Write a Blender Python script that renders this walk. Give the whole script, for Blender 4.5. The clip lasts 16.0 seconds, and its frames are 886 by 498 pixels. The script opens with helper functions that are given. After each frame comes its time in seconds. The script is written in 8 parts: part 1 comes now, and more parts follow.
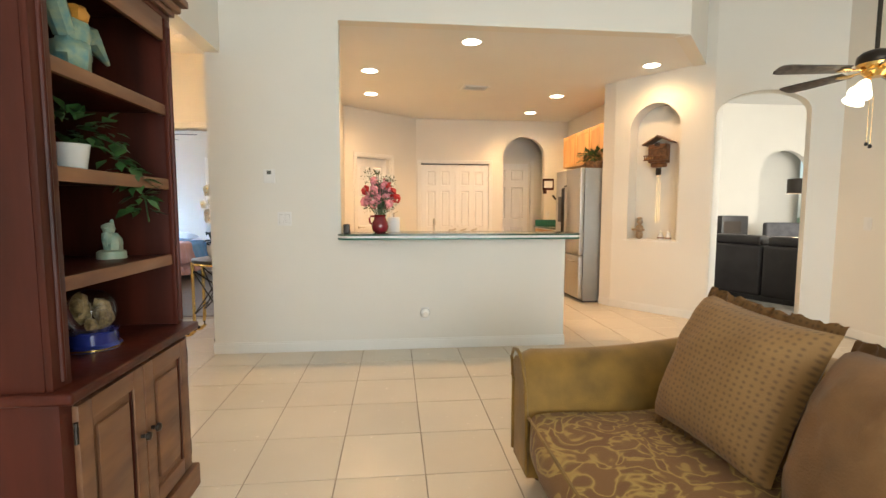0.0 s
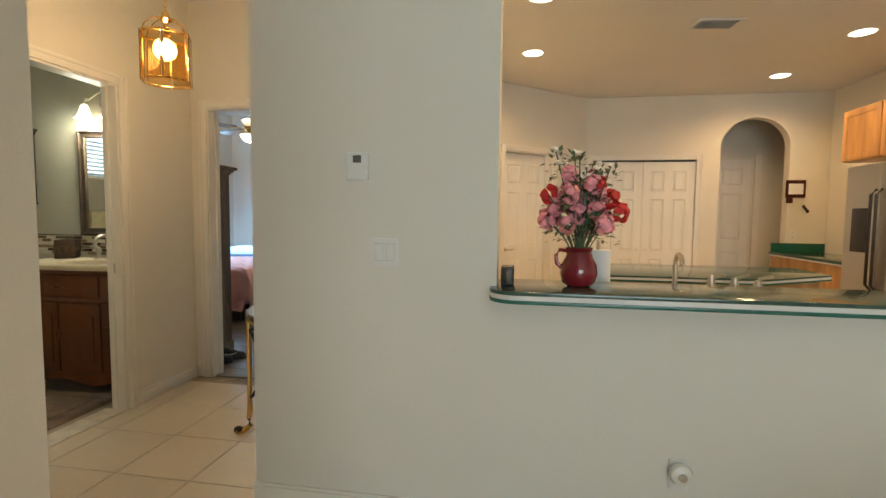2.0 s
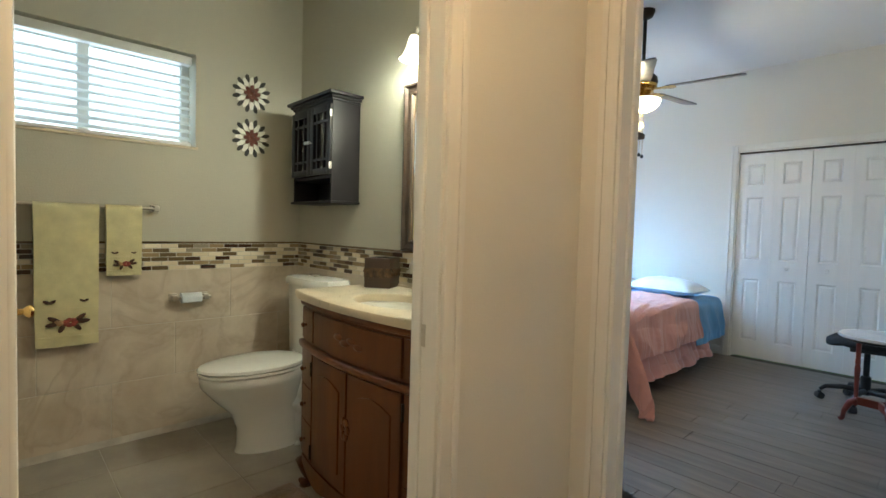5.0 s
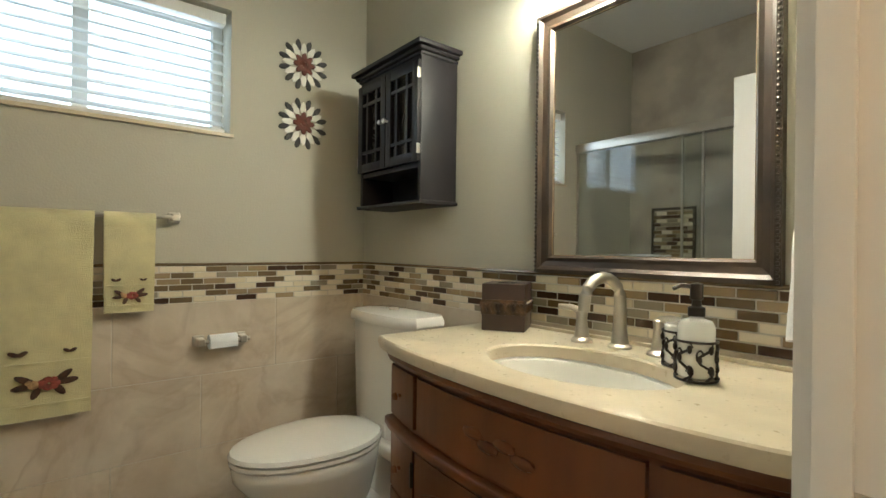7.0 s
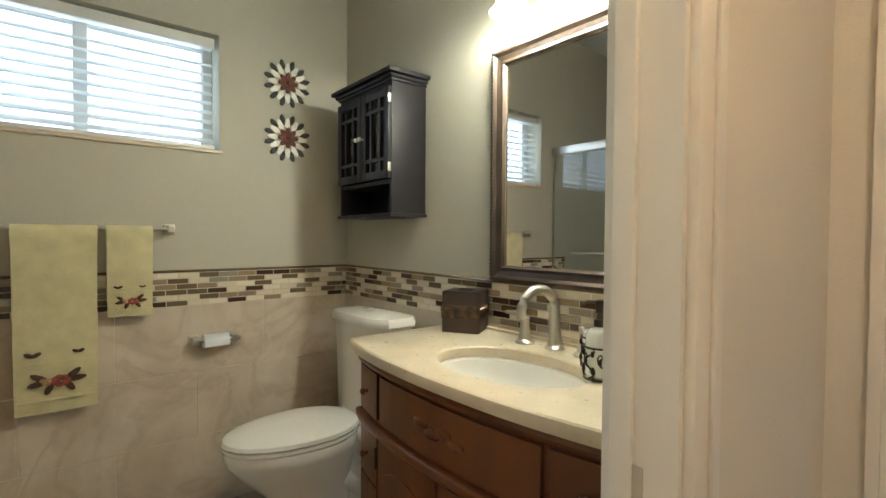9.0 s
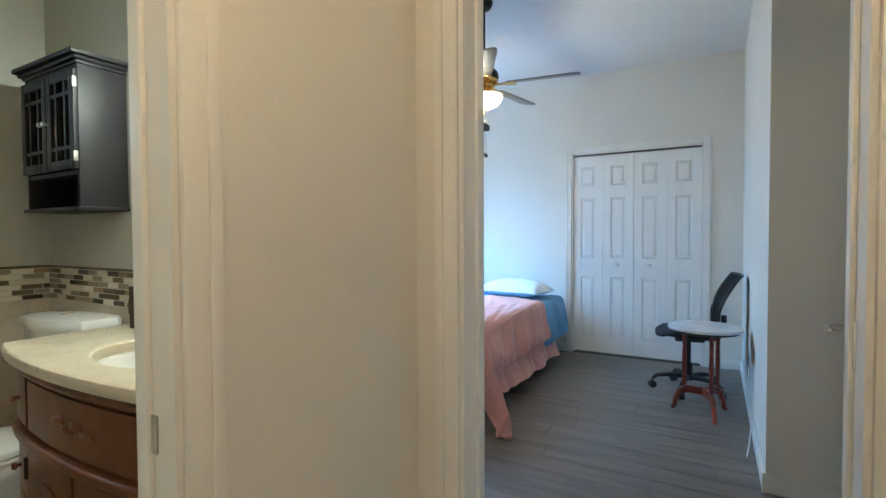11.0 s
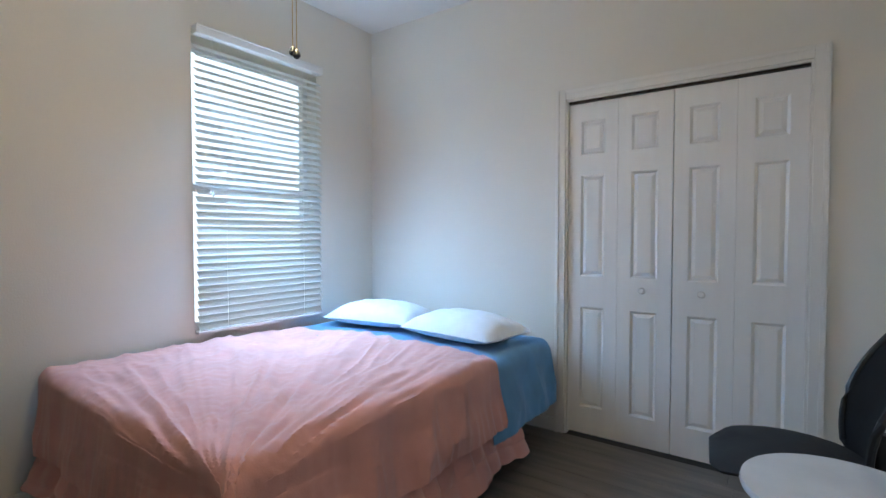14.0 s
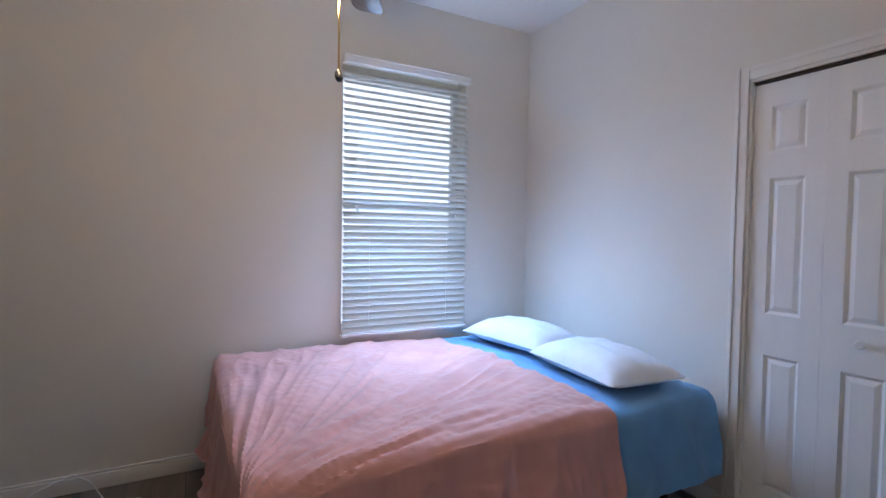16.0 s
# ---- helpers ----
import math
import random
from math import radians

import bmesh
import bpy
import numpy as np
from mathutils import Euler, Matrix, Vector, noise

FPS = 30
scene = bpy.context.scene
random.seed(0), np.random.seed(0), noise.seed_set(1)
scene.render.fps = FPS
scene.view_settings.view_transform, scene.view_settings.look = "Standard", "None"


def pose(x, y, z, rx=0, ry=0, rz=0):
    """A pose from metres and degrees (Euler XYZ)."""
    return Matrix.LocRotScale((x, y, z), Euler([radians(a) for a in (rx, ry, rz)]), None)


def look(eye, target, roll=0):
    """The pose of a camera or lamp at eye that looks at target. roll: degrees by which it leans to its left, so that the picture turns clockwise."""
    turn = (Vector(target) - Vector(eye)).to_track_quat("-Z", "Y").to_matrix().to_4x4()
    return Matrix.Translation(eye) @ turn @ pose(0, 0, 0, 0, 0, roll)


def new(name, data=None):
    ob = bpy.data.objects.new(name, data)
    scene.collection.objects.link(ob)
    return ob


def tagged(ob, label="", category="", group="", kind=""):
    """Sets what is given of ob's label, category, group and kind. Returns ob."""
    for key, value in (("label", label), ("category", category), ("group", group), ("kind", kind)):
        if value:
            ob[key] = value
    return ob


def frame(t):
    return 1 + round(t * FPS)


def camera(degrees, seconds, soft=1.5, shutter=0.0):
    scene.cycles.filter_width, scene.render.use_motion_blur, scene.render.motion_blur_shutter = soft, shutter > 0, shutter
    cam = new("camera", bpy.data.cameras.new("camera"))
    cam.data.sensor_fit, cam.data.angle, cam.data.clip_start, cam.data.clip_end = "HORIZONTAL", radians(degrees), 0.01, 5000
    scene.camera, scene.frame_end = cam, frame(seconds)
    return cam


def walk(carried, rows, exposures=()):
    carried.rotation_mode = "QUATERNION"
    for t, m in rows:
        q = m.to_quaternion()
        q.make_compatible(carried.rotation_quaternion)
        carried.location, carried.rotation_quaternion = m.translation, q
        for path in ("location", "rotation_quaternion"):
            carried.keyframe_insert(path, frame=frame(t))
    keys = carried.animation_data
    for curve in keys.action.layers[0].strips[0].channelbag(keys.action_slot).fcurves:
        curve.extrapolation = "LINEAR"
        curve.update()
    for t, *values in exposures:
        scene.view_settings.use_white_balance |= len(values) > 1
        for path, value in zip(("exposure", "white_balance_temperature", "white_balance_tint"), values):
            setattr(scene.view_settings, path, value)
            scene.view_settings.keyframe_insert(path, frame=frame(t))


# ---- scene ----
cam = camera(85.5, 16.0)
PATH = [
    (0, (0.346, -0.264, 1.202), (0.547, 1.718, 1.028), 0.1),
    (0.5, (0.376, 0.31, 1.242), (0.506, 2.299, 1.072), 0.2),
    (1, (0.314, 0.88, 1.275), (0.361, 2.873, 1.114), 0.3),
    (1.5, (0.19, 1.412, 1.29), (0.092, 3.404, 1.144), 0.5),
    (2, (0.015, 1.887, 1.253), (-0.321, 3.853, 1.116), 0.6),
    (2.5, (-0.161, 2.263, 1.209), (-0.795, 4.156, 1.096), 1.3),
    (3, (-0.355, 2.55, 1.191), (-1.252, 4.334, 1.081), 1.2),
    (3.5, (-0.64, 2.842, 1.18), (-1.765, 4.492, 1.071), 1.2),
    (4, (-0.967, 3.167, 1.179), (-2.215, 4.726, 1.063), 1.3),
    (4.5, (-1.246, 3.458, 1.17), (-2.609, 4.917, 1.071), 1.2),
    (5, (-1.554, 3.64, 1.19), (-3.008, 5.01, 1.107), 1.6),
    (5.2, (-1.69, 3.713, 1.208), (-3.182, 5.042, 1.115), 1.5),
    (7.3, (-2.462, 3.928, 1.142), (-4.017, 5.186, 1.146), 0.7),
    (7.5, (-2.483, 3.93, 1.15), (-4.036, 5.19, 1.153), 0.6),
    (8, (-2.498, 3.929, 1.185), (-4.072, 5.163, 1.165), 0.4),
    (8.2, (-2.479, 3.932, 1.194), (-4.08, 5.13, 1.172), 0.5),
    (10.3, (-1.749, 3.811, 1.264), (-2.988, 5.379, 1.178), -0.0),
    (10.5, (-1.747, 3.825, 1.255), (-2.913, 5.448, 1.178), -0.1),
    (11, (-1.762, 4.061, 1.208), (-2.748, 5.8, 1.153), -0.3),
    (11.5, (-1.789, 4.468, 1.238), (-2.68, 6.259, 1.191), -0.5),
    (12, (-1.826, 4.831, 1.236), (-2.681, 6.638, 1.196), -0.5),
    (12.5, (-1.9, 5.228, 1.251), (-2.76, 7.033, 1.204), -0.3),
    (13, (-1.945, 5.599, 1.257), (-2.852, 7.381, 1.197), -0.2),
    (13.5, (-1.968, 5.924, 1.239), (-2.974, 7.651, 1.175), -0.1),
    (14, (-1.949, 6.209, 1.225), (-3.113, 7.834, 1.164), 0.0),
    (14.5, (-1.843, 6.442, 1.234), (-3.185, 7.923, 1.173), 0.3),
    (15, (-1.8, 6.625, 1.264), (-3.319, 7.924, 1.198), 0.5),
    (15.5, (-1.807, 6.709, 1.274), (-3.459, 7.835, 1.217), 0.8),
    (16, (-1.754, 6.74, 1.311), (-3.514, 7.688, 1.247), 0.9),
]
walk(cam, [(t, look(eye, target, roll)) for t, eye, target, roll in PATH], [(0, 0.15, 6400, 8), (1.0, -0.05, 6200, -1), (1.5, -0.3, 6200, 0), (2.5, -0.65, 6350, 3), (3.0, -0.68, 6350, 3), (3.5, -0.55, 6350, 4), (4.3, -0.18, 6150, 3), (5.0, -0.12, 5800, 0), (7.4, 0.0, 5850, 6), (8.2, 0.0, 5850, 6), (10.5, -0.02, 5200, 0), (12, -0.08, 5100, -4), (12.5, -0.1, 5350, -4), (13, -0.3, 5700, 0), (14, -0.6, 6050, 7), (14.5, -0.88, 5950, 12), (15, -0.95, 5950, 16), (16, -0.82, 5950, 19)])

# ---- world and light ----
world = bpy.data.worlds.new("sky")
scene.world = world
world.use_nodes = True
_n = world.node_tree.nodes
_sky = _n.new("ShaderNodeTexSky")
_sky.sky_type = "NISHITA"
_sky.sun_disc = False
_sky.sun_elevation, _sky.sun_rotation = radians(66), radians(146)
_n["Background"].inputs["Strength"].default_value = 0.15
world.node_tree.links.new(_sky.outputs[0], _n["Background"].inputs["Color"])


def sun_lamp():
    d = bpy.data.lights.new("sun", "SUN")
    d.energy, d.angle, d.color = 2.5, radians(0.6), (1.0, 0.95, 0.86)
    o = new("sun", d)
    o.matrix_world = look((0, 0, 20), (-4, 6, 0))
    return o


def area_lamp(name, eye, target, w, h, watts, colour):
    d = bpy.data.lights.new(name, "AREA")
    d.shape, d.size, d.size_y, d.energy, d.color = "RECTANGLE", w, h, watts, colour
    o = new(name, d)
    o.matrix_world = look(eye, target)
    return o


def point_lamp(name, at, watts, colour, radius=0.04):
    d = bpy.data.lights.new(name, "POINT")
    d.energy, d.color, d.shadow_soft_size = watts, colour, radius
    o = new(name, d)
    o.location = at
    return o


def spot_lamp(name, at, watts, colour, angle=120, radius=0.05):
    d = bpy.data.lights.new(name, "SPOT")
    d.energy, d.color, d.shadow_soft_size, d.spot_size, d.spot_blend = watts, colour, radius, radians(angle), 0.7
    o = new(name, d)
    o.matrix_world = look(at, (at[0] + 0.001, at[1], 0))
    return o


WARM, AMBER, DAY = (1.0, 0.72, 0.42), (1.0, 0.64, 0.34), (0.72, 0.87, 1.0)
sun_lamp()
area_lamp("living_daylight", (1.4, -3.35, 1.4), (1.4, 3.0, 1.3), 3.4, 2.2, 150, (0.93, 0.98, 1.0))
for z in (1.35, 1.72, 2.10):
    area_lamp("bedroom_daylight", (-4.49, 8.03, z), (-4.15, 7.99, z - 0.60), 0.84, 0.2, 16, (0.36, 0.62, 1.0)).data.spread = radians(140)
area_lamp("bath_daylight", (-4.69, 4.0, 1.88), (-2.5, 4.0, 1.88), 0.9, 0.44, 3, (0.8, 0.91, 1.0))
# fill lamp added to brighten the great room through the arch
area_lamp("great_room_fill", (7.6, 3.02, 1.5), (6.6, 8.0, 1.5), 2.6, 2.0, 210, (1.0, 0.95, 0.88))
area_lamp("bedroom_daylight", (-4.49, 8.03, 1.95), (-3.6, 7.95, 2.7), 0.84, 0.2, 8, (0.46, 0.69, 1.0))
CANS = [(1.05, 4.15), (0.09, 5.17), (0.05, 6.26), (2.52, 6.13), (2.49, 7.27), (3.04, 4.66)]
for cx, cy in CANS:
    spot_lamp("can_lamp", (cx, cy, 2.655), {0.09: 55, 0.05: 60, 3.04: 26, 2.52: 62, 2.49: 66}.get(cx, 100), (1.0, 0.59, 0.27), 160)
point_lamp("pendant_lamp", (-1.76, 4.05, 2.06), 32, AMBER, 0.06)
for lx in (-3.27, -3.06, -2.85):
    point_lamp("vanity_lamp", (lx, 5.025, 1.93), 16, (1.0, 0.93, 0.74), 0.04)
point_lamp("bed_fan_lamp", (-3.17, 7.13, 2.0), 27, (1.0, 0.77, 0.46), 0.05)
point_lamp("great_lamp", (6.55, 6.48, 1.36), 25, WARM, 0.08)

# ---- materials ----


def mat(name, base, rough=0.5, metal=0.0, var=0.06, scale=6.0, bump=0.0, bscale=60.0, second=None, stretch=(1, 1, 1), spec=0.5, coords="Object", random=0.0, trans=0.0, emit=None, strength=0.0, sheen=0.0, coat=0.0):
    """A procedural surface: a base colour mottled at two scales, with fine relief."""
    m = bpy.data.materials.new(name)
    m.use_nodes = True
    nt = m.node_tree
    b = nt.nodes["Principled BSDF"]
    b.inputs["Roughness"].default_value, b.inputs["Metallic"].default_value = rough, metal
    b.inputs["Specular IOR Level"].default_value = spec
    b.inputs["Transmission Weight"].default_value = trans
    b.inputs["Sheen Weight"].default_value = sheen
    b.inputs["Coat Weight"].default_value = coat
    tc = nt.nodes.new("ShaderNodeTexCoord")
    mp = nt.nodes.new("ShaderNodeMapping")
    mp.inputs["Scale"].default_value = stretch
    if coords == "World":
        nt.links.new(nt.nodes.new("ShaderNodeNewGeometry").outputs["Position"], mp.inputs[0])
    else:
        nt.links.new(tc.outputs[coords], mp.inputs[0])
    big = nt.nodes.new("ShaderNodeTexNoise")
    big.inputs["Scale"].default_value, big.inputs["Detail"].default_value = scale, 6
    nt.links.new(mp.outputs[0], big.inputs["Vector"])
    ramp = nt.nodes.new("ShaderNodeValToRGB")
    lo = second if second else tuple(c * (1 - 2.2 * var) for c in base)
    hi = base if second else tuple(min(1, c * (1 + var)) for c in base)
    ramp.color_ramp.elements[0].color, ramp.color_ramp.elements[1].color = (*lo, 1), (*hi, 1)
    ramp.color_ramp.elements[0].position, ramp.color_ramp.elements[1].position = 0.3, 0.68
    nt.links.new(big.outputs["Fac"], ramp.inputs[0])
    colour = ramp.outputs[0]
    if random:
        oi = nt.nodes.new("ShaderNodeObjectInfo")
        hv = nt.nodes.new("ShaderNodeHueSaturation")
        mr = nt.nodes.new("ShaderNodeMapRange")
        mr.inputs[3].default_value, mr.inputs[4].default_value = 1 - random, 1 + random
        nt.links.new(oi.outputs["Random"], mr.inputs[0])
        nt.links.new(mr.outputs[0], hv.inputs["Value"])
        nt.links.new(colour, hv.inputs["Color"])
        colour = hv.outputs[0]
    nt.links.new(colour, b.inputs["Base Color"])
    fine = nt.nodes.new("ShaderNodeTexNoise")
    fine.inputs["Scale"].default_value, fine.inputs["Detail"].default_value = bscale, 4
    nt.links.new(mp.outputs[0], fine.inputs["Vector"])
    rr = nt.nodes.new("ShaderNodeMapRange")
    rr.inputs[3].default_value, rr.inputs[4].default_value = max(0.02, rough - 0.08), min(1, rough + 0.08)
    nt.links.new(fine.outputs["Fac"], rr.inputs[0])
    nt.links.new(rr.outputs[0], b.inputs["Roughness"])
    if bump:
        bp = nt.nodes.new("ShaderNodeBump")
        bp.inputs["Strength"].default_value, bp.inputs["Distance"].default_value = bump, 0.004
        nt.links.new(fine.outputs["Fac"], bp.inputs["Height"])
        nt.links.new(bp.outputs[0], b.inputs["Normal"])
    if emit:
        b.inputs["Emission Color"].default_value, b.inputs["Emission Strength"].default_value = (*emit, 1), strength
    return m



def veins(m, colour, scale, width, amount, coords="Object", stretch=(1, 1, 1)):
    """Thin wandering veins or cracks laid over a surface's colour."""
    nt = m.node_tree
    b = nt.nodes["Principled BSDF"]
    before = b.inputs["Base Color"].links[0].from_socket
    mp = nt.nodes.new("ShaderNodeMapping")
    mp.inputs["Scale"].default_value = stretch
    src = nt.nodes.new("ShaderNodeNewGeometry").outputs["Position"] if coords == "World" else nt.nodes.new("ShaderNodeTexCoord").outputs["Object"]
    nt.links.new(src, mp.inputs[0])
    n = nt.nodes.new("ShaderNodeTexNoise")
    n.inputs["Scale"].default_value, n.inputs["Detail"].default_value, n.inputs["Distortion"].default_value = scale, 5, 0.9
    nt.links.new(mp.outputs[0], n.inputs["Vector"])
    r = nt.nodes.new("ShaderNodeValToRGB")
    e = r.color_ramp.elements
    e[0].color, e[0].position = (0, 0, 0, 1), 0.5 - width
    e[1].color, e[1].position = (0, 0, 0, 1), 0.5 + width * 1.6
    e.new(0.5).color = (amount, amount, amount, 1)
    nt.links.new(n.outputs["Fac"], r.inputs[0])
    mx = nt.nodes.new("ShaderNodeMix")
    mx.data_type = "RGBA"
    mx.inputs["B"].default_value = (*colour, 1)
    nt.links.new(r.outputs[0], mx.inputs["Factor"])
    nt.links.new(before, mx.inputs["A"])
    nt.links.new(mx.outputs["Result"], b.inputs["Base Color"])
    return m


def knots(m, colour, scale, size):
    """Dark round knots scattered over wood."""
    nt = m.node_tree
    b = nt.nodes["Principled BSDF"]
    before = b.inputs["Base Color"].links[0].from_socket
    mp = nt.nodes.new("ShaderNodeMapping")
    mp.inputs["Scale"].default_value = (1.3, 1.3, 0.75)
    nt.links.new(nt.nodes.new("ShaderNodeTexCoord").outputs["Object"], mp.inputs[0])
    v = nt.nodes.new("ShaderNodeTexVoronoi")
    v.inputs["Scale"].default_value = scale
    nt.links.new(mp.outputs[0], v.inputs["Vector"])
    r = nt.nodes.new("ShaderNodeValToRGB")
    e = r.color_ramp.elements
    e[0].color, e[0].position = (0.85, 0.85, 0.85, 1), size * 0.4
    e[1].color, e[1].position = (0, 0, 0, 1), size
    nt.links.new(v.outputs["Distance"], r.inputs[0])
    mx = nt.nodes.new("ShaderNodeMix")
    mx.data_type = "RGBA"
    mx.inputs["B"].default_value = (*colour, 1)
    nt.links.new(r.outputs[0], mx.inputs["Factor"])
    nt.links.new(before, mx.inputs["A"])
    nt.links.new(mx.outputs["Result"], b.inputs["Base Color"])
    return m


M = {}
M["wall"] = mat("painted_wall", (0.74, 0.71, 0.64), 0.75, var=0.015, scale=1.2, bump=0.25, bscale=140)
M["hallwall"] = M["wall"]
M["bathwall"] = mat("taupe_wall", (0.475, 0.448, 0.355), 0.7, var=0.02, scale=1.4, bump=0.25, bscale=140)
M["ceil"] = mat("ceiling_paint", (0.78, 0.77, 0.74), 0.9, var=0.015, scale=1.0, bump=0.4, bscale=80)
M["trim"] = mat("white_trim", (0.78, 0.76, 0.71), 0.4, var=0.02, scale=3, bump=0.05, bscale=30)
M["door"] = mat("white_door", (0.80, 0.79, 0.76), 0.42, var=0.02, scale=3, bump=0.12, bscale=40, stretch=(4, 4, 0.4))
M["tile"] = mat("cream_tile", (0.68, 0.60, 0.48), 0.24, var=0.025, scale=1.6, bump=0.06, bscale=30, coords="World", random=0.04)
M["grout"] = mat("grout", (0.34, 0.28, 0.21), 0.85, var=0.15, scale=14, bump=0.5, bscale=200)
M["btile"] = mat("taupe_floor_tile", (0.35, 0.31, 0.25), 0.4, var=0.10, scale=4, bump=0.1, bscale=40, coords="World", random=0.05)
M["bgrout"] = mat("light_grout", (0.62, 0.58, 0.50), 0.85, var=0.1, scale=12, bump=0.4, bscale=200)
M["plank"] = mat("grey_brown_plank", (0.165, 0.137, 0.112), 0.40, var=0.15, scale=3.0, bump=0.15, bscale=28, stretch=(0.7, 6, 1), coords="World", random=0.09)
M["carpet"] = mat("grey_carpet", (0.352, 0.336, 0.304), 0.95, var=0.1, scale=20, bump=1.0, bscale=300)

# ---- geometry helpers ----


def bm_box(bm, x0, y0, z0, x1, y1, z1, m=None):
    vs = [bm.verts.new(v) for v in ((x0, y0, z0), (x1, y0, z0), (x1, y1, z0), (x0, y1, z0), (x0, y0, z1), (x1, y0, z1), (x1, y1, z1), (x0, y1, z1))]
    if m is not None:
        for v in vs:
            v.co = m @ v.co
    for f in ((3, 2, 1, 0), (4, 5, 6, 7), (0, 1, 5, 4), (1, 2, 6, 5), (2, 3, 7, 6), (3, 0, 4, 7)):
        bm.faces.new([vs[i] for i in f])
    return vs


def box(x0, y0, z0, x1, y1, z1, bevel=0.0, seg=2, m=None):
    bm = bmesh.new()
    bm_box(bm, min(x0, x1), min(y0, y1), min(z0, z1), max(x0, x1), max(y0, y1), max(z0, z1))
    if bevel:
        bmesh.ops.bevel(bm, geom=bm.edges[:], offset=bevel, segments=seg, profile=0.6, affect="EDGES")
    if m is not None:
        bmesh.ops.transform(bm, matrix=m, verts=bm.verts)
    return bm


def prism(points, z0, z1, bevel=0.0, seg=2, m=None, top_only=False):
    """A flat outline pushed up from z0 to z1."""
    bm = bmesh.new()
    lo = [bm.verts.new((x, y, z0)) for x, y in points]
    hi = [bm.verts.new((x, y, z1)) for x, y in points]
    n = len(points)
    bm.faces.new(lo[::-1])
    bm.faces.new(hi)
    for i in range(n):
        bm.faces.new((lo[i], lo[(i + 1) % n], hi[(i + 1) % n], hi[i]))
    bmesh.ops.recalc_face_normals(bm, faces=bm.faces)
    if bevel:
        es = [e for e in bm.edges if abs(e.verts[0].co.z - e.verts[1].co.z) < 1e-6]
        bmesh.ops.bevel(bm, geom=es, offset=bevel, segments=seg, profile=0.6, affect="EDGES")
    if m is not None:
        bmesh.ops.transform(bm, matrix=m, verts=bm.verts)
    return bm


def lathe(profile, seg=24, m=None, cap=True):
    """Turns a list of (radius, z) round the z axis."""
    bm = bmesh.new()
    rings = []
    for r, z in profile:
        rings.append([bm.verts.new((r * math.cos(2 * math.pi * k / seg), r * math.sin(2 * math.pi * k / seg), z)) for k in range(seg)])
    for a, b in zip(rings, rings[1:]):
        for k in range(seg):
            bm.faces.new((a[k], a[(k + 1) % seg], b[(k + 1) % seg], b[k]))
    if cap:
        bm.faces.new(rings[0][::-1])
        bm.faces.new(rings[-1])
    bmesh.ops.recalc_face_normals(bm, faces=bm.faces)
    if m is not None:
        bmesh.ops.transform(bm, matrix=m, verts=bm.verts)
    return bm


def tube(points, radius, seg=8, taper=None, closed=False):
    """A round bar along a line of points; taper gives the radius at each point as a factor."""
    bm = bmesh.new()
    pts = [Vector(p) for p in points]
    rings = []
    up = Vector((0, 0, 1))
    n = len(pts)
    for i, p in enumerate(pts):
        a = pts[i - 1] if (i or closed) else pts[0]
        b = pts[(i + 1) % n] if (i < n - 1 or closed) else pts[-1]
        d = (b - a).normalized()
        s = d.cross(up if abs(d.z) < 0.95 else Vector((1, 0, 0))).normalized()
        u = s.cross(d)
        r = radius * (taper[i] if taper else 1)
        rings.append([bm.verts.new(p + r * (math.cos(2 * math.pi * k / seg) * s + math.sin(2 * math.pi * k / seg) * u)) for k in range(seg)])
    pairs = list(zip(rings, rings[1:])) + ([(rings[-1], rings[0])] if closed else [])
    for a, b in pairs:
        for k in range(seg):
            bm.faces.new((a[k], a[(k + 1) % seg], b[(k + 1) % seg], b[k]))
    if not closed:
        bm.faces.new(rings[0][::-1])
        bm.faces.new(rings[-1])
    bmesh.ops.recalc_face_normals(bm, faces=bm.faces)
    return bm


def ball(r, at=(0, 0, 0), scale=(1, 1, 1), seg=12, rings=8, lump=0.0, freq=8.0):
    bm = bmesh.new()
    bmesh.ops.create_uvsphere(bm, u_segments=seg, v_segments=rings, radius=1)
    for v in bm.verts:
        k = 1 + (lump * noise.noise(v.co * freq + Vector(at) * 7) if lump else 0)
        v.co = Vector((v.co.x * r * scale[0] * k, v.co.y * r * scale[1] * k, v.co.z * r * scale[2] * k)) + Vector(at)
    return bm


def merged(*bms):
    """Several shapes of one part, as one mesh."""
    out = bmesh.new()
    for b in bms:
        tmp = bpy.data.meshes.new("tmp")
        b.to_mesh(tmp)
        b.free()
        out.from_mesh(tmp)
        bpy.data.meshes.remove(tmp)
    return out


def mesh_of(name, bm, material, smooth=False):
    me = bpy.data.meshes.new(name)
    if smooth:
        for f in bm.faces:
            f.smooth = True
    bm.to_mesh(me)
    bm.free()
    me.materials.append(material)
    if smooth:
        me.set_sharp_from_angle(angle=radians(38))
    return me


def part(name, bm, material, parent=None, label="", smooth=True):
    o = new(name, mesh_of(name, bm, material, smooth))
    o.parent = parent
    if label:
        o["label"] = label
    return o


def thing(name, at=(0, 0, 0), rz=0.0, label="", category="", group="", kind=""):
    o = new(name)
    o.empty_display_size = 0.1
    o.matrix_world = pose(*at, 0, 0, rz)
    return tagged(o, label, category, group, kind)


def struct(name, bm, material, label, category, smooth=False):
    return tagged(part(name, bm, material, None, "", smooth), label, category, "", "structure")


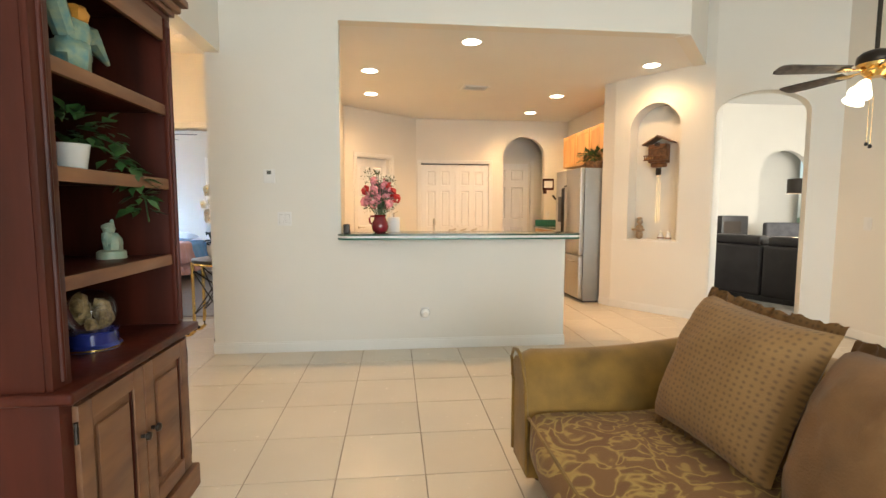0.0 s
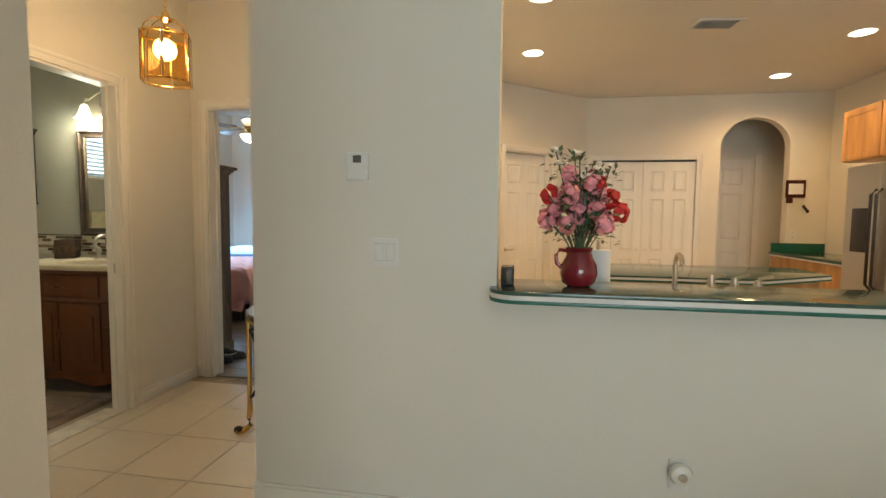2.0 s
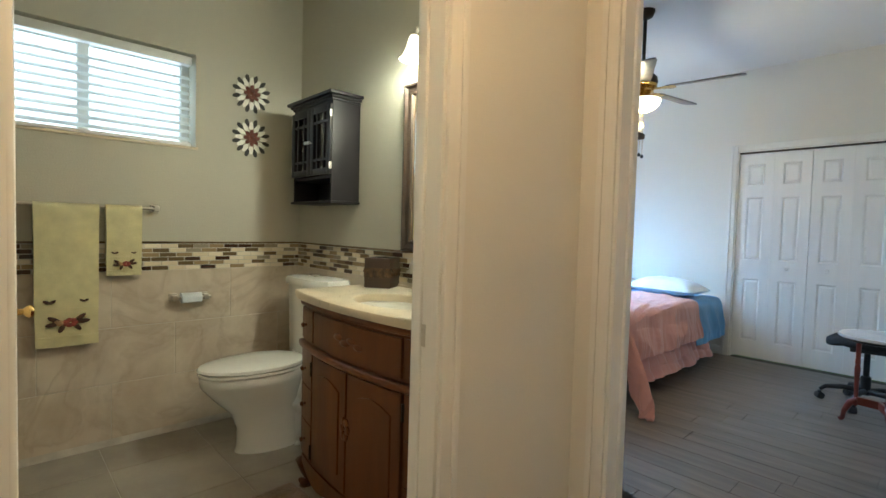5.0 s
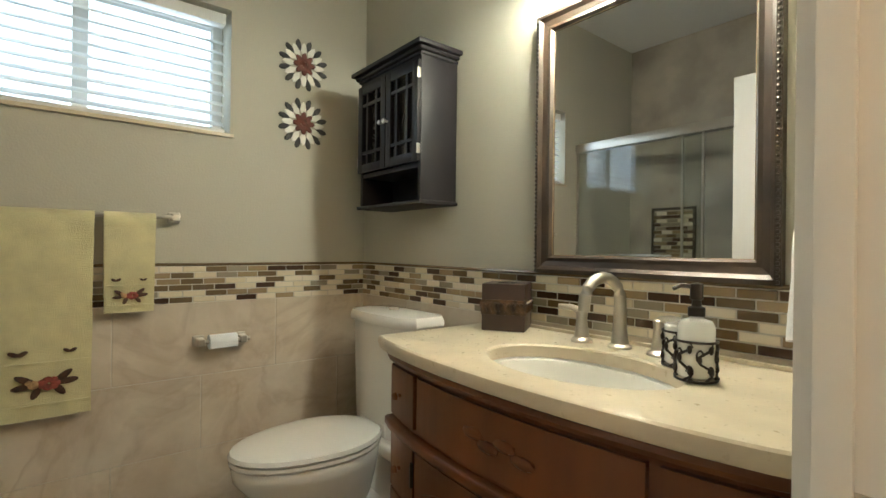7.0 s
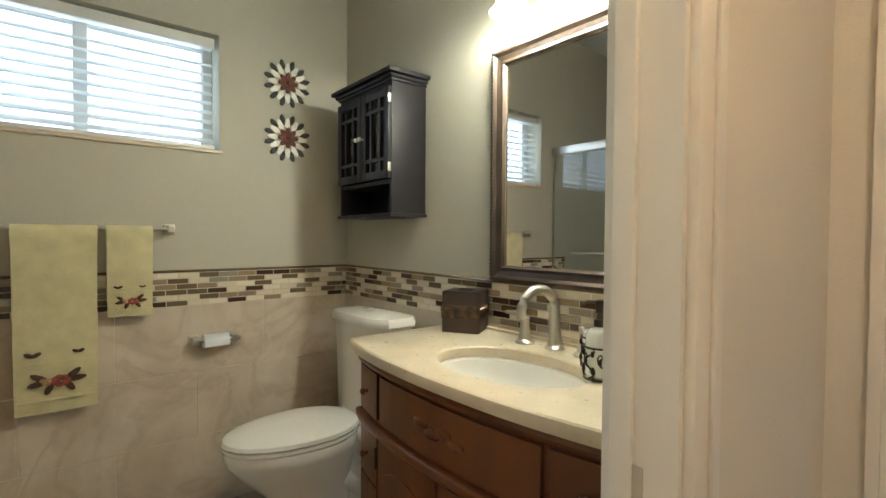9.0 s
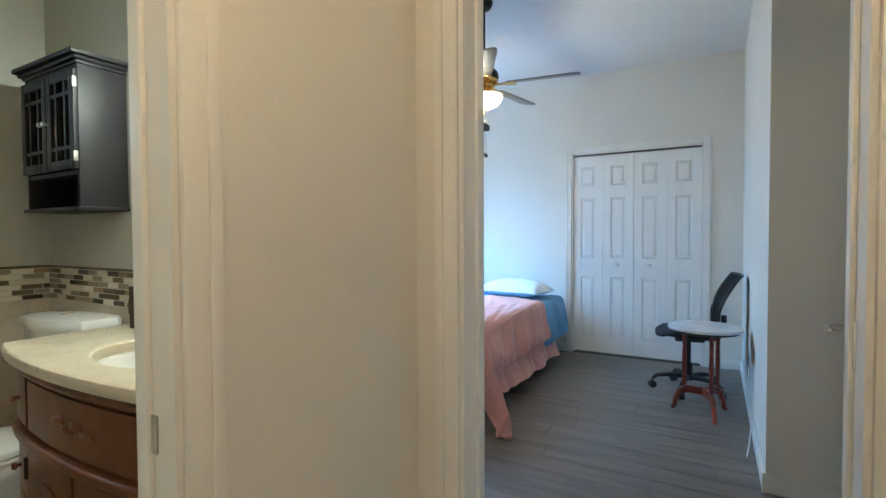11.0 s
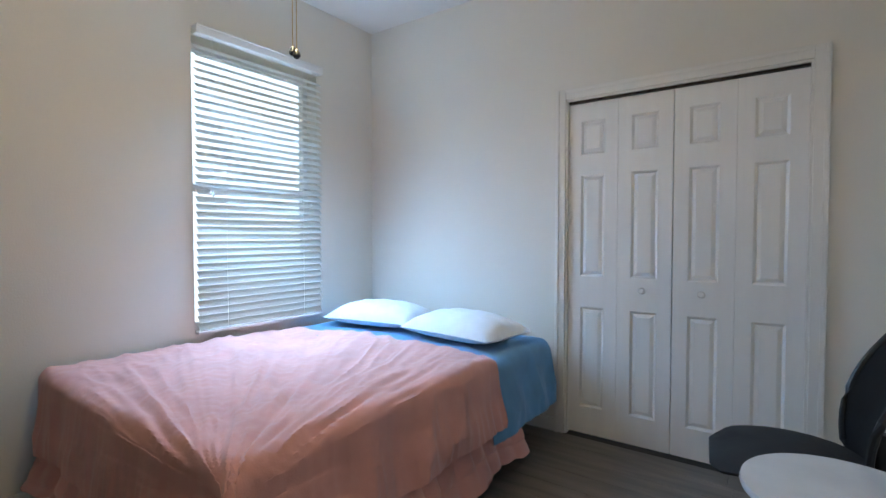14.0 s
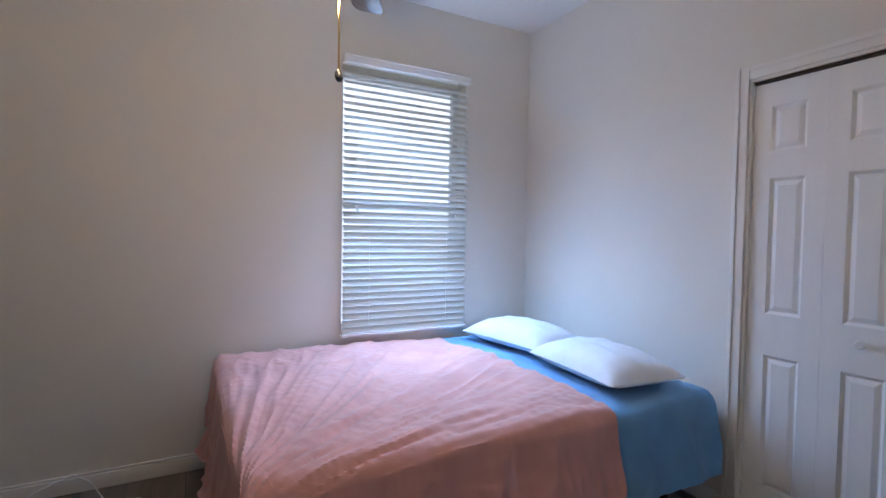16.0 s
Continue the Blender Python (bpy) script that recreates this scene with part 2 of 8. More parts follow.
def wall_bm(a, b, thick, z0, z1, holes=(), arch=()):
    """A wall from a to b, thickness to the left of that way; holes: (s0, s1, z0, z1) along it. arch: (s0, s1, spring, apex), down to z0."""
    ax, ay = a
    bx, by = b
    length = math.hypot(bx - ax, by - ay)
    ux, uy = (bx - ax) / length, (by - ay) / length
    m = Matrix(((ux, -uy, 0, ax), (uy, ux, 0, ay), (0, 0, 1, 0), (0, 0, 0, 1)))
    bm = bmesh.new()
    cuts = sorted([(h[0], h[1], h[2], h[3], None) for h in holes] + [(h[0], h[1], h[4] if len(h) > 4 else z0, h[3], h[2]) for h in arch])
    s = 0.0
    for s0, s1, h0, h1, spring in cuts:
        if s0 > s:
            bm_box(bm, s, 0, z0, s0, thick, z1, m)
        if h0 > z0:
            bm_box(bm, s0, 0, z0, s1, thick, h0, m)
        if spring is None:
            if h1 < z1:
                bm_box(bm, s0, 0, h1, s1, thick, z1, m)
        else:
            n = 20
            mid, half = (s0 + s1) / 2, (s1 - s0) / 2
            curve = [(mid - half * math.cos(math.pi * k / n), spring + (h1 - spring) * math.sin(math.pi * k / n)) for k in range(n + 1)]
            for (p, q), (p2, q2) in zip(curve, curve[1:]):
                vs = []
                for t in (0, thick):
                    vs.append([bm.verts.new(m @ Vector(c)) for c in ((p, t, q), (p2, t, q2), (p2, t, z1), (p, t, z1))])
                f, g = vs
                bm.faces.new(f)
                bm.faces.new(g[::-1])
                bm.faces.new((f[0], g[0], g[1], f[1]))
                bm.faces.new((f[3], f[2], g[2], g[3]))
        s = s1
    if s < length:
        bm_box(bm, s, 0, z0, length, thick, z1, m)
    bmesh.ops.remove_doubles(bm, verts=bm.verts, dist=0.0005)
    bmesh.ops.recalc_face_normals(bm, faces=bm.faces)
    return bm

# ---- structure ----
P0, P1, P2, P3 = (2.965, 5.305), (3.615, 4.445), (4.32, 4.06), (4.56, 3.93)
W = M["wall"]
struct("floor", prism([(-2.46, 2.1), (-1.12, 2.1), (-1.12, -3.6), (4.7, -3.6), (4.7, 3.9), (4.3, 4.05), (3.62, 4.45), (3.6, 8.9), (-1.06, 8.9), (-1.06, 5.2), (-2.46, 5.2)], -0.12, -0.004), M["grout"], "brown grout bed under cream floor tiles", "floor")
struct("floor_bathroom", box(-4.6, 2.3, -0.12, -2.46, 5.2, -0.004), M["bgrout"], "light grout bed under taupe bathroom tiles", "floor")
struct("floor_bedroom", box(-4.75, 5.2, -0.12, -0.6, 9.1, -0.004), mat("underlay", (0.05, 0.042, 0.035), 0.8, var=0.1), "dark underlay below grey-brown planks", "floor")
struct("floor_great_room", prism([(3.64, 4.47), (4.33, 4.08), (4.8, 3.0), (9.6, 3.0), (9.6, 9.6), (3.64, 9.6)], -0.12, 0.006), M["carpet"], "grey carpet in the great room", "floor")
struct("ground", box(-60, -60, -0.3, 60, 60, -0.15), mat("lawn", (0.09, 0.13, 0.04), 0.95, var=0.3, scale=3, bump=1, bscale=80), "green lawn around the house", "ground")

struct("wall_living_west", wall_bm((-1.0, -3.6), (-1.0, 2.74), 0.12, 0, 3.75), W, "white painted living room wall behind the bookcase", "wall")
struct("header_hall", box(-1.12, 2.74, 2.4, -1.0, 3.745, 3.75), W, "white header over the hall opening", "wall")
struct("wall_living_south", wall_bm((4.7, -3.5), (-1.12, -3.5), 0.12, 0, 3.75, holes=[(1.6, 5.0, 0.25, 2.5)]), W, "white wall with a wide window behind the living room", "wall")
struct("wall_living_east", wall_bm((4.56, 3.93), (4.56, -3.6), 0.14, 0, 3.75), W, "white painted living room side wall", "wall")
struct("ceiling_living", box(-1.15, -3.65, 3.75, 4.75, 5.4, 3.87), M["ceil"], "tall white living room ceiling", "ceiling")
struct("wall_thermostat", wall_bm((-0.09, 3.745), (-1.12, 3.745), -0.12, 0, 3.75), W, "white wall with the thermostat and light switches", "wall")
struct("half_wall", box(-0.09, 3.745, 0, 1.815, 3.865, 0.938), W, "white half wall below the breakfast bar", "half wall")
struct("header_kitchen", box(-0.09, 3.745, 2.68, 2.88, 3.865, 3.75), W, "white header over the kitchen opening", "wall")
struct("header_kitchen_angle", wall_bm((2.882, 3.747), (3.66, 4.646), 0.12, 2.674, 3.75), W, "white angled header over the kitchen opening", "wall")

L1 = math.hypot(P1[0] - P0[0], P1[1] - P0[1])
struct("wall_niche", wall_bm(P0, P1, 0.26, 0, 3.75, arch=[(0.19, 0.755, 2.08, 2.36, 0.83)]), W, "white angled wall with an arched niche", "wall")
ux, uy = (P1[0] - P0[0]) / L1, (P1[1] - P0[1]) / L1
MN = Matrix(((ux, -uy, 0, P0[0]), (uy, ux, 0, P0[1]), (0, 0, 1, 0), (0, 0, 0, 1)))
struct("niche_back", box(0.15, 0.20, 0.78, 0.80, 0.24, 2.42, m=MN), W, "cream back of the arched niche", "niche")
struct("niche_sill", box(0.15, -0.012, 0.812, 0.79, 0.21, 0.834, 0.004, m=MN), M["trim"], "white sill of the arched niche", "sill")
struct("wall_arch", wall_bm(P1, P3, 0.16, 0, 3.75, arch=[(0.02, 0.825, 2.13, 2.36)]), W, "white wall with an arched opening to the great room", "wall")
struct("wall_fridge_return", wall_bm((2.90, 5.47), P0, 0.16, 0, 2.68), W, "short cream wall beside the refrigerator", "wall")
struct("wall_kitchen_east", wall_bm((3.36, 8.1), (3.36, 5.3), 0.12, 0, 2.68), W, "cream kitchen side wall", "wall")
struct("wall_kitchen_north", wall_bm((3.5, 7.95), (0.70, 7.95), -0.12, 0, 2.68, holes=[(1.53, 2.70, 0, 1.94)], arch=[(0.55, 1.28, 2.08, 2.41)]), W, "cream kitchen wall with an arched opening and a closet", "wall")
struct("wall_kitchen_angle", wall_bm((0.72, 7.95), (-0.385, 7.0), -0.12, 0, 2.68, holes=[(0.56, 1.235, 0, 1.97)]), W, "cream angled kitchen wall with a doorway", "wall")
struct("wall_kitchen_west", wall_bm((-0.385, 7.02), (-0.385, 3.867), -0.1, 0, 2.68), W, "cream kitchen side wall", "wall")
struct("wall_back_hall", wall_bm((3.6, 8.75), (1.6, 8.75), -0.1, 0, 2.68), W, "pale wall behind the kitchen arch", "wall")
struct("wall_back_hall_west", wall_bm((2.08, 8.08), (2.08, 8.75), 0.1, 0, 2.68), W, "pale side wall behind the kitchen arch", "wall")
struct("wall_laundry", wall_bm((0.6, 8.9), (-1.0, 8.9), -0.1, 0, 2.68), W, "pale wall behind the angled doorway", "wall")
struct("wall_laundry_side", wall_bm((-0.95, 8.9), (-0.95, 5.2), -0.1, 0, 2.68), W, "pale side wall behind the angled doorway", "wall")
struct("ceiling_kitchen", prism([(-1.0, 3.86), (2.88, 3.84), (3.5, 4.55), (3.62, 5.6), (3.62, 8.95), (-1.0, 8.95)], 2.686, 2.8), M["ceil"], "white kitchen ceiling with recessed lights", "ceiling")

struct("wall_hall_east", wall_bm((-1.12, 3.867), (-1.12, 5.15), -0.12, 0, 2.8), W, "cream hall wall beside the console table", "wall")
struct("wall_hall_west", wall_bm((-2.46, 2.1), (-2.46, 5.15), 0.096, 0, 2.8, holes=[(0.63, 1.34, 0, 2.03), (1.543, 2.39, 0, 2.03)]), W, "cream hall wall with the bathroom door opening", "wall")
struct("wall_hall_south", wall_bm((-1.12, 2.1), (-2.58, 2.1), 0.12, 0, 2.8), W, "cream wall closing the hall", "wall")
struct("wall_hall_jamb_side", box(-1.122, 2.1, 0, -1.12, 2.11, 2.8), W, "cream wall edge", "wall")
struct("ceiling_hall", box(-2.6, 2.0, 2.8, -1.12, 5.16, 2.9), M["ceil"], "white hall ceiling", "ceiling")
struct("wall_bedroom_south", wall_bm((-0.5, 5.15), (-4.8, 5.15), -0.12, 0, 2.8, holes=[(1.02, 1.83, 0, 2.03)]), W, "white wall with the bedroom door opening", "wall")
struct("wall_bedroom_west", wall_bm((-4.67, 5.16), (-4.67, 9.15), 0.16, 0, 2.82, holes=[(2.43, 3.31, 0.66, 2.34)]), W, "white bedroom wall with a tall window", "wall")
struct("wall_bedroom_north", wall_bm((-4.83, 9.025), (-1.4, 9.025), 0.12, 0, 2.82, holes=[(1.785, 2.975, 0, 2.035)]), W, "white bedroom wall with the closet", "wall")
struct("wall_bedroom_east", box(-1.545, 6.73, 0, -0.62, 9.15, 2.82), W, "white bedroom wall beside the small table", "wall")
struct("wall_bedroom_entry", box(-0.72, 5.27, 0, -0.6, 6.73, 2.82), W, "white wall of the bedroom entry", "wall")
struct("ceiling_bedroom", box(-4.85, 5.27, 2.82, -0.6, 9.15, 2.92), M["ceil"], "white bedroom ceiling", "ceiling")
struct("closet_back", box(-3.2, 9.6, 0, -1.6, 9.65, 2.2), W, "white closet back", "wall")

BW = M["bathwall"]
struct("wall_bath_west", wall_bm((-4.545, 2.3), (-4.545, 5.14), 0.2, 0, 2.8, holes=[(1.19, 2.192, 1.612, 2.138)]), BW, "taupe bathroom wall with a small window", "wall")
struct("wall_bath_north", box(-4.545, 5.136, 0, -2.556, 5.15, 2.8), BW, "taupe bathroom wall behind the mirror", "wall")
struct("wall_bath_east", wall_bm((-2.557, 3.602), (-2.557, 5.136), 0.006, 0, 2.8, holes=[(0.041, 0.888, 0, 2.03)]), BW, "taupe bathroom wall beside the door", "wall")
struct("wall_bath_linen", box(-2.9, 3.05, 0, -2.56, 3.60, 2.8), BW, "taupe wall beside the shower", "wall")
struct("wall_shower_south", box(-4.6, 2.50, 0, -2.58, 2.60, 2.8), mat("shower_tile", (0.46, 0.41, 0.33), 0.35, var=0.18, scale=3, bump=0.1), "stone-tiled shower back wall", "wall")
struct("wall_shower_east", box(-2.95, 2.60, 0, -2.9, 3.05, 2.8), bpy.data.materials["shower_tile"], "stone-tiled shower end wall", "wall")
struct("ceiling_bathroom", box(-4.7, 2.2, 2.803, -2.556, 5.15, 2.9), M["ceil"], "white bathroom ceiling", "ceiling")

struct("wall_great_north", wall_bm((9.6, 9.0), (3.4, 9.0), -0.12, 0, 3.3, arch=[(0.65, 1.75, 1.95, 2.38)]), W, "white great room wall with an arched recess", "wall")
struct("great_recess_back", box(7.6, 9.5, 0, 9.2, 9.6, 3.0), W, "cream back of the arched recess", "wall")
struct("wall_great_east", wall_bm((9.5, 2.9), (9.5, 9.6), -0.12, 0, 3.3), W, "white great room side wall", "wall")
struct("wall_great_west", box(3.62, 5.3, 0, 3.7, 9.1, 3.3), W, "white great room wall", "wall")
# opening is made up, out of view, to hold the fill lamp
struct("wall_great_south", wall_bm((9.6, 3.0), (4.7, 3.0), 0.12, 0, 3.3, holes=[(0.6, 3.4, 0.4, 2.6)]), W, "white great room wall with an added, unseen window opening", "wall")
struct("ceiling_great_room", prism([(3.6, 4.62), (4.65, 4.02), (4.65, 2.9), (9.7, 2.9), (9.7, 9.7), (3.6, 9.7)], 3.3, 3.4), M["ceil"], "white great room ceiling", "ceiling")

# ---- more materials ----
M["chrome"] = mat("brushed_nickel", (0.56, 0.52, 0.45), 0.34, 1.0, var=0.03, bump=0.03)
M["brass"] = mat("polished_brass", (0.75, 0.5, 0.17), 0.22, 1.0, var=0.04)
M["bronze"] = mat("dark_bronze", (0.05, 0.04, 0.032), 0.35, 0.8, var=0.1)
M["black"] = mat("black_plastic", (0.015, 0.015, 0.017), 0.45, var=0.1, bump=0.1, bscale=120)
M["white"] = mat("white_plastic", (0.75, 0.74, 0.71), 0.35, var=0.01)
M["ceramic"] = mat("white_ceramic", (0.80, 0.78, 0.72), 0.08, var=0.01, coat=0.4)
M["cherry"] = mat("cherry_vanity_wood", (0.165, 0.054, 0.012), 0.36, var=0.3, scale=4, bump=0.1, bscale=30, stretch=(2, 2, 0.35), second=(0.085, 0.026, 0.007), coat=0.05, spec=0.35)
M["mahog"] = mat("dark_cherry_wood", (0.078, 0.016, 0.008), 0.42, var=0.3, scale=4, bump=0.1, bscale=30, stretch=(2, 2, 0.3), second=(0.026, 0.007, 0.004), coat=0.0, spec=0.18)
M["mahog2"] = mat("worn_cherry_edge", (0.20, 0.092, 0.038), 0.45, var=0.3, scale=6, bump=0.15, bscale=30, stretch=(1, 0.4, 2), second=(0.09, 0.035, 0.018))
M["espresso"] = mat("espresso_paint", (0.012, 0.010, 0.011), 0.48, var=0.15, scale=5, bump=0.08, bscale=40, spec=0.3)
M["rustic"] = mat("weathered_wood", (0.215, 0.138, 0.078), 0.62, var=0.4, scale=2.6, bump=0.5, bscale=30, stretch=(4.5, 4.5, 0.55), second=(0.105, 0.064, 0.038))
M["rustic"] = veins(knots(M["rustic"], (0.020, 0.012, 0.008), 5.2, 0.10), (0.045, 0.028, 0.018), 2.2, 0.022, 0.7, "Object", (7, 7, 0.8))
veins(M["rustic"], (0.27, 0.185, 0.115), 3.0, 0.05, 0.35, "Object", (11, 11, 0.7))
# flat grey that paints the shade between switch rockers and plate
M["switch_gap_shade"] = mat("switch_gap_shade", (0.46, 0.45, 0.42), 0.6, var=0.02)
M["maple"] = mat("maple_wood", (0.55, 0.30, 0.11), 0.4, var=0.15, scale=5, bump=0.06, bscale=30, stretch=(2, 2, 0.3))
M["red_wood"] = mat("red_stained_wood", (0.20, 0.032, 0.018), 0.35, var=0.25, scale=8, bump=0.1, coat=0.3)
M["cream_stone"] = mat("cream_marble_top", (0.60, 0.51, 0.36), 0.30, var=0.06, scale=9, bump=0.01, coat=0.0)
M["marble"] = mat("white_marble", (0.72, 0.72, 0.72), 0.15, var=0.05, scale=3.5, second=(0.52, 0.53, 0.55), coat=0.3)
M["grey_stone"] = mat("grey_brown_stone", (0.12, 0.105, 0.08), 0.3, var=0.35, scale=7, second=(0.05, 0.043, 0.033), coat=0.05, spec=0.35)
M["travertine"] = mat("veined_stone_tile", (0.63, 0.55, 0.43), 0.32, var=0.2, scale=4.5, bump=0.06, bscale=30, second=(0.47, 0.385, 0.28), coords="World", random=0.03)
veins(veins(M["travertine"], (0.36, 0.27, 0.18), 2.2, 0.035, 0.38, "World"), (0.70, 0.62, 0.52), 3.4, 0.04, 0.2, "World")
M["green"] = mat("green_laminate", (0.035, 0.085, 0.062), 0.14, var=0.15, scale=40, coat=0.3)
M["greenedge"] = mat("green_edge", (0.02, 0.12, 0.085), 0.25, var=0.05)
M["leaf"] = mat("green_leaf", (0.045, 0.12, 0.03), 0.45, var=0.3, scale=20)
M["darkleaf"] = mat("dark_green_leaf", (0.018, 0.04, 0.022), 0.4, var=0.3, scale=10)
M["pink"] = mat("pink_petal", (0.86, 0.33, 0.38), 0.7, var=0.2, scale=30)
M["redpetal"] = mat("red_petal", (0.62, 0.03, 0.03), 0.7, var=0.2, scale=30)
M["petal"] = mat("white_petal", (0.86, 0.84, 0.76), 0.6, var=0.05, scale=20)
M["yellow"] = mat("yellow_petal", (0.60, 0.38, 0.08), 0.6, var=0.2)
M["redglaze"] = mat("red_glazed_jug", (0.24, 0.015, 0.025), 0.1, var=0.15, scale=10, coat=0.6)
M["steel"] = mat("stainless_steel", (0.50, 0.48, 0.45), 0.30, 1.0, var=0.02, bscale=40, stretch=(30, 30, 0.02))
M["towel"] = mat("yellow_green_towel", (0.70, 0.635, 0.35), 0.95, var=0.06, scale=14, bump=1.0, bscale=330, sheen=0.4)
M["whitetowel"] = mat("white_towel", (0.80, 0.78, 0.74), 0.95, var=0.04, scale=14, bump=1.0, bscale=330, sheen=0.4)
M["blanket"] = mat("salmon_comforter", (0.655, 0.315, 0.265), 0.85, var=0.05, scale=6, bump=0.3, bscale=220, sheen=0.3)
M["sheet"] = mat("blue_sheet", (0.13, 0.32, 0.55), 0.85, var=0.06, scale=8, bump=0.25, bscale=260, sheen=0.2)
M["linen"] = mat("white_linen", (0.78, 0.80, 0.82), 0.85, var=0.03, scale=9, bump=0.25, bscale=240, sheen=0.2)
M["olive"] = mat("olive_velvet", (0.235, 0.125, 0.016), 0.75, var=0.16, scale=7, bump=0.3, bscale=180, sheen=0.12)
M["brownvelvet"] = mat("brown_velvet", (0.21, 0.105, 0.034), 0.75, var=0.12, scale=7, bump=0.4, bscale=150, sheen=0.12)
M["leather"] = mat("dark_leather", (0.022, 0.018, 0.020), 0.42, var=0.2, scale=5, bump=0.3, bscale=90)
M["rug"] = mat("brown_bath_rug", (0.20, 0.125, 0.07), 0.95, var=0.3, scale=9, bump=1.0, bscale=260, sheen=0.5)


def glass_mat(name, colour, rough=0.02):
    m = bpy.data.materials.new(name)
    m.use_nodes = True
    b = m.node_tree.nodes["Principled BSDF"]
    b.inputs["Base Color"].default_value = (*colour, 1)
    b.inputs["Roughness"].default_value, b.inputs["Transmission Weight"].default_value, b.inputs["IOR"].default_value = rough, 1.0, 1.45
    return m


def emit_mat(name, colour, strength):
    m = bpy.data.materials.new(name)
    m.use_nodes = True
    b = m.node_tree.nodes["Principled BSDF"]
    b.inputs["Base Color"].default_value = (*colour, 1)
    b.inputs["Emission Color"].default_value, b.inputs["Emission Strength"].default_value = (*colour, 1), strength
    return m


def blind_mat():
    m = bpy.data.materials.new("blind_slat")
    m.use_nodes = True
    nt = m.node_tree
    b = nt.nodes["Principled BSDF"]
    b.inputs["Base Color"].default_value, b.inputs["Roughness"].default_value = (0.80, 0.80, 0.78, 1), 0.45
    tr = nt.nodes.new("ShaderNodeBsdfTranslucent")
    tr.inputs["Color"].default_value = (0.88, 0.90, 0.88, 1)
    mix = nt.nodes.new("ShaderNodeMixShader")
    mix.inputs[0].default_value = 0.58
    nt.links.new(b.outputs[0], mix.inputs[1])
    nt.links.new(tr.outputs[0], mix.inputs[2])
    nt.links.new(mix.outputs[0], nt.nodes["Material Output"].inputs["Surface"])
    return m


def damask_mat():
    """Woven upholstery with a curling gold and green pattern on brown."""
    m = mat("floral_damask", (0.22, 0.115, 0.03), 0.75, var=0.2, scale=9, bump=0.4, bscale=160, sheen=0.08)
    nt = m.node_tree
    b = nt.nodes["Principled BSDF"]
    tc = nt.nodes.new("ShaderNodeTexCoord")
    w = nt.nodes.new("ShaderNodeTexNoise")
    w.inputs["Scale"].default_value, w.inputs["Distortion"].default_value, w.inputs["Detail"].default_value = 7.0, 2.4, 1.5
    nt.links.new(tc.outputs["Object"], w.inputs["Vector"])
    r = nt.nodes.new("ShaderNodeValToRGB")
    e = r.color_ramp.elements
    e[0].color, e[0].position = (0.175, 0.080, 0.018, 1), 0.40
    e[1].color, e[1].position = (0.155, 0.066, 0.015, 1), 0.66
    for p, c in ((0.45, (0.185, 0.09, 0.02, 1)), (0.49, (0.33, 0.20, 0.045, 1)), (0.53, (0.36, 0.235, 0.055, 1)), (0.56, (0.24, 0.14, 0.03, 1)), (0.59, (0.165, 0.075, 0.016, 1))):
        k = e.new(p)
        k.color = c
    nt.links.new(w.outputs["Fac"], r.inputs[0])
    nt.links.new(r.outputs[0], b.inputs["Base Color"])
    return m


def dotted_mat():
    """Brown velvet with rows of small dark cut diamonds."""
    m = mat("cut_velvet", (0.26, 0.13, 0.04), 0.8, var=0.2, scale=9, bump=0.4, bscale=160, sheen=0.1)
    nt = m.node_tree
    b = nt.nodes["Principled BSDF"]
    tc = nt.nodes.new("ShaderNodeTexCoord")
    v = nt.nodes.new("ShaderNodeTexVoronoi")
    v.voronoi_dimensions = "2D"
    v.inputs["Scale"].default_value, v.inputs["Randomness"].default_value = 52, 0.25
    nt.links.new(tc.outputs["Object"], v.inputs["Vector"])
    r = nt.nodes.new("ShaderNodeValToRGB")
    e = r.color_ramp.elements
    e[0].color, e[0].position = (0.150, 0.078, 0.026, 1), 0.10
    e[1].color, e[1].position = (0.255, 0.135, 0.042, 1), 0.34
    nt.links.new(v.outputs["Distance"], r.inputs[0])
    nt.links.new(r.outputs[0], b.inputs["Base Color"])
    return m


M["blind"] = blind_mat()
M["damask"] = damask_mat()
M["dotted"] = dotted_mat()
M["mirror"] = mat("mirror_glass", (0.9, 0.9, 0.9), 0.0, 1.0, var=0.0)
M["mirror"].node_tree.nodes["Principled BSDF"].inputs["Roughness"].default_value = 0.0
for _l in list(M["mirror"].node_tree.nodes["Principled BSDF"].inputs["Roughness"].links):
    M["mirror"].node_tree.links.remove(_l)
M["glass"] = glass_mat("clear_glass", (1, 1, 1))
M["showerglass"] = glass_mat("shower_glass", (0.93, 0.97, 0.95))
M["amberglass"] = glass_mat("amber_glass", (1.0, 0.72, 0.32), 0.05)
M["bulb"] = emit_mat("lit_bulb", (1.0, 0.82, 0.5), 22)
M["can"] = emit_mat("lit_can", (1.0, 0.88, 0.66), 12)
M["shade"] = emit_mat("frosted_lit_shade", (1.0, 0.86, 0.62), 4.0)
M["day"] = emit_mat("bright_outdoors", (0.84, 0.93, 1.0), 2.3)

# ---- trim and openings ----


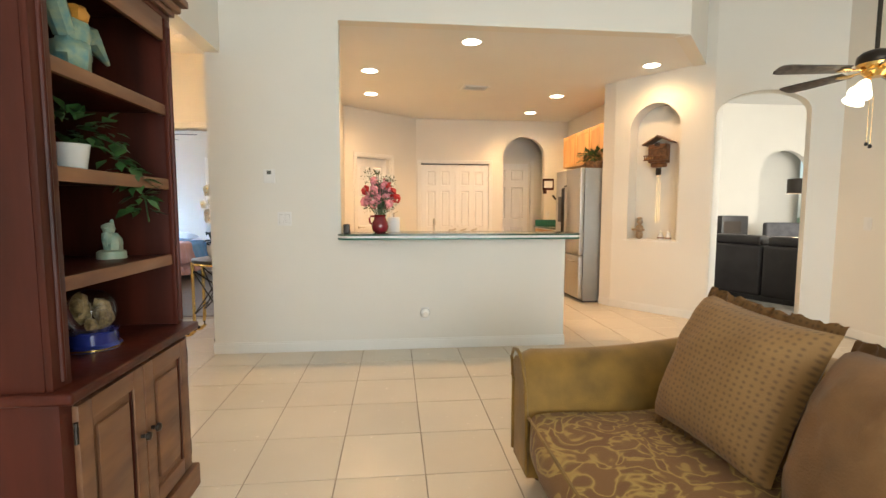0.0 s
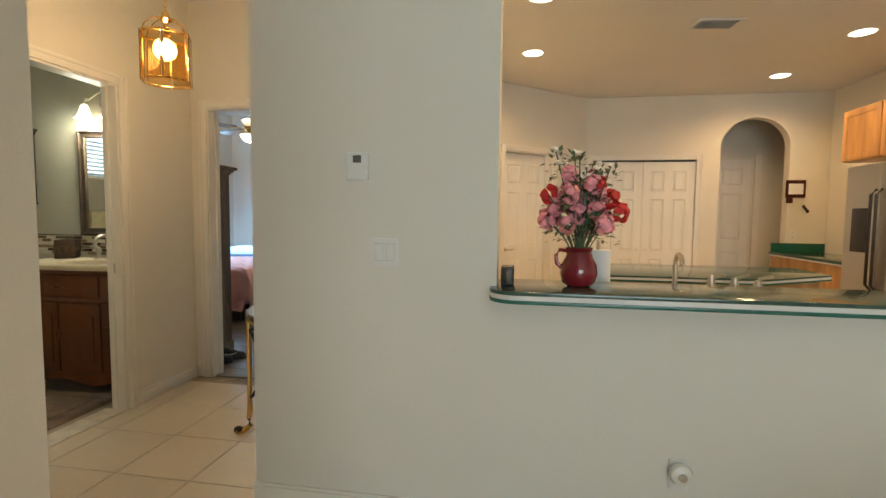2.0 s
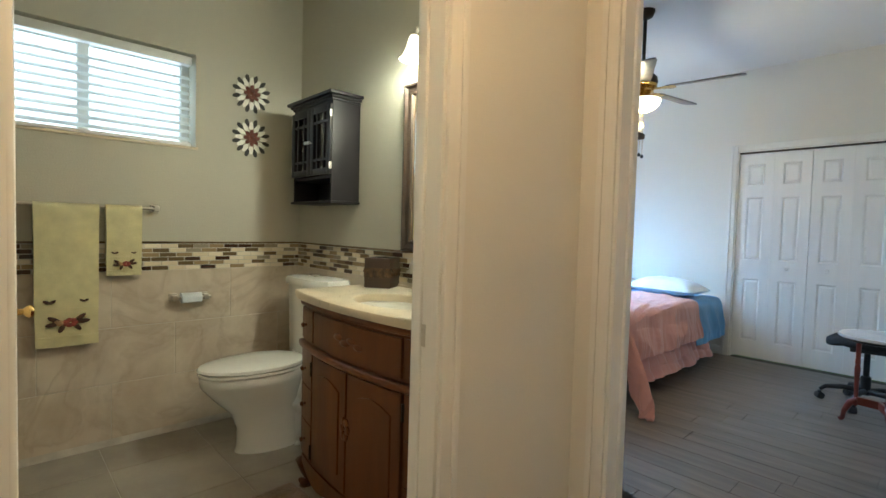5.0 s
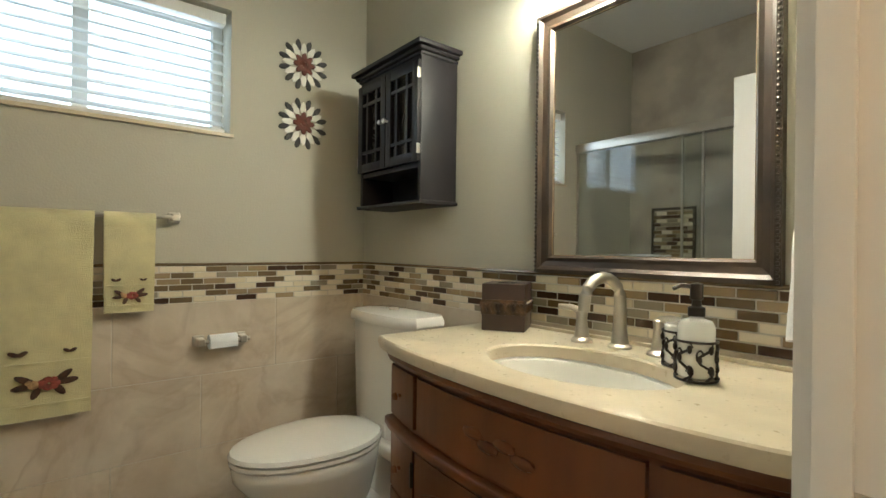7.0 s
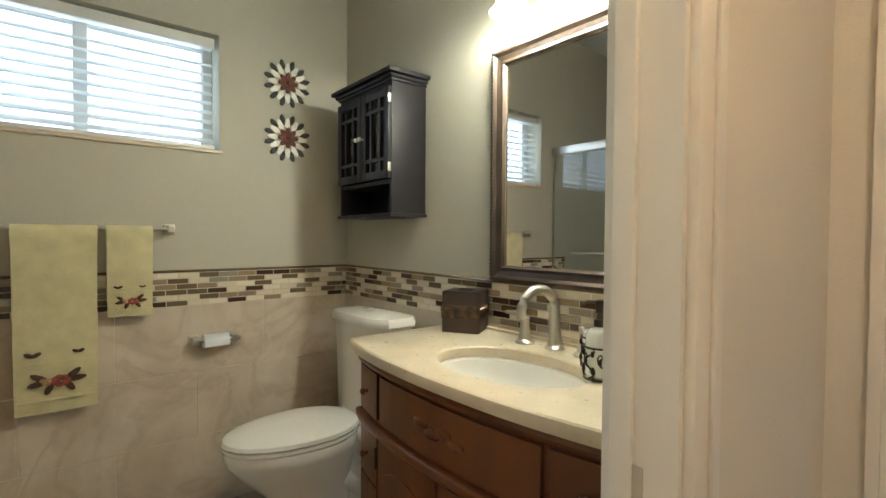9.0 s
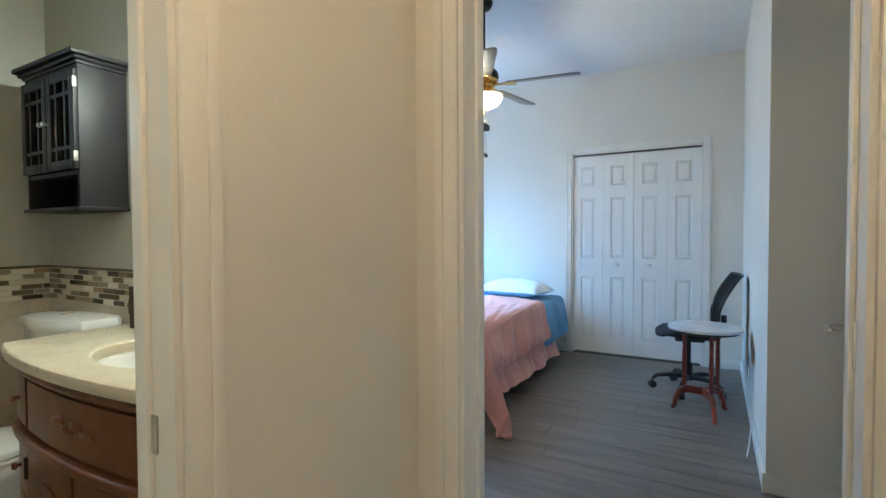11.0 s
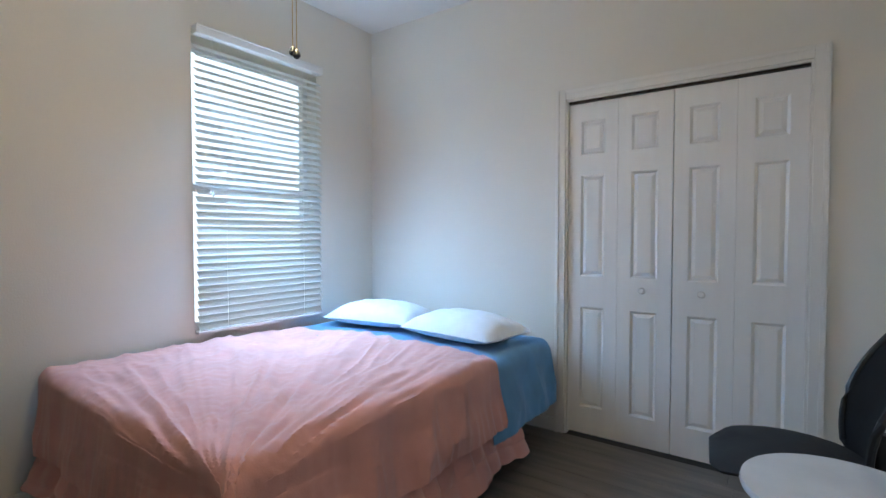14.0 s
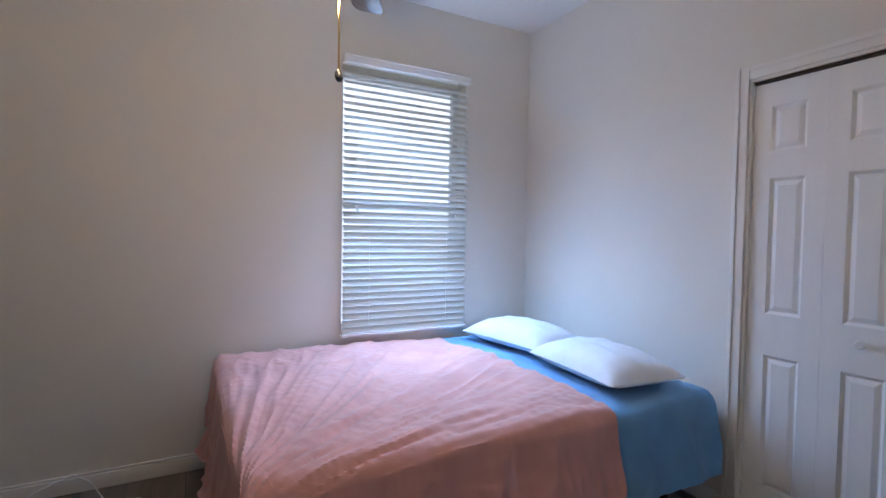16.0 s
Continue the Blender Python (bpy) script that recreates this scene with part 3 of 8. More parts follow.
def casing(name, a, b, top, width=0.06, proud=0.016, label="white painted door casing", legs=True):
    """Moulded trim round an opening whose feet are at a and b, proud to the right of the way a to b."""
    length = math.hypot(b[0] - a[0], b[1] - a[1])
    ux, uy = (b[0] - a[0]) / length, (b[1] - a[1]) / length
    m = Matrix(((ux, -uy, 0, a[0]), (uy, ux, 0, a[1]), (0, 0, 1, 0), (0, 0, 0, 1)))
    bms = []
    for s0, s1 in ((-width, 0.0), (length, length + width)):
        bms.append(box(s0, -proud, 0, s1, 0, top + width, 0.004, m=m))
        o = s0 if s0 < 0 else s1 - 0.022
        bms.append(box(o, -proud - 0.007, 0, o + 0.022, -proud, top + width, 0.003, m=m))
    bms.append(box(0, -proud + 0.001, top, length, -0.001, top + width - 0.001, 0.004, m=m))
    bms.append(box(0, -proud - 0.006, top + width - 0.022, length, -proud, top + width, 0.003, m=m))
    return struct(name, merged(*bms), M["trim"], label, "trim", True)


def jamb(name, a, b, top, depth, label="white door jamb lining"):
    """The lining inside an opening from a to b, depth to the left of that way."""
    length = math.hypot(b[0] - a[0], b[1] - a[1])
    ux, uy = (b[0] - a[0]) / length, (b[1] - a[1]) / length
    m = Matrix(((ux, -uy, 0, a[0]), (uy, ux, 0, a[1]), (0, 0, 1, 0), (0, 0, 0, 1)))
    t = 0.012
    bms = [box(0.0005, -0.002, 0, t, depth + 0.002, top, m=m), box(length - t, -0.002, 0, length - 0.0005, depth + 0.002, top, m=m), box(t, -0.002, top - t, length - t, depth + 0.002, top - 0.0005, m=m)]
    for s0, s1 in ((t, t + 0.01), (length - t - 0.01, length - t)):
        bms.append(box(s0, depth * 0.55, 0, s1, depth * 0.55 + 0.03, top - t, 0.002, m=m))
    return struct(name, merged(*bms), M["trim"], label, "door frame", True)


def baseboard(name, a, b, label="white painted baseboard"):
    """Runs from a to b on the right of that way."""
    length = math.hypot(b[0] - a[0], b[1] - a[1])
    ux, uy = (b[0] - a[0]) / length, (b[1] - a[1]) / length
    m = Matrix(((ux, -uy, 0, a[0]), (uy, ux, 0, a[1]), (0, 0, 1, 0), (0, 0, 0, 1)))
    return struct(name, merged(box(0, -0.013, 0, length, -0.0005, 0.075, 0.002, m=m), box(0, -0.009, 0.075, length, -0.0005, 0.09, 0.003, m=m)), M["trim"], label, "baseboard", True)


def panel_door(name, w, h, m, rows, columns, label, category="door", knob=None, thick=0.034, margin=0.095, structure=False):
    """A moulded panel door standing on its foot at the origin of m, its face towards -y. rows: (z0, z1) of the panels."""
    d = thing(name, label=label, category=category, kind="structure" if structure else "")
    d.matrix_world = m
    leaf = bmesh.new()
    zs = sorted([0.0, h] + [z for r in rows for z in r])
    gap = (w - 2 * margin - (columns - 1) * margin) / columns
    xs = [0.0]
    for c in range(columns):
        x0 = margin + c * (gap + margin)
        xs += [x0, x0 + gap]
    xs.append(w)
    front = {}
    panels = []
    for i in range(len(xs) - 1):
        for j in range(len(zs) - 1):
            if (i % 2) and any(abs(r[0] - zs[j]) < 1e-6 for r in rows):
                panels.append((xs[i], zs[j], xs[i + 1], zs[j + 1]))
                continue
            bm_box(leaf, xs[i], 0, zs[j], xs[i + 1], thick, zs[j + 1])
    bmesh.ops.remove_doubles(leaf, verts=leaf.verts, dist=0.0003)
    part("leaf", leaf, M["door"], d, smooth=False)
    for x0, z0, x1, z1 in panels:
        bm = bmesh.new()
        rings = []
        for inset, y in ((0, 0.0), (0.012, 0.010), (0.016, 0.010), (0.034, 0.003)):
            rings.append([bm.verts.new(c) for c in ((x0 + inset, y, z0 + inset), (x1 - inset, y, z0 + inset), (x1 - inset, y, z1 - inset), (x0 + inset, y, z1 - inset))])
        for a, b in zip(rings, rings[1:]):
            for k in range(4):
                bm.faces.new((a[k], a[(k + 1) % 4], b[(k + 1) % 4], b[k]))
        bm.faces.new(rings[-1])
        back = [bm.verts.new((v.co.x, thick - 0.004, v.co.z)) for v in rings[0]]
        bm.faces.new(back[::-1])
        for k in range(4):
            bm.faces.new((back[k], back[(k + 1) % 4], rings[0][(k + 1) % 4], rings[0][k]))
        bmesh.ops.recalc_face_normals(bm, faces=bm.faces)
        part("panel", bm, M["door"], d, smooth=False)
    if knob:
        kx, kz, kmat = knob
        prof = [(0.010, 0), (0.008, 0.012), (0.017, 0.020), (0.019, 0.028), (0.013, 0.036), (0.002, 0.037)]
        part("knob", lathe(prof, 16, pose(kx, -0.001, kz, 90)), M[kmat], d, "small round door knob")
    return d


SIX = [(0.24, 0.82), (0.98, 1.58), (1.69, 1.90)]
# bathroom doorway, linen door, bedroom doorway, closet
casing("trim_bath_door", (-2.46, 3.643), (-2.46, 4.49), 2.03)
jamb("jamb_bath_door", (-2.46, 3.643), (-2.46, 4.49), 2.03, 0.10)
casing("trim_linen_door", (-2.46, 2.73), (-2.46, 3.44), 2.03)
panel_door("linen_door", 0.705, 2.02, pose(-2.472, 2.733, 0.005, 0, 0, 90), SIX, 2, "white six-panel linen closet door in the hall", knob=(0.57, 0.89, "white"), structure=True)
casing("trim_bedroom_door", (-2.33, 5.15), (-1.52, 5.15), 2.03)
jamb("jamb_bedroom_door", (-2.33, 5.15), (-1.52, 5.15), 2.03, 0.12)
casing("trim_bedroom_door_inside", (-1.52, 5.27), (-2.33, 5.27), 2.03)
casing("trim_closet", (-3.045, 9.025), (-1.855, 9.025), 2.035)
jamb("jamb_closet", (-3.045, 9.025), (-1.855, 9.025), 2.035, 0.12)
for k in range(4):
    kn = {1: (0.1435, 0.890, "white"), 2: (0.1435, 0.890, "white")}.get(k)
    panel_door("closet_door", 0.289, 1.985, pose((-3.0315, -2.7415, -2.4475, -2.1575)[k], 9.04, 0.02, 0, 0, 0), [(0.165, 0.768), (0.955, 1.56), (1.68, 1.88)], 1, "white three-panel bifold closet door leaf in the bedroom", knob=kn, structure=True, margin=0.074)
struct("closet_track", box(-3.031, 9.03, 2.009, -1.869, 9.07, 2.021), M["bronze"], "dark metal bifold door track", "track")
for a, b in (((-4.67, 9.025), (-3.107, 9.025)), ((-1.793, 9.025), (-1.545, 9.025)), ((-1.545, 9.01), (-1.545, 6.73)), ((-1.56, 6.73), (-0.72, 6.73)), ((-4.67, 5.28), (-4.67, 9.01)), ((-2.4, 5.27), (-4.66, 5.27))):
    baseboard("baseboard_bedroom", a, b)
for a, b in (((-1.12, 3.745), (1.82, 3.745)), ((1.815, 3.74), (1.815, 3.865)), ((-1.0, -3.4), (-1.0, 2.75)), ((-1.0, 2.74), (-1.12, 2.74)), (P0, P1), ((2.90, 5.47), P0), ((4.56, 3.92), (4.56, -3.4)), ((4.34, 4.05), P3), ((-2.46, 4.555), (-2.46, 5.15)), ((-1.12, 5.14), (-1.12, 3.745)), ((-1.45, 5.15), (-1.13, 5.15)), ((-2.46, 3.505), (-2.46, 3.578))):
    baseboard("baseboard_hall_and_living", a, b)
# bath door leaf, open square to its opening
bd = panel_door("bathroom_door", 0.80, 2.015, pose(-2.572, 3.662, 0.008, 0, 0, 178), SIX, 2, "white six-panel bathroom door standing open", knob=(0.74, 0.92, "brass"), structure=True)
ed = panel_door("bedroom_door", 0.79, 2.015, pose(-1.378, 6.07, 0.008, 0, 0, -101), SIX, 2, "white six-panel bedroom door standing open", structure=True)


def lever(parent, x, z, side):
    y0 = -0.001
    bms = [lathe([(0.026, 0), (0.026, 0.006), (0.012, 0.010), (0.011, 0.04), (0.006, 0.045)], 18, pose(x, y0, z, 90)), tube([(x, y0 - 0.04, z), (x + side * 0.03, y0 - 0.048, z + 0.004), (x + side * 0.07, y0 - 0.046, z - 0.004), (x + side * 0.105, y0 - 0.045, z + 0.006)], 0.009, 10, taper=[1.1, 1.1, 0.9, 0.7])]
    part("lever_handle", merged(*bms), M["chrome"], parent, "brushed nickel lever handle")


def strike(name, at, rz):
    o = thing(name, at, rz, "small metal strike plate on the door jamb", "strike plate", kind="structure")
    part("plate", box(-0.0015, -0.014, -0.03, 0.0015, 0.014, 0.03, 0.001), M["chrome"], o)
    part("hole", box(0.0012, -0.006, -0.014, 0.0026, 0.006, 0.014), M["black"], o)


lever(ed, 0.065, 0.90, 1)
strike("strike_plate_bath", (-2.515, 4.4755, 0.905), 90)
strike("strike_plate_bedroom", (-2.316, 5.248, 0.92), 0)


def hinge(at, rz):
    o = thing("door_hinge", at, rz, "brass butt hinge on the bedroom door jamb", "hinge", "hinges of the bedroom door", "structure")
    part("leaf", box(-0.002, -0.03, -0.045, 0.001, 0.03, 0.045, 0.0008), M["trim"], o)
    part("barrel", tube([(0.003, 0.033, -0.045), (0.003, 0.033, 0.045)], 0.006, 10), M["trim"], o)


for hz in (0.25, 1.0, 1.78):
    hinge((-1.533, 5.235, hz), 0)

# ---- windows ----


def backdrop_panel(name, x0, y0, z0, x1, y1, z1, label):
    return tagged(part(name, box(x0, y0, z0, x1, y1, z1), M["day"], None, "", False), label, "backdrop", "", "structure")


backdrop_panel("backdrop_west", -9.0, 0.5, -0.1, -8.95, 13.0, 7.0, "pale bright outdoors beyond the west windows")
backdrop_panel("backdrop_south", -3.0, -8.05, -0.1, 9.0, -8.0, 7.0, "pale bright outdoors beyond the living room window")


def window_west(name, x, y0, y1, z0, z1, label, mullion):
    """A white vinyl sash window in a west wall whose outer face is at x."""
    w = thing(name, (x, (y0 + y1) / 2, z0), 0, label, "window", kind="structure")
    hw, h = (y1 - y0) / 2, z1 - z0
    f = 0.04
    fr = M["white"]
    part("frame", merged(box(0, -hw, 0, 0.05, -hw + f, h, 0.004), box(0, hw - f, 0, 0.05, hw, h, 0.004), box(0.001, -hw + f, 0, 0.049, hw - f, f, 0.004), box(0.001, -hw + f, h - f, 0.049, hw - f, h, 0.004)), fr, w)
    if mullion == "v":
        part("mullion", box(0.002, -0.025, f, 0.055, 0.025, h - f, 0.004), fr, w)
        panes = [(-hw + f, f, -0.025, h - f), (0.025, f, hw - f, h - f)]
    else:
        part("meeting_rail", box(0.002, -hw + f, h * 0.5 - 0.022, 0.055, hw - f, h * 0.5 + 0.022, 0.004), fr, w)
        panes = [(-hw + f, f, hw - f, h * 0.5 - 0.022), (-hw + f, h * 0.5 + 0.022, hw - f, h - f)]
    for a, c, b, d in panes:
        p = part("pane", box(0.022, a, c, 0.026, b, d), M["glass"], w, "clear window glass", False)
        p.visible_shadow = False
    return w


window_west("window_bathroom", -4.735, 3.49, 4.492, 1.612, 2.138, "white two-light slider window over the towel bar", "v")
window_west("window_bedroom", -4.825, 7.59, 8.47, 0.66, 2.34, "tall white single-hung bedroom window", "h")
struct("sill_bathroom", box(-4.70, 3.48, 1.602, -4.53, 4.503, 1.617, 0.003), M["cream_stone"], "thin cream marble window sill", "sill")
w = thing("window_living", (1.4, -3.56, 0.25), 0, "wide white-framed window behind the living room", "window", kind="structure")
part("frame", merged(box(-1.7, -0.03, 0, -1.64, 0.03, 2.25), box(1.64, -0.03, 0, 1.7, 0.03, 2.25), box(-0.03, -0.03, 0, 0.03, 0.03, 2.25), box(-1.64, -0.03, 0, -0.03, 0.03, 0.06), box(0.03, -0.03, 0, 1.64, 0.03, 0.06), box(-1.64, -0.03, 2.19, -0.03, 0.03, 2.25), box(0.03, -0.03, 2.19, 1.64, 0.03, 2.25)), M["white"], w, smooth=False)


def blind(name, x, y0, y1, z0, z1, pitch, tilts, valance, label, tassels=()):
    b = thing(name, (x, (y0 + y1) / 2, z0), 0, label, "window blind")
    hw, h = (y1 - y0) / 2, z1 - z0
    slat = mesh_of("slat", prism([(-0.024, -hw + 0.004), (0.0, -hw + 0.004), (0.024, -hw + 0.004), (0.024, hw - 0.004), (0.0, hw - 0.004), (-0.024, hw - 0.004)], -0.0012, 0.0012), M["blind"])
    for v in slat.vertices:
        if abs(v.co.x) < 0.001:
            v.co.z += 0.0028
    n = int((h - 0.09) / pitch)
    for k in range(n):
        o = new("slat", slat)
        o.parent = b
        z = 0.04 + k * pitch
        o.matrix_basis = pose(0, 0, z, 0, tilts(z / h) + random.uniform(-1.2, 1.2), 0)
    part("bottom_rail", box(-0.024, -hw, 0.0, 0.024, hw, 0.018, 0.004), M["white"], b)
    part("headrail", box(-0.028, -hw, h - 0.045, 0.026, hw, h, 0.003), M["white"], b)
    if valance:
        part("valance", merged(box(0.026, -hw, h - 0.045, 0.036, hw, h + 0.004, 0.003), box(0.030, -hw, h - 0.004, 0.040, hw, h + 0.006, 0.003)), M["white"], b, "white moulded valance board")
    for y in (-hw * 0.62, hw * 0.62):
        part("ladder_cord", tube([(0.026, y, 0.01), (0.026, y, h - 0.04)], 0.0011, 5), M["white"], b)
    for y, z in tassels:
        part("lift_cord", tube([(0.03, y, z), (0.034, y + 0.004, h - 0.04)], 0.0013, 5), M["white"], b)
        part("tassel", lathe([(0.003, 0.02), (0.008, 0.012), (0.009, 0)], 10, pose(0.03, y, z - 0.02)), M["white"], b)
    return b


blind("bathroom_blind", -4.60, 3.503, 4.478, 1.625, 2.128, 0.043, lambda f: 32, False, "white slatted blind in the bathroom window")
blind("bedroom_blind", -4.640, 7.59, 8.475, 0.66, 2.385, 0.0425, lambda f: 38 if f > 0.46 else 50, True, "white faux-wood slatted blind over the bed", [(-0.37, 0.82), (-0.355, 0.80), (0.34, 0.78)])

# ---- bathroom ----


def wall_tiles(parent, along, length, start, offset_rows, face):
    """Stone tiles of 0.6 by 0.295 m up to 0.92 m in running bond; face maps (s, z) to a pose."""
    for r, (z1, z0) in enumerate(((0.920, 0.627), (0.624, 0.333), (0.330, 0.039))):
        s = offset_rows[r % 2]
        while s < start + length:
            a, b = max(s, start), min(s + 0.597, start + length)
            if b - a > 0.02:
                bm = box(a, 0, z0, b, 0.009, z1, 0.0012, 1)
                o = part("tile", bm, M["travertine"], parent, smooth=False)
            s += 0.60


def mosaic(parent, start, length, z0, mats, rows=6, rh=0.0243):
    """Rows of small glass and stone bricks in running bond."""
    lw = 0.083
    meshes = [mesh_of("brick", box(0, 0, 0, lw - 0.004, 0.008, rh - 0.004, 0.001, 1), m) for m in mats]
    for r in range(rows):
        s = start - (0.0415 if r % 2 else 0) - random.uniform(0, 0.01)
        while s < start + length - 0.01:
            a, b = max(s, start), min(s + lw - 0.004, start + length)
            if b - a > 0.012:
                o = new("brick", random.choice(meshes))
                o.parent = parent
                o.matrix_basis = Matrix.LocRotScale((a, 0.0, z0 + r * rh), None, ((b - a) / (lw - 0.004), 1, 1))
            s += lw


MOS = [mat("mosaic_cream", (0.74, 0.65, 0.47), 0.25, var=0.05), mat("mosaic_tan", (0.34, 0.25, 0.14), 0.15, var=0.08), mat("mosaic_brown", (0.060, 0.032, 0.018), 0.1, var=0.1), mat("mosaic_taupe", (0.32, 0.28, 0.21), 0.12, var=0.06), mat("mosaic_ivory", (0.78, 0.70, 0.55), 0.3, var=0.05), mat("mosaic_olive", (0.15, 0.105, 0.05), 0.12, var=0.08)]
for nm, m, start, length, offs in (("wainscot_west", pose(-4.545, 3.2, 0, 0, 0, 90) @ pose(0, -0.012, 0), 0.0, 1.925, (-0.31 + 0.6 * 0, -0.01)), ("wainscot_north", pose(-4.545, 5.136, 0) @ pose(0, -0.012, 0), 0.012, 1.973, (-0.2, -0.5))):
    wn = thing(nm, label="veined stone tile wainscot with a mosaic band", category="wall tile", kind="structure")
    wn.matrix_world = m
    part("grout", box(start, 0.0028, 0, start + length, 0.0119, 1.068), M["bgrout"], wn, smooth=False)
    wall_tiles(wn, None, length, start, offs, None)
    mosaic(wn, start, length, 0.9225, MOS)
    part("pencil_trim", tube([(start, 0.0, 1.0735), (start + length, 0.0, 1.0735)], 0.0055, 8), MOS[5], wn, "slim olive-brown pencil trim")


def vanity():
    v = thing("bathroom_vanity", (-3.08, 5.12, 0), 0, "cherry-stained bow-front bathroom vanity with carved feet", "vanity")
    hw = 0.488
    def front(x, extra=0.0):
        return -0.452 - 0.068 * max(0.0, 1 - (x / hw) ** 2) ** 0.8 - extra
    def outline(half, extra, n=24):
        pts = [(half, -0.003), (-half, -0.003)]
        for k in range(n + 1):
            x = -half + 2 * half * k / n
            pts.append((x, front(x * hw / half, extra)))
        return pts
    part("body", prism(outline(hw - 0.012, -0.012), 0.13, 0.73, 0.003), M["cherry"], v)
    shell = bmesh.new()
    oo, oi = outline(hw - 0.012, -0.012), outline(hw - 0.03, -0.03)
    oi[0], oi[1] = (hw - 0.03, -0.02), (-hw + 0.03, -0.02)
    sr = [[shell.verts.new((x, y, z)) for x, y in o] for o, z in ((oo, 0.73), (oo, 0.86), (oi, 0.86), (oi, 0.73))]
    for a, b in zip(sr, sr[1:] + sr[:1]):
        for k in range(len(oo)):
            shell.faces.new((a[k], a[(k + 1) % len(oo)], b[(k + 1) % len(oo)], b[k]))
    bmesh.ops.recalc_face_normals(shell, faces=shell.faces)
    part("drawer_case", shell, M["cherry"], v)
    part("mid_moulding", prism(outline(hw + 0.006, 0.012), 0.648, 0.676, 0.010, 3), M["cherry"], v)
    part("top_moulding", tube([(-hw, -0.02, 0.85)] + [(x, y, 0.85) for x, y in outline(hw, 0.0)[2:]] + [(hw, -0.02, 0.85)], 0.013, 8), M["cherry"], v)
    # apron with a wavy lower edge
    def strip(name, z0f, z1, x0, x1, off, thick=0.014, n=22, mt="cherry", smooth=True):
        bm = bmesh.new()
        cols = []
        for k in range(n + 1):
            x = x0 + (x1 - x0) * k / n
            y = front(x) + 0.012 - off
            zz0 = z0f(x) if callable(z0f) else z0f
            zz1 = z1(x) if callable(z1) else z1
            cols.append([bm.verts.new(c) for c in ((x, y, zz0), (x, y, zz1), (x, y + thick, zz1), (x, y + thick, zz0))])
        for a, b in zip(cols, cols[1:]):
            for i in range(4):
                bm.faces.new((a[i], b[i], b[(i + 1) % 4], a[(i + 1) % 4]))
        bm.faces.new(cols[0][::-1])
        bm.faces.new(cols[-1])
        bmesh.ops.recalc_face_normals(bm, faces=bm.faces)
        return part(name, bm, M[mt], v, smooth=smooth)
    strip("apron", lambda x: 0.105 + 0.03 * math.cos(x / hw * math.pi * 2) * (0.6 + 0.4 * abs(x) / hw), 0.165, -hw + 0.05, hw - 0.05, 0.012, 0.02)
    for x0, x1 in ((-0.30, -0.006), (0.006, 0.30)):
        strip("door", 0.175, 0.64, x0, x1, 0.012)
        m = (x0 + x1) / 2
        arch = lambda x, m=m: 0.55 + 0.035 * math.cos((x - m) / 0.115 * math.pi / 2)
        strip("door_panel", 0.235, arch, m - 0.105, m + 0.105, 0.019, 0.01)
    for x0, x1 in ((-0.468, -0.315), (0.315, 0.468)):
        for z0, z1 in ((0.175, 0.325), (0.333, 0.483), (0.491, 0.64)):
            d = strip("drawer", z0, z1, x0, x1, 0.010, n=6)
            part("knob", lathe([(0.006, 0), (0.005, 0.008), (0.011, 0.014), (0.009, 0.02), (0.001, 0.021)], 12, pose((x0 + x1) / 2, front((x0 + x1) / 2) - 0.0, (z0 + z1) / 2, 90)), M["cherry"], d)
        d = strip("drawer", 0.690, 0.825, x0, x1, 0.010, n=6)
        part("knob", lathe([(0.006, 0), (0.005, 0.008), (0.011, 0.014), (0.009, 0.02), (0.001, 0.021)], 12, pose((x0 + x1) / 2, front((x0 + x1) / 2), 0.757, 90)), M["cherry"], d)
    strip("drawer_front", 0.690, 0.825, -0.295, 0.295, 0.010, n=20)
    leafs = [ball(0.03, (0.045 * (k - 1.5), front(0.045 * (k - 1.5)) + 0.001, 0.757 + 0.008 * (-1) ** k), (1.0, 0.25, 0.42), 10, 6, 0.3, 4) for k in range(4)]
    part("carving", merged(*leafs), M["cherry"], v, "carved leaf ornament")
    rose = [ball(0.02, (0.018 * math.cos(a), front(0) - 0.004, 0.43 + 0.03 * math.sin(a)), (0.7, 0.35, 0.9), 8, 6) for a in [k * math.pi / 3 for k in range(6)]]
    part("carved_rosette", merged(*rose), M["cherry"], v, "dark carved rosette between the doors")
    for x in (-0.312, 0.312):
        for z in (0.22, 0.58):
            part("hinge", tube([(x, front(x) - 0.002, z - 0.03), (x, front(x) - 0.002, z + 0.03)], 0.005, 8), M["bronze"], v)
    for x, y in ((-hw + 0.05, -0.428), (hw - 0.05, -0.428), (-hw + 0.05, -0.05), (hw - 0.05, -0.05)):
        s = 1 if x > 0 else -1
        part("foot", tube([(x, y, 0.16), (x + s * 0.018, y - 0.014, 0.115), (x + s * 0.012, y - 0.008, 0.07), (x + s * 0.004, y, 0.04), (x + s * 0.016, y - 0.014, 0.014), (x + s * 0.016, y - 0.014, 0.001)], 0.034, 12, taper=[1.25, 1.3, 0.85, 0.72, 1.0, 0.8]), M["cherry"], v, "curved cabriole foot")
    # stone top with an oval opening
    sx, sy, ra, rb = 0.03, -0.305, 0.225, 0.152
    bm = bmesh.new()
    n = 120
    hole_t, out_t = [], []
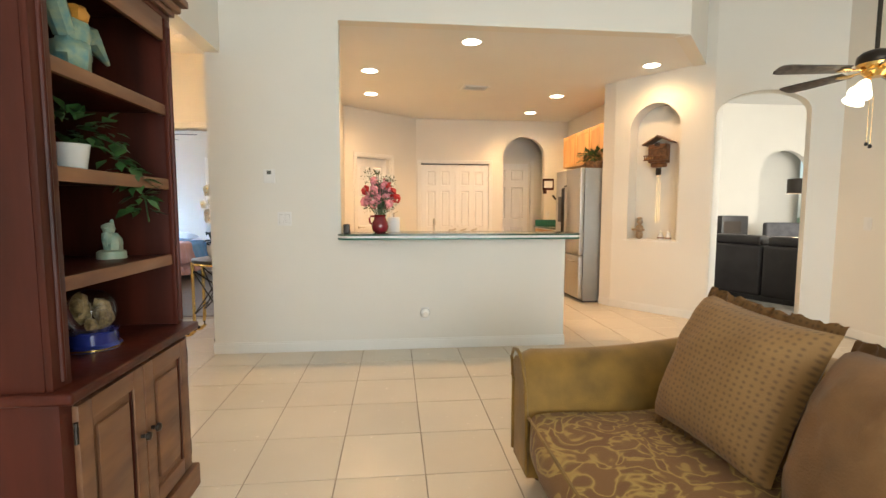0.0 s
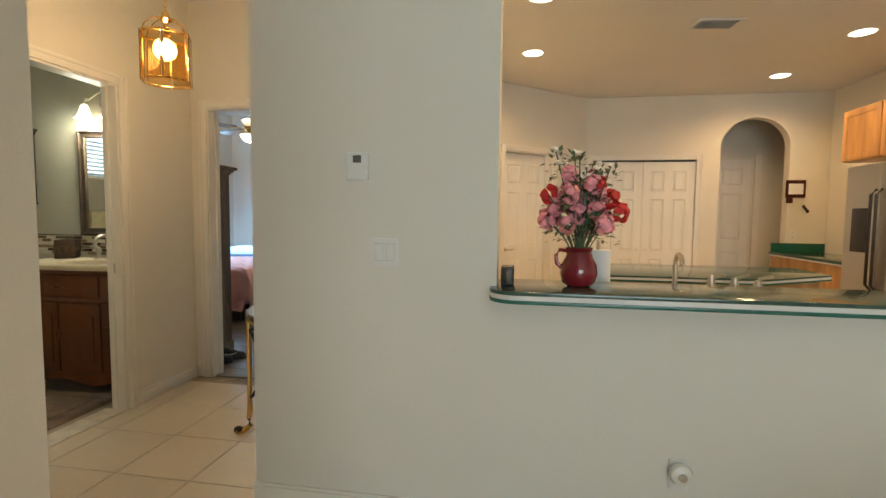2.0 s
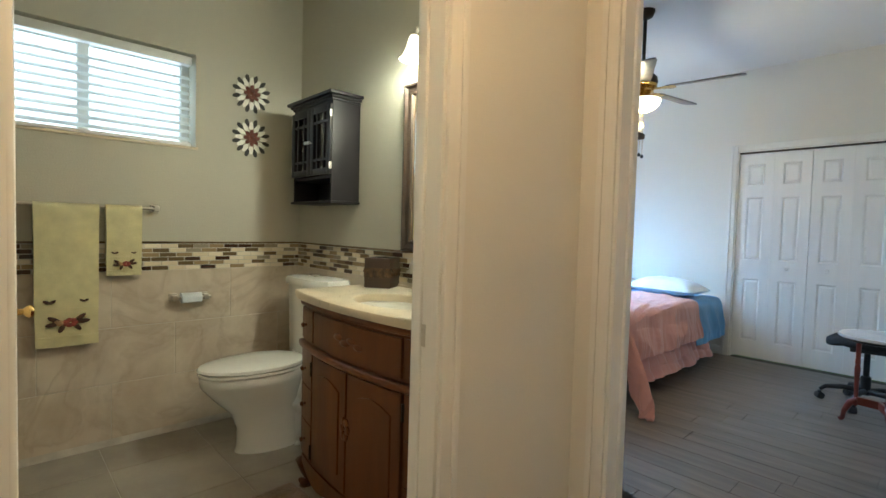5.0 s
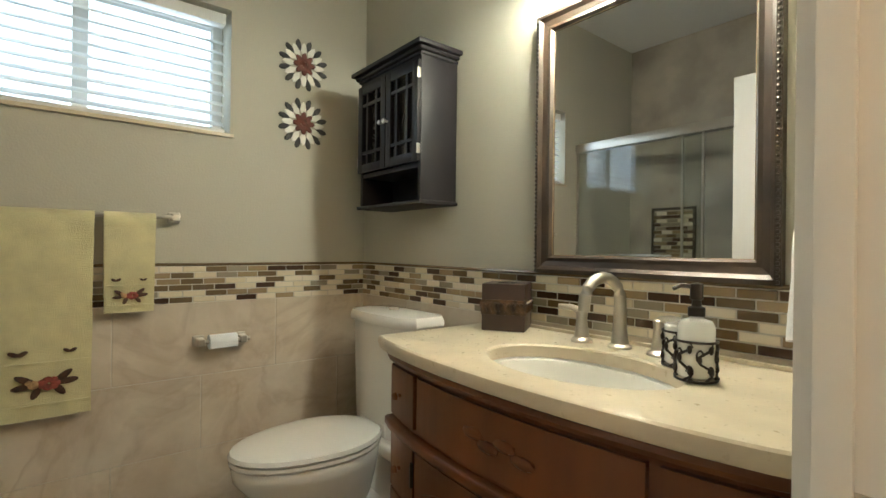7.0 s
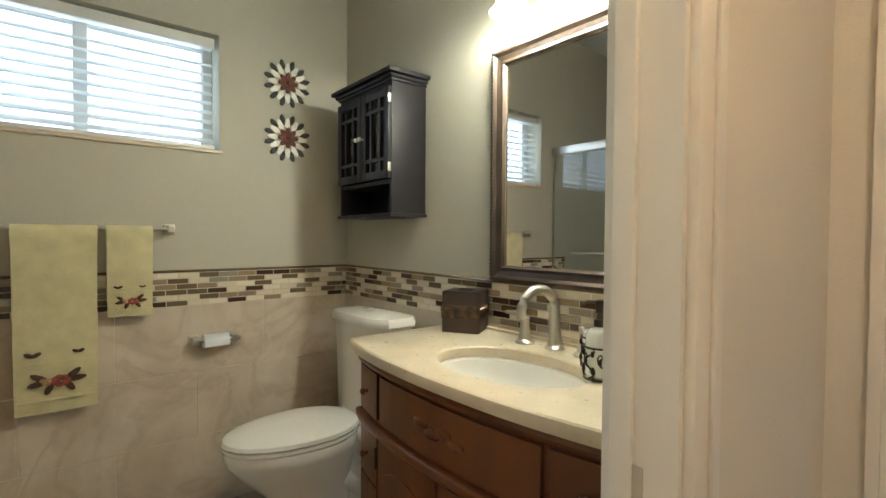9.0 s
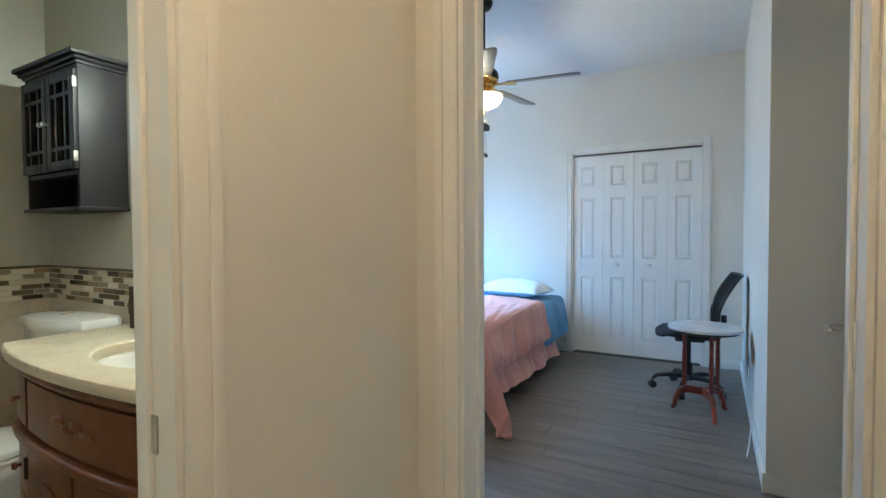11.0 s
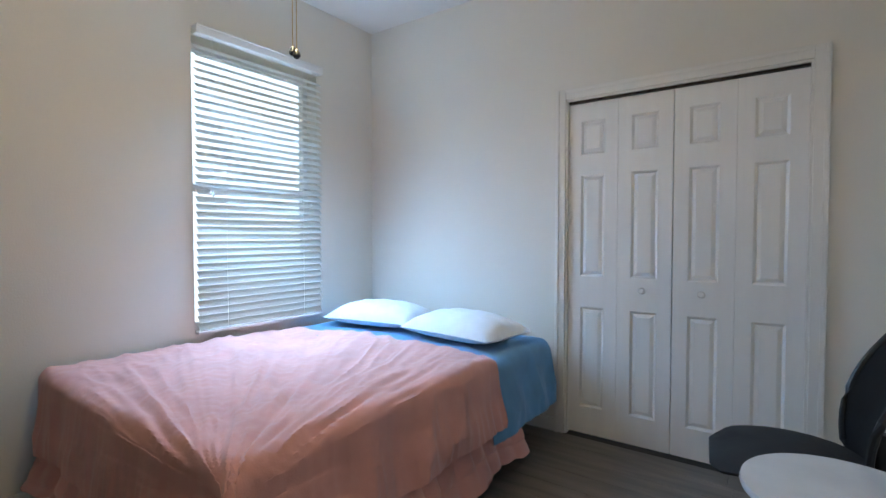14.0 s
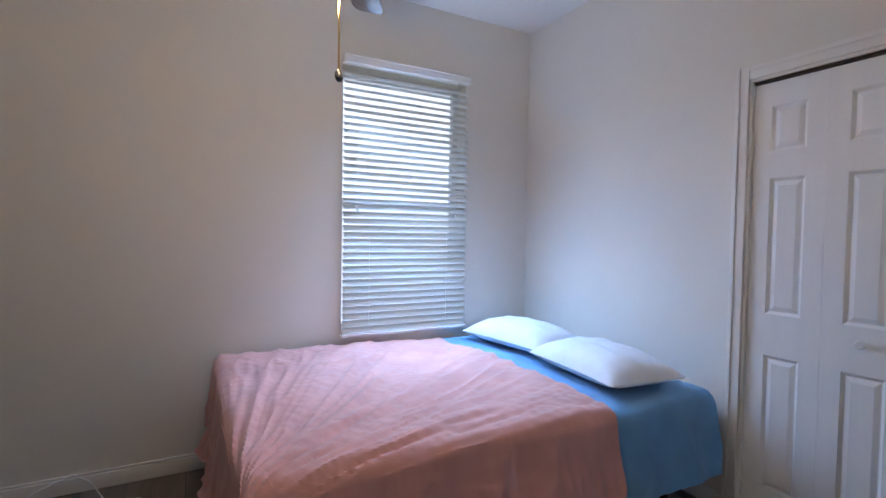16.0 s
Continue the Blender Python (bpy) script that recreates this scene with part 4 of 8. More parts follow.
    for k in range(n):
        a = 2 * math.pi * k / n
        dx, dy = math.cos(a), math.sin(a)
        # meet the outline along this way
        best = 9.0
        o = outline(hw + 0.022, 0.026, 40)
        for (ax, ay), (bx, by) in zip(o, o[1:] + o[:1]):
            ex, ey = bx - ax, by - ay
            det = dx * (-ey) + ex * dy
            if abs(det) < 1e-9:
                continue
            t = ((ax - sx) * (-ey) + ex * (ay - sy)) / det
            u = (dx * (ay - sy) - dy * (ax - sx)) / det
            if t > 0 and -1e-6 <= u <= 1 + 1e-6:
                best = min(best, t)
        out_t.append((sx + dx * best, sy + dy * best))
        hole_t.append((sx + dx * ra, sy + dy * rb))
    corners = [(hw + 0.022, -0.003), (-hw - 0.022, -0.003), (-hw - 0.022, front(-hw, 0.026)), (hw + 0.022, front(hw, 0.026))]
    for c in corners:
        i = min(range(n), key=lambda k: (out_t[k][0] - c[0]) ** 2 + (out_t[k][1] - c[1]) ** 2)
        out_t[i] = c
    rings = []
    for pts, z, g in ((hole_t, 0.868, 0), (hole_t, 0.896, 0), (hole_t, 0.9, 0.005), (out_t, 0.9, -0.008), (out_t, 0.896, -0.001), (out_t, 0.884, 0.002), (out_t, 0.866, -0.006)):
        ring = []
        for x, y in pts:
            d = math.hypot(x - sx, y - sy)
            ring.append(bm.verts.new((x + (x - sx) / d * g, min(-0.003, y + (y - sy) / d * g), z)))
        rings.append(ring)
    for a, b in zip(rings, rings[1:] + rings[:1]):
        for k in range(n):
            bm.faces.new((a[k], a[(k + 1) % n], b[(k + 1) % n], b[k]))
    bmesh.ops.recalc_face_normals(bm, faces=bm.faces)
    part("stone_top", bm, M["cream_stone"], v, "cream marble vanity top with a rounded edge")
    bowl = []
    for f, z in ((1.03, 0.8675), (0.97, 0.862), (0.93, 0.82), (0.80, 0.775), (0.55, 0.752), (0.15, 0.745), (0.10, 0.7445)):
        bowl.append((f, z))
    bm = bmesh.new()
    rr = [[bm.verts.new((sx + ra * f * math.cos(2 * math.pi * k / 40), sy + rb * f * math.sin(2 * math.pi * k / 40), z)) for k in range(40)] for f, z in bowl]
    for a, b in zip(rr, rr[1:]):
        for k in range(40):
            bm.faces.new((a[k], a[(k + 1) % 40], b[(k + 1) % 40], b[k]))
    bm.faces.new(rr[-1])
    part("basin", bm, M["ceramic"], v, "white oval undermount basin")
    part("drain", lathe([(0.02, 0), (0.02, 0.003), (0.004, 0.004)], 16, pose(sx, sy, 0.747)), M["chrome"], v)
    part("backsplash", box(-hw + 0.005, -0.018, 0.9005, hw + 0.02, -0.005, 0.91, 0.002), M["cream_stone"], v)
    return v


vanity()


def faucet():
    f = thing("bathroom_faucet", (-3.08, 5.045, 0.9), 0, "brushed nickel widespread faucet on the vanity top", "faucet")
    base = [(0.030, 0), (0.030, 0.006), (0.022, 0.012), (0.017, 0.05)]
    part("spout_base", lathe(base, 20), M["chrome"], f)
    pts = [(0, 0, 0.03), (0, 0, 0.09)] + [(-0.012 * (1 - math.cos(a)), -0.060 + 0.060 * math.cos(a), 0.118 + 0.062 * math.sin(a)) for a in [k * math.pi / 10 for k in range(0, 11)]] + [(-0.024, -0.122, 0.098)]
    part("spout", tube(pts, 0.0145, 14, taper=[1.25, 1.1] + [1.0] * 11 + [0.95]), M["chrome"], f)
    for s in (-1, 1):
        hd = part("handle_base", lathe([(0.029, 0), (0.029, 0.006), (0.02, 0.014), (0.014, 0.06), (0.016, 0.082), (0.006, 0.09)], 20, pose(s * 0.108, -0.008, 0)), M["chrome"], f)
        part("lever", tube([(s * 0.108, -0.008, 0.083), (s * 0.108 + 0.0 - 0.03, -0.02, 0.092), (s * 0.108 - 0.06, -0.03, 0.093)] if s < 0 else [(s * 0.108, -0.008, 0.083), (s * 0.108 + 0.03, -0.02, 0.092), (s * 0.108 + 0.06, -0.03, 0.093)], 0.008, 10, taper=[1.3, 1, 0.7]), M["chrome"], hd)


faucet()


def tissue_box():
    t = thing("tissue_box_cover", (-3.458, 5.03, 0.9), 32, "brown tissue box cover with a carved band", "tissue box")
    part("body", box(-0.066, -0.066, 0, 0.066, 0.066, 0.143, 0.004), mat("brown_resin", (0.040, 0.020, 0.013), 0.35, var=0.2, scale=10), t)
    part("slot", lathe([(0.03, 0), (0.03, 0.003), (0.024, 0.003), (0.024, 0.0)], 20, pose(0, 0, 0.1425)), M["black"], t)
    band = mat("carved_bronze_band", (0.085, 0.048, 0.022), 0.4, 0.3, var=0.5, scale=40)
    for k in range(4):
        m = pose(0, 0, 0, 0, 0, 90 * k)
        bms = [box(-0.066, -0.0685, 0.05, 0.066, -0.0655, 0.095, 0.001, m=m)]
        for i in range(10):
            a = [(-0.058 + i * 0.0128 + 0.006 * math.cos(q), -0.0705, 0.0725 + 0.014 * math.sin(q)) for q in [j * math.pi / 4 for j in range(7)]]
            b = tube(a, 0.0022, 5)
            bmesh.ops.transform(b, matrix=m, verts=b.verts)
            bms.append(b)
        part("carved_band", merged(*bms), band, t, "scrolled bronze band")


tissue_box()


def scroll_holder(name, at, h, pump):
    s = thing(name, at, 20, "white soap dispenser in a dark scrolled metal holder" if pump else "white tumbler in a dark scrolled metal holder", "soap dispenser" if pump else "tumbler")
    s.scale = (0.9, 0.9, 0.9)
    r = 0.037
    part("cup", lathe([(r - 0.004, 0.008), (r, 0.012), (r, h), (r - 0.004, h + 0.004), (r - 0.006, h - 0.01), (r - 0.007, 0.02), (0.003, 0.018)] if not pump else [(r - 0.004, 0.008), (r, 0.012), (r, h), (r - 0.006, h + 0.012), (0.014, h + 0.018), (0.012, h + 0.024), (0.002, h + 0.024)], 24), M["ceramic"], s)
    if pump:
        part("pump", merged(lathe([(0.017, h + 0.022), (0.017, h + 0.04), (0.01, h + 0.043), (0.009, h + 0.055), (0.013, h + 0.058), (0.013, h + 0.09), (0.004, h + 0.093)], 16), tube([(0, 0, h + 0.083), (-0.03, -0.01, h + 0.086), (-0.045, -0.014, h + 0.078)], 0.0045, 8)), M["bronze"], s, "dark bronze pump")
    cage = [tube([((r + 0.004) * math.cos(a), (r + 0.004) * math.sin(a), z) for a in [k * math.pi / 12 for k in range(24)]], 0.0028, 6, closed=True) for z in (0.004, 0.085)]
    for k in range(6):
        a0 = k * math.pi / 3
        vine, rr = [], r + 0.004
        for i in range(10):
            z = 0.006 + i * 0.0088
            a = a0 + 0.42 * math.sin(i * 0.95)
            vine.append((rr * math.cos(a), rr * math.sin(a), z))
        cage.append(tube(vine, 0.0028, 6))
        for z0, way in ((0.018, 1), (0.052, -1)):
            cage.append(tube([(rr * math.cos(a0 + way * (0.12 + 0.16 * (1 - math.cos(q)))), rr * math.sin(a0 + way * (0.12 + 0.16 * (1 - math.cos(q)))), z0 + 0.012 * math.sin(q) + 0.006) for q in [w * 0.7 for w in range(8)]], 0.0022, 5))
        for z, da in ((0.025, 0.3), (0.05, -0.3), (0.07, 0.28)):
            a = a0 + da
            cage.append(ball(0.0062, (rr * math.cos(a), rr * math.sin(a), z), (0.8, 0.8, 1.5), 8, 5))
    part("scroll_holder", merged(*cage), M["bronze"], s, "dark metal holder of vines and leaves")
    for k in range(3):
        a = k * 2.1 + 0.3
        part("foot", ball(0.006, ((r + 0.004) * math.cos(a), (r + 0.004) * math.sin(a), 0.0055), (1, 1, 0.9), 8, 6), M["bronze"], s)


scroll_holder("soap_dispenser", (-2.825, 4.885, 0.9), 0.115, True)
scroll_holder("tumbler", (-2.893, 4.972, 0.9), 0.098, False)


def toilet():
    t = thing("toilet", (-4.06, 5.115, 0), 0, "white two-piece toilet with a closed lid beside the vanity", "toilet")
    t.scale = (1.0, 0.99, 1.06)
    def oval(cx, cy, a, b, z, n=28, sq=1.0):
        out = []
        for k in range(n):
            q = 2 * math.pi * k / n
            x, y = math.cos(q), math.sin(q)
            yy = y * b if y < 0 else y * b * 0.72
            out.append((cx + a * x, cy + yy, z))
        return out
    def loft(rings, cap=True):
        bm = bmesh.new()
        vs = [[bm.verts.new(p) for p in r] for r in rings]
        for a, b in zip(vs, vs[1:]):
            for k in range(len(a)):
                bm.faces.new((a[k], a[(k + 1) % len(a)], b[(k + 1) % len(a)], b[k]))
        if cap:
            bm.faces.new(vs[0][::-1])
            bm.faces.new(vs[-1])
        bmesh.ops.recalc_face_normals(bm, faces=bm.faces)
        return bm
    cy = -0.43
    bowl = loft([oval(0, cy + 0.08, 0.115, 0.22, 0.0), oval(0, cy + 0.08, 0.11, 0.21, 0.03), oval(0, cy + 0.07, 0.112, 0.20, 0.12), oval(0, cy + 0.05, 0.122, 0.215, 0.20), oval(0, cy + 0.02, 0.15, 0.27, 0.28), oval(0, cy, 0.18, 0.31, 0.35), oval(0, cy, 0.185, 0.315, 0.385), oval(0, cy, 0.18, 0.31, 0.395)])
    part("bowl", merged(bowl, box(-0.10, -0.30, 0.0, 0.10, -0.03, 0.36, 0.05, 4), box(-0.18, -0.24, 0.34, 0.18, -0.02, 0.395, 0.02, 3)), M["ceramic"], t, "white oval toilet bowl on a pedestal")
    part("trapway", tube([(0.048, -0.46, 0.16), (0.055, -0.38, 0.21), (0.06, -0.28, 0.21), (0.062, -0.20, 0.13), (0.062, -0.16, 0.045)], 0.05, 12), M["ceramic"], t)
    part("seat", loft([oval(0, cy, 0.185, 0.318, 0.397), oval(0, cy, 0.19, 0.322, 0.405), oval(0, cy, 0.188, 0.32, 0.414)]), M["ceramic"], t)
    part("lid", loft([oval(0, cy, 0.186, 0.318, 0.417), oval(0, cy, 0.192, 0.325, 0.424), oval(0, cy, 0.186, 0.318, 0.436), oval(0, cy, 0.15, 0.27, 0.444), oval(0, cy, 0.06, 0.12, 0.447)]), M["ceramic"], t, "white closed toilet lid")
    for s in (-1, 1):
        part("hinge", box(s * 0.07 - 0.025, -0.215, 0.40, s * 0.07 + 0.025, -0.185, 0.445, 0.008), M["ceramic"], t)
    tank = loft([[(x, y, z) for x, y in [(-w * 0.5 + 0.03, -0.02), (-w * 0.5, -0.05), (-w * 0.5, -0.16), (-w * 0.5 + 0.06, -0.205), (0, -0.218), (w * 0.5 - 0.06, -0.205), (w * 0.5, -0.16), (w * 0.5, -0.05), (w * 0.5 - 0.03, -0.02)]] for w, z in ((0.38, 0.39), (0.40, 0.45), (0.44, 0.75), (0.445, 0.80))])
    part("tank", tank, M["ceramic"], t, "white toilet tank")
    lid = loft([[(x * f, -0.115 + (y + 0.115) * f, z) for x, y in [(-0.20, -0.01), (-0.235, -0.04), (-0.235, -0.17), (-0.17, -0.22), (0, -0.235), (0.17, -0.22), (0.235, -0.17), (0.235, -0.04), (0.20, -0.01)]] for f, z in ((0.97, 0.80), (1.0, 0.808), (1.0, 0.826), (0.96, 0.84), (0.7, 0.847))])
    part("tank_lid", lid, M["ceramic"], t)
    part("flush_button", lathe([(0.022, 0.846), (0.022, 0.852), (0.018, 0.854), (0.002, 0.854)], 20, pose(0, -0.115, 0)), M["chrome"], t, "chrome dual flush button")
    part("bolt_cap", lathe([(0.014, 0.0), (0.013, 0.012), (0.004, 0.018)], 12, pose(0.125, -0.28, 0.001)), M["ceramic"], t)


toilet()


def plunger_brush():
    b = thing("toilet_brush", (-4.32, 5.0, 0), 0, "dark toilet brush standing in the corner", "toilet brush")
    part("holder", lathe([(0.05, 0), (0.05, 0.12), (0.046, 0.13), (0.01, 0.132)], 18), M["bronze"], b)
    part("handle", tube([(0, 0, 0.13), (0, 0, 0.46)], 0.009, 10), M["bronze"], b)


plunger_brush()


def wall_cabinet():
    c = thing("wall_cabinet", (-4.044, 5.125, 1.312), 0, "espresso wall cabinet with two latticed glass doors", "cabinet")
    hw, d = 0.22, 0.170
    E = M["espresso"]
    part("side", box(-hw, -d, 0.012, -hw + 0.016, 0, 0.545, 0.001), E, c)
    part("side", box(hw - 0.016, -d, 0.012, hw, 0, 0.545, 0.001), E, c)
    part("back", box(-hw + 0.016, -0.012, 0.012, hw - 0.016, -0.002, 0.545), E, c, smooth=False)
    part("bottom", box(-hw - 0.012, -d - 0.012, 0, hw + 0.012, 0, 0.014, 0.004), E, c)
    part("shelf", box(-hw + 0.016, -d + 0.004, 0.135, hw - 0.016, -0.012, 0.152, 0.001), E, c)
    part("top", box(-hw + 0.016, -d, 0.525, hw - 0.016, -0.012, 0.545, 0.001), E, c)
    crown = merged(box(-hw - 0.008, -d - 0.008, 0.545, hw + 0.008, 0, 0.556, 0.003), box(-hw - 0.02, -d - 0.02, 0.556, hw + 0.02, 0, 0.572, 0.008, 3), box(-hw - 0.034, -d - 0.034, 0.572, hw + 0.034, 0, 0.590, 0.005))
    part("crown", crown, E, c, "stepped crown moulding")
    for s in (-1, 1):
        x0, x1 = (-hw + 0.001, -0.002) if s < 0 else (0.002, hw - 0.001)
        z0, z1 = 0.155, 0.523
        y = -d - 0.016
        st = 0.035
        bars = [box(x0, y, z0, x0 + st, y + 0.015, z1, 0.0015), box(x1 - st, y, z0, x1, y + 0.015, z1, 0.0015), box(x0 + st, y, z0, x1 - st, y + 0.015, z0 + st, 0.0015), box(x0 + st, y, z1 - st, x1 - st, y + 0.015, z1, 0.0015)]
        dr = part("door", merged(*bars), E, c)
        lat = []
        wi = (x1 - x0 - 2 * st)
        for f in (0.26, 0.74):
            xm = x0 + st + wi * f
            lat.append(box(xm - 0.006, y + 0.002, z0 + st, xm + 0.006, y + 0.013, z1 - st))
        for f in (0.16, 0.84):
            zm = z0 + st + (z1 - z0 - 2 * st) * f
            lat.append(box(x0 + st, y + 0.0025, zm - 0.006, x1 - st, y + 0.0125, zm + 0.006))
        part("lattice", merged(*lat), E, dr)
        part("glass", box(x0 + st, y + 0.0135, z0 + st, x1 - st, y + 0.0148, z1 - st), M["glass"], dr, "clear glass pane", False)
        part("knob", lathe([(0.005, 0), (0.004, 0.01), (0.010, 0.014), (0.009, 0.022), (0.002, 0.024)], 12, pose(-s * 0.0 + (x1 - 0.014 if s < 0 else x0 + 0.014), y, 0.335, 90)), M["chrome"], dr, "small round nickel knob")
        for z in (0.20, 0.475):
            part("hinge", box((x0 if s < 0 else x1) - 0.003, y - 0.002, z - 0.018, (x0 if s < 0 else x1) + 0.003, y + 0.012, z + 0.018, 0.001), M["chrome"], c)


wall_cabinet()


def vanity_mirror():
    v = thing("vanity_mirror", (-3.082, 5.1335, 1.076), 0, "large wall mirror in a beaded bronze-brown frame", "mirror")
    hw, h, f = 0.332, 0.805, 0.056
    fm = mat("bronze_brown_frame", (0.050, 0.033, 0.021), 0.40, 0.2, var=0.3, scale=7, bump=0.06, bscale=40)
    prof = [(0.0, 0.0), (0.0, 0.026), (0.012, 0.032), (0.022, 0.022), (0.038, 0.018), (0.048, 0.020), (f, 0.008), (f, 0.0)]
    bm = bmesh.new()
    rings = []
    for g, d in prof:
        rings.append([bm.verts.new(c) for c in ((-hw + g, -d, g), (hw - g, -d, g), (hw - g, -d, h - g), (-hw + g, -d, h - g))])
    for a, b in zip(rings, rings[1:]):
        for k in range(4):
            bm.faces.new((a[k], a[(k + 1) % 4], b[(k + 1) % 4], b[k]))
    bmesh.ops.recalc_face_normals(bm, faces=bm.faces)
    part("frame", bm, fm, v, smooth=False)
    beads = bmesh.new()
    for k in range(60):
        for x in (-hw + 0.006, hw - 0.006):
            b = ball(0.0052, (x, -0.030, 0.008 + k * (h - 0.016) / 59), seg=6, rings=4)
            me = bpy.data.meshes.new("t")
            b.to_mesh(me)
            b.free()
            beads.from_mesh(me)
            bpy.data.meshes.remove(me)
    tagged(part("beading", beads, M["bronze"], v, "row of small dark beads"), kind="stuff")
    lip = [box(-hw + f - 0.006, -0.010, f - 0.006, hw - f + 0.006, -0.007, f, 0.001), box(-hw + f - 0.006, -0.010, h - f, hw - f + 0.006, -0.007, h - f + 0.006, 0.001), box(-hw + f - 0.006, -0.010, f, -hw + f, -0.007, h - f, 0.001), box(hw - f, -0.010, f, hw - f + 0.006, -0.007, h - f, 0.001)]
    part("inner_lip", merged(*lip), mat("dull_gold_lip", (0.30, 0.22, 0.12), 0.45, 0.6), v, "thin dull gold inner lip")
    part("mirror_glass", box(-hw + f - 0.002, -0.006, f - 0.002, hw - f + 0.002, -0.004, h - f + 0.002), M["mirror"], v, "clear mirror glass", False)


vanity_mirror()


def vanity_light():
    v = thing("vanity_light", (-3.06, 5.134, 2.08), 0, "brushed nickel three-light bath fixture with lit bell shades", "wall light")
    part("backplate", box(-0.16, -0.016, -0.035, 0.16, 0, 0.035, 0.012, 3), M["chrome"], v)
    part("bar", tube([(-0.24 + 0.04 * k, -0.06 - 0.015 * math.sin(k / 12 * math.pi), 0.045 - 0.03 * math.cos(k / 12 * 2 * math.pi * 1.5)) for k in range(13)], 0.008, 8), M["chrome"], v)
    part("arm", tube([(0, -0.01, 0.0), (0, -0.06, 0.03)], 0.008, 8), M["chrome"], v)
    for x in (-0.21, 0.0, 0.21):
        part("stem", tube([(x, -0.065, 0.03), (x, -0.088, 0.02), (x, -0.092, -0.02)], 0.007, 8), M["chrome"], v)
        part("shade", lathe([(0.018, -0.02), (0.026, -0.035), (0.034, -0.07), (0.050, -0.105), (0.066, -0.125), (0.063, -0.125), (0.046, -0.10), (0.030, -0.07), (0.016, -0.03)], 24, pose(x, -0.092, 0), cap=False), M["shade"], v, "lit frosted bell shade")


vanity_light()


def flower_plaque(z):
    f = thing("flower_wall_plaque", (-4.5445, 4.806, z), 0, "metal flower wall plaque with white and dark petals", "wall decor", "flower plaques beside the window")
    dark, wht, red = mat("dark_metal_petal", (0.03, 0.028, 0.025), 0.5), M["petal"], mat("rust_red_petal", (0.13, 0.03, 0.015), 0.5, var=0.2, scale=30)
    def petals(name, n, r0, r1, w, mt, off, lift):
        for k in range(n):
            a = 2 * math.pi * (k + off) / n
            c, s = math.cos(a), math.sin(a)
            bm = bmesh.new()
            pts = [(r0, 0), ((r0 * 0.6 + r1 * 0.4), w), (r1 * 0.85 + r0 * 0.15, w * 0.75), (r1, 0), (r1 * 0.85 + r0 * 0.15, -w * 0.75), ((r0 * 0.6 + r1 * 0.4), -w)]
            lo = [bm.verts.new((lift, u * c - v * s, u * s + v * c)) for u, v in pts]
            hi = [bm.verts.new((lift + 0.004 + (0.006 if i in (0, 3) else 0.0), u * c - v * s, u * s + v * c)) for i, (u, v) in enumerate(pts)]
            bm.faces.new(lo[::-1])
            bm.faces.new(hi)
            for i in range(6):
                bm.faces.new((lo[i], lo[(i + 1) % 6], hi[(i + 1) % 6], hi[i]))
            bmesh.ops.recalc_face_normals(bm, faces=bm.faces)
            part(name, bm, mt, f, smooth=False)
    petals("outer_petal", 12, 0.065, 0.118, 0.013, dark, 0.5, 0.0005)
    petals("white_petal", 12, 0.04, 0.100, 0.014, wht, 0.0, 0.003)
    petals("inner_petal", 8, 0.008, 0.052, 0.013, red, 0.0, 0.010)
    part("boss", ball(0.012, (0.016, 0, 0), (0.7, 1, 1), 12, 8), red, f)


flower_plaque(1.984)
flower_plaque(1.715)


def rail_bracket(y, z, out=0.06):
    return merged(box(-0.001, y - 0.022, z - 0.022, 0.010, y + 0.022, z + 0.022, 0.005, 3), box(0.010, y - 0.015, z - 0.015, out, y + 0.015, z + 0.015, 0.006, 3))


def towel_bar():
    t = thing("towel_bar", (-4.544, 0, 1.255), 0, "brushed nickel towel bar under the window", "towel bar")
    for y in (3.66, 4.285):
        part("bracket", rail_bracket(y, 0.0), M["chrome"], t)
    part("bar", tube([(0.052, 3.66, 0), (0.052, 4.30, 0)], 0.008, 12), M["chrome"], t)


towel_bar()


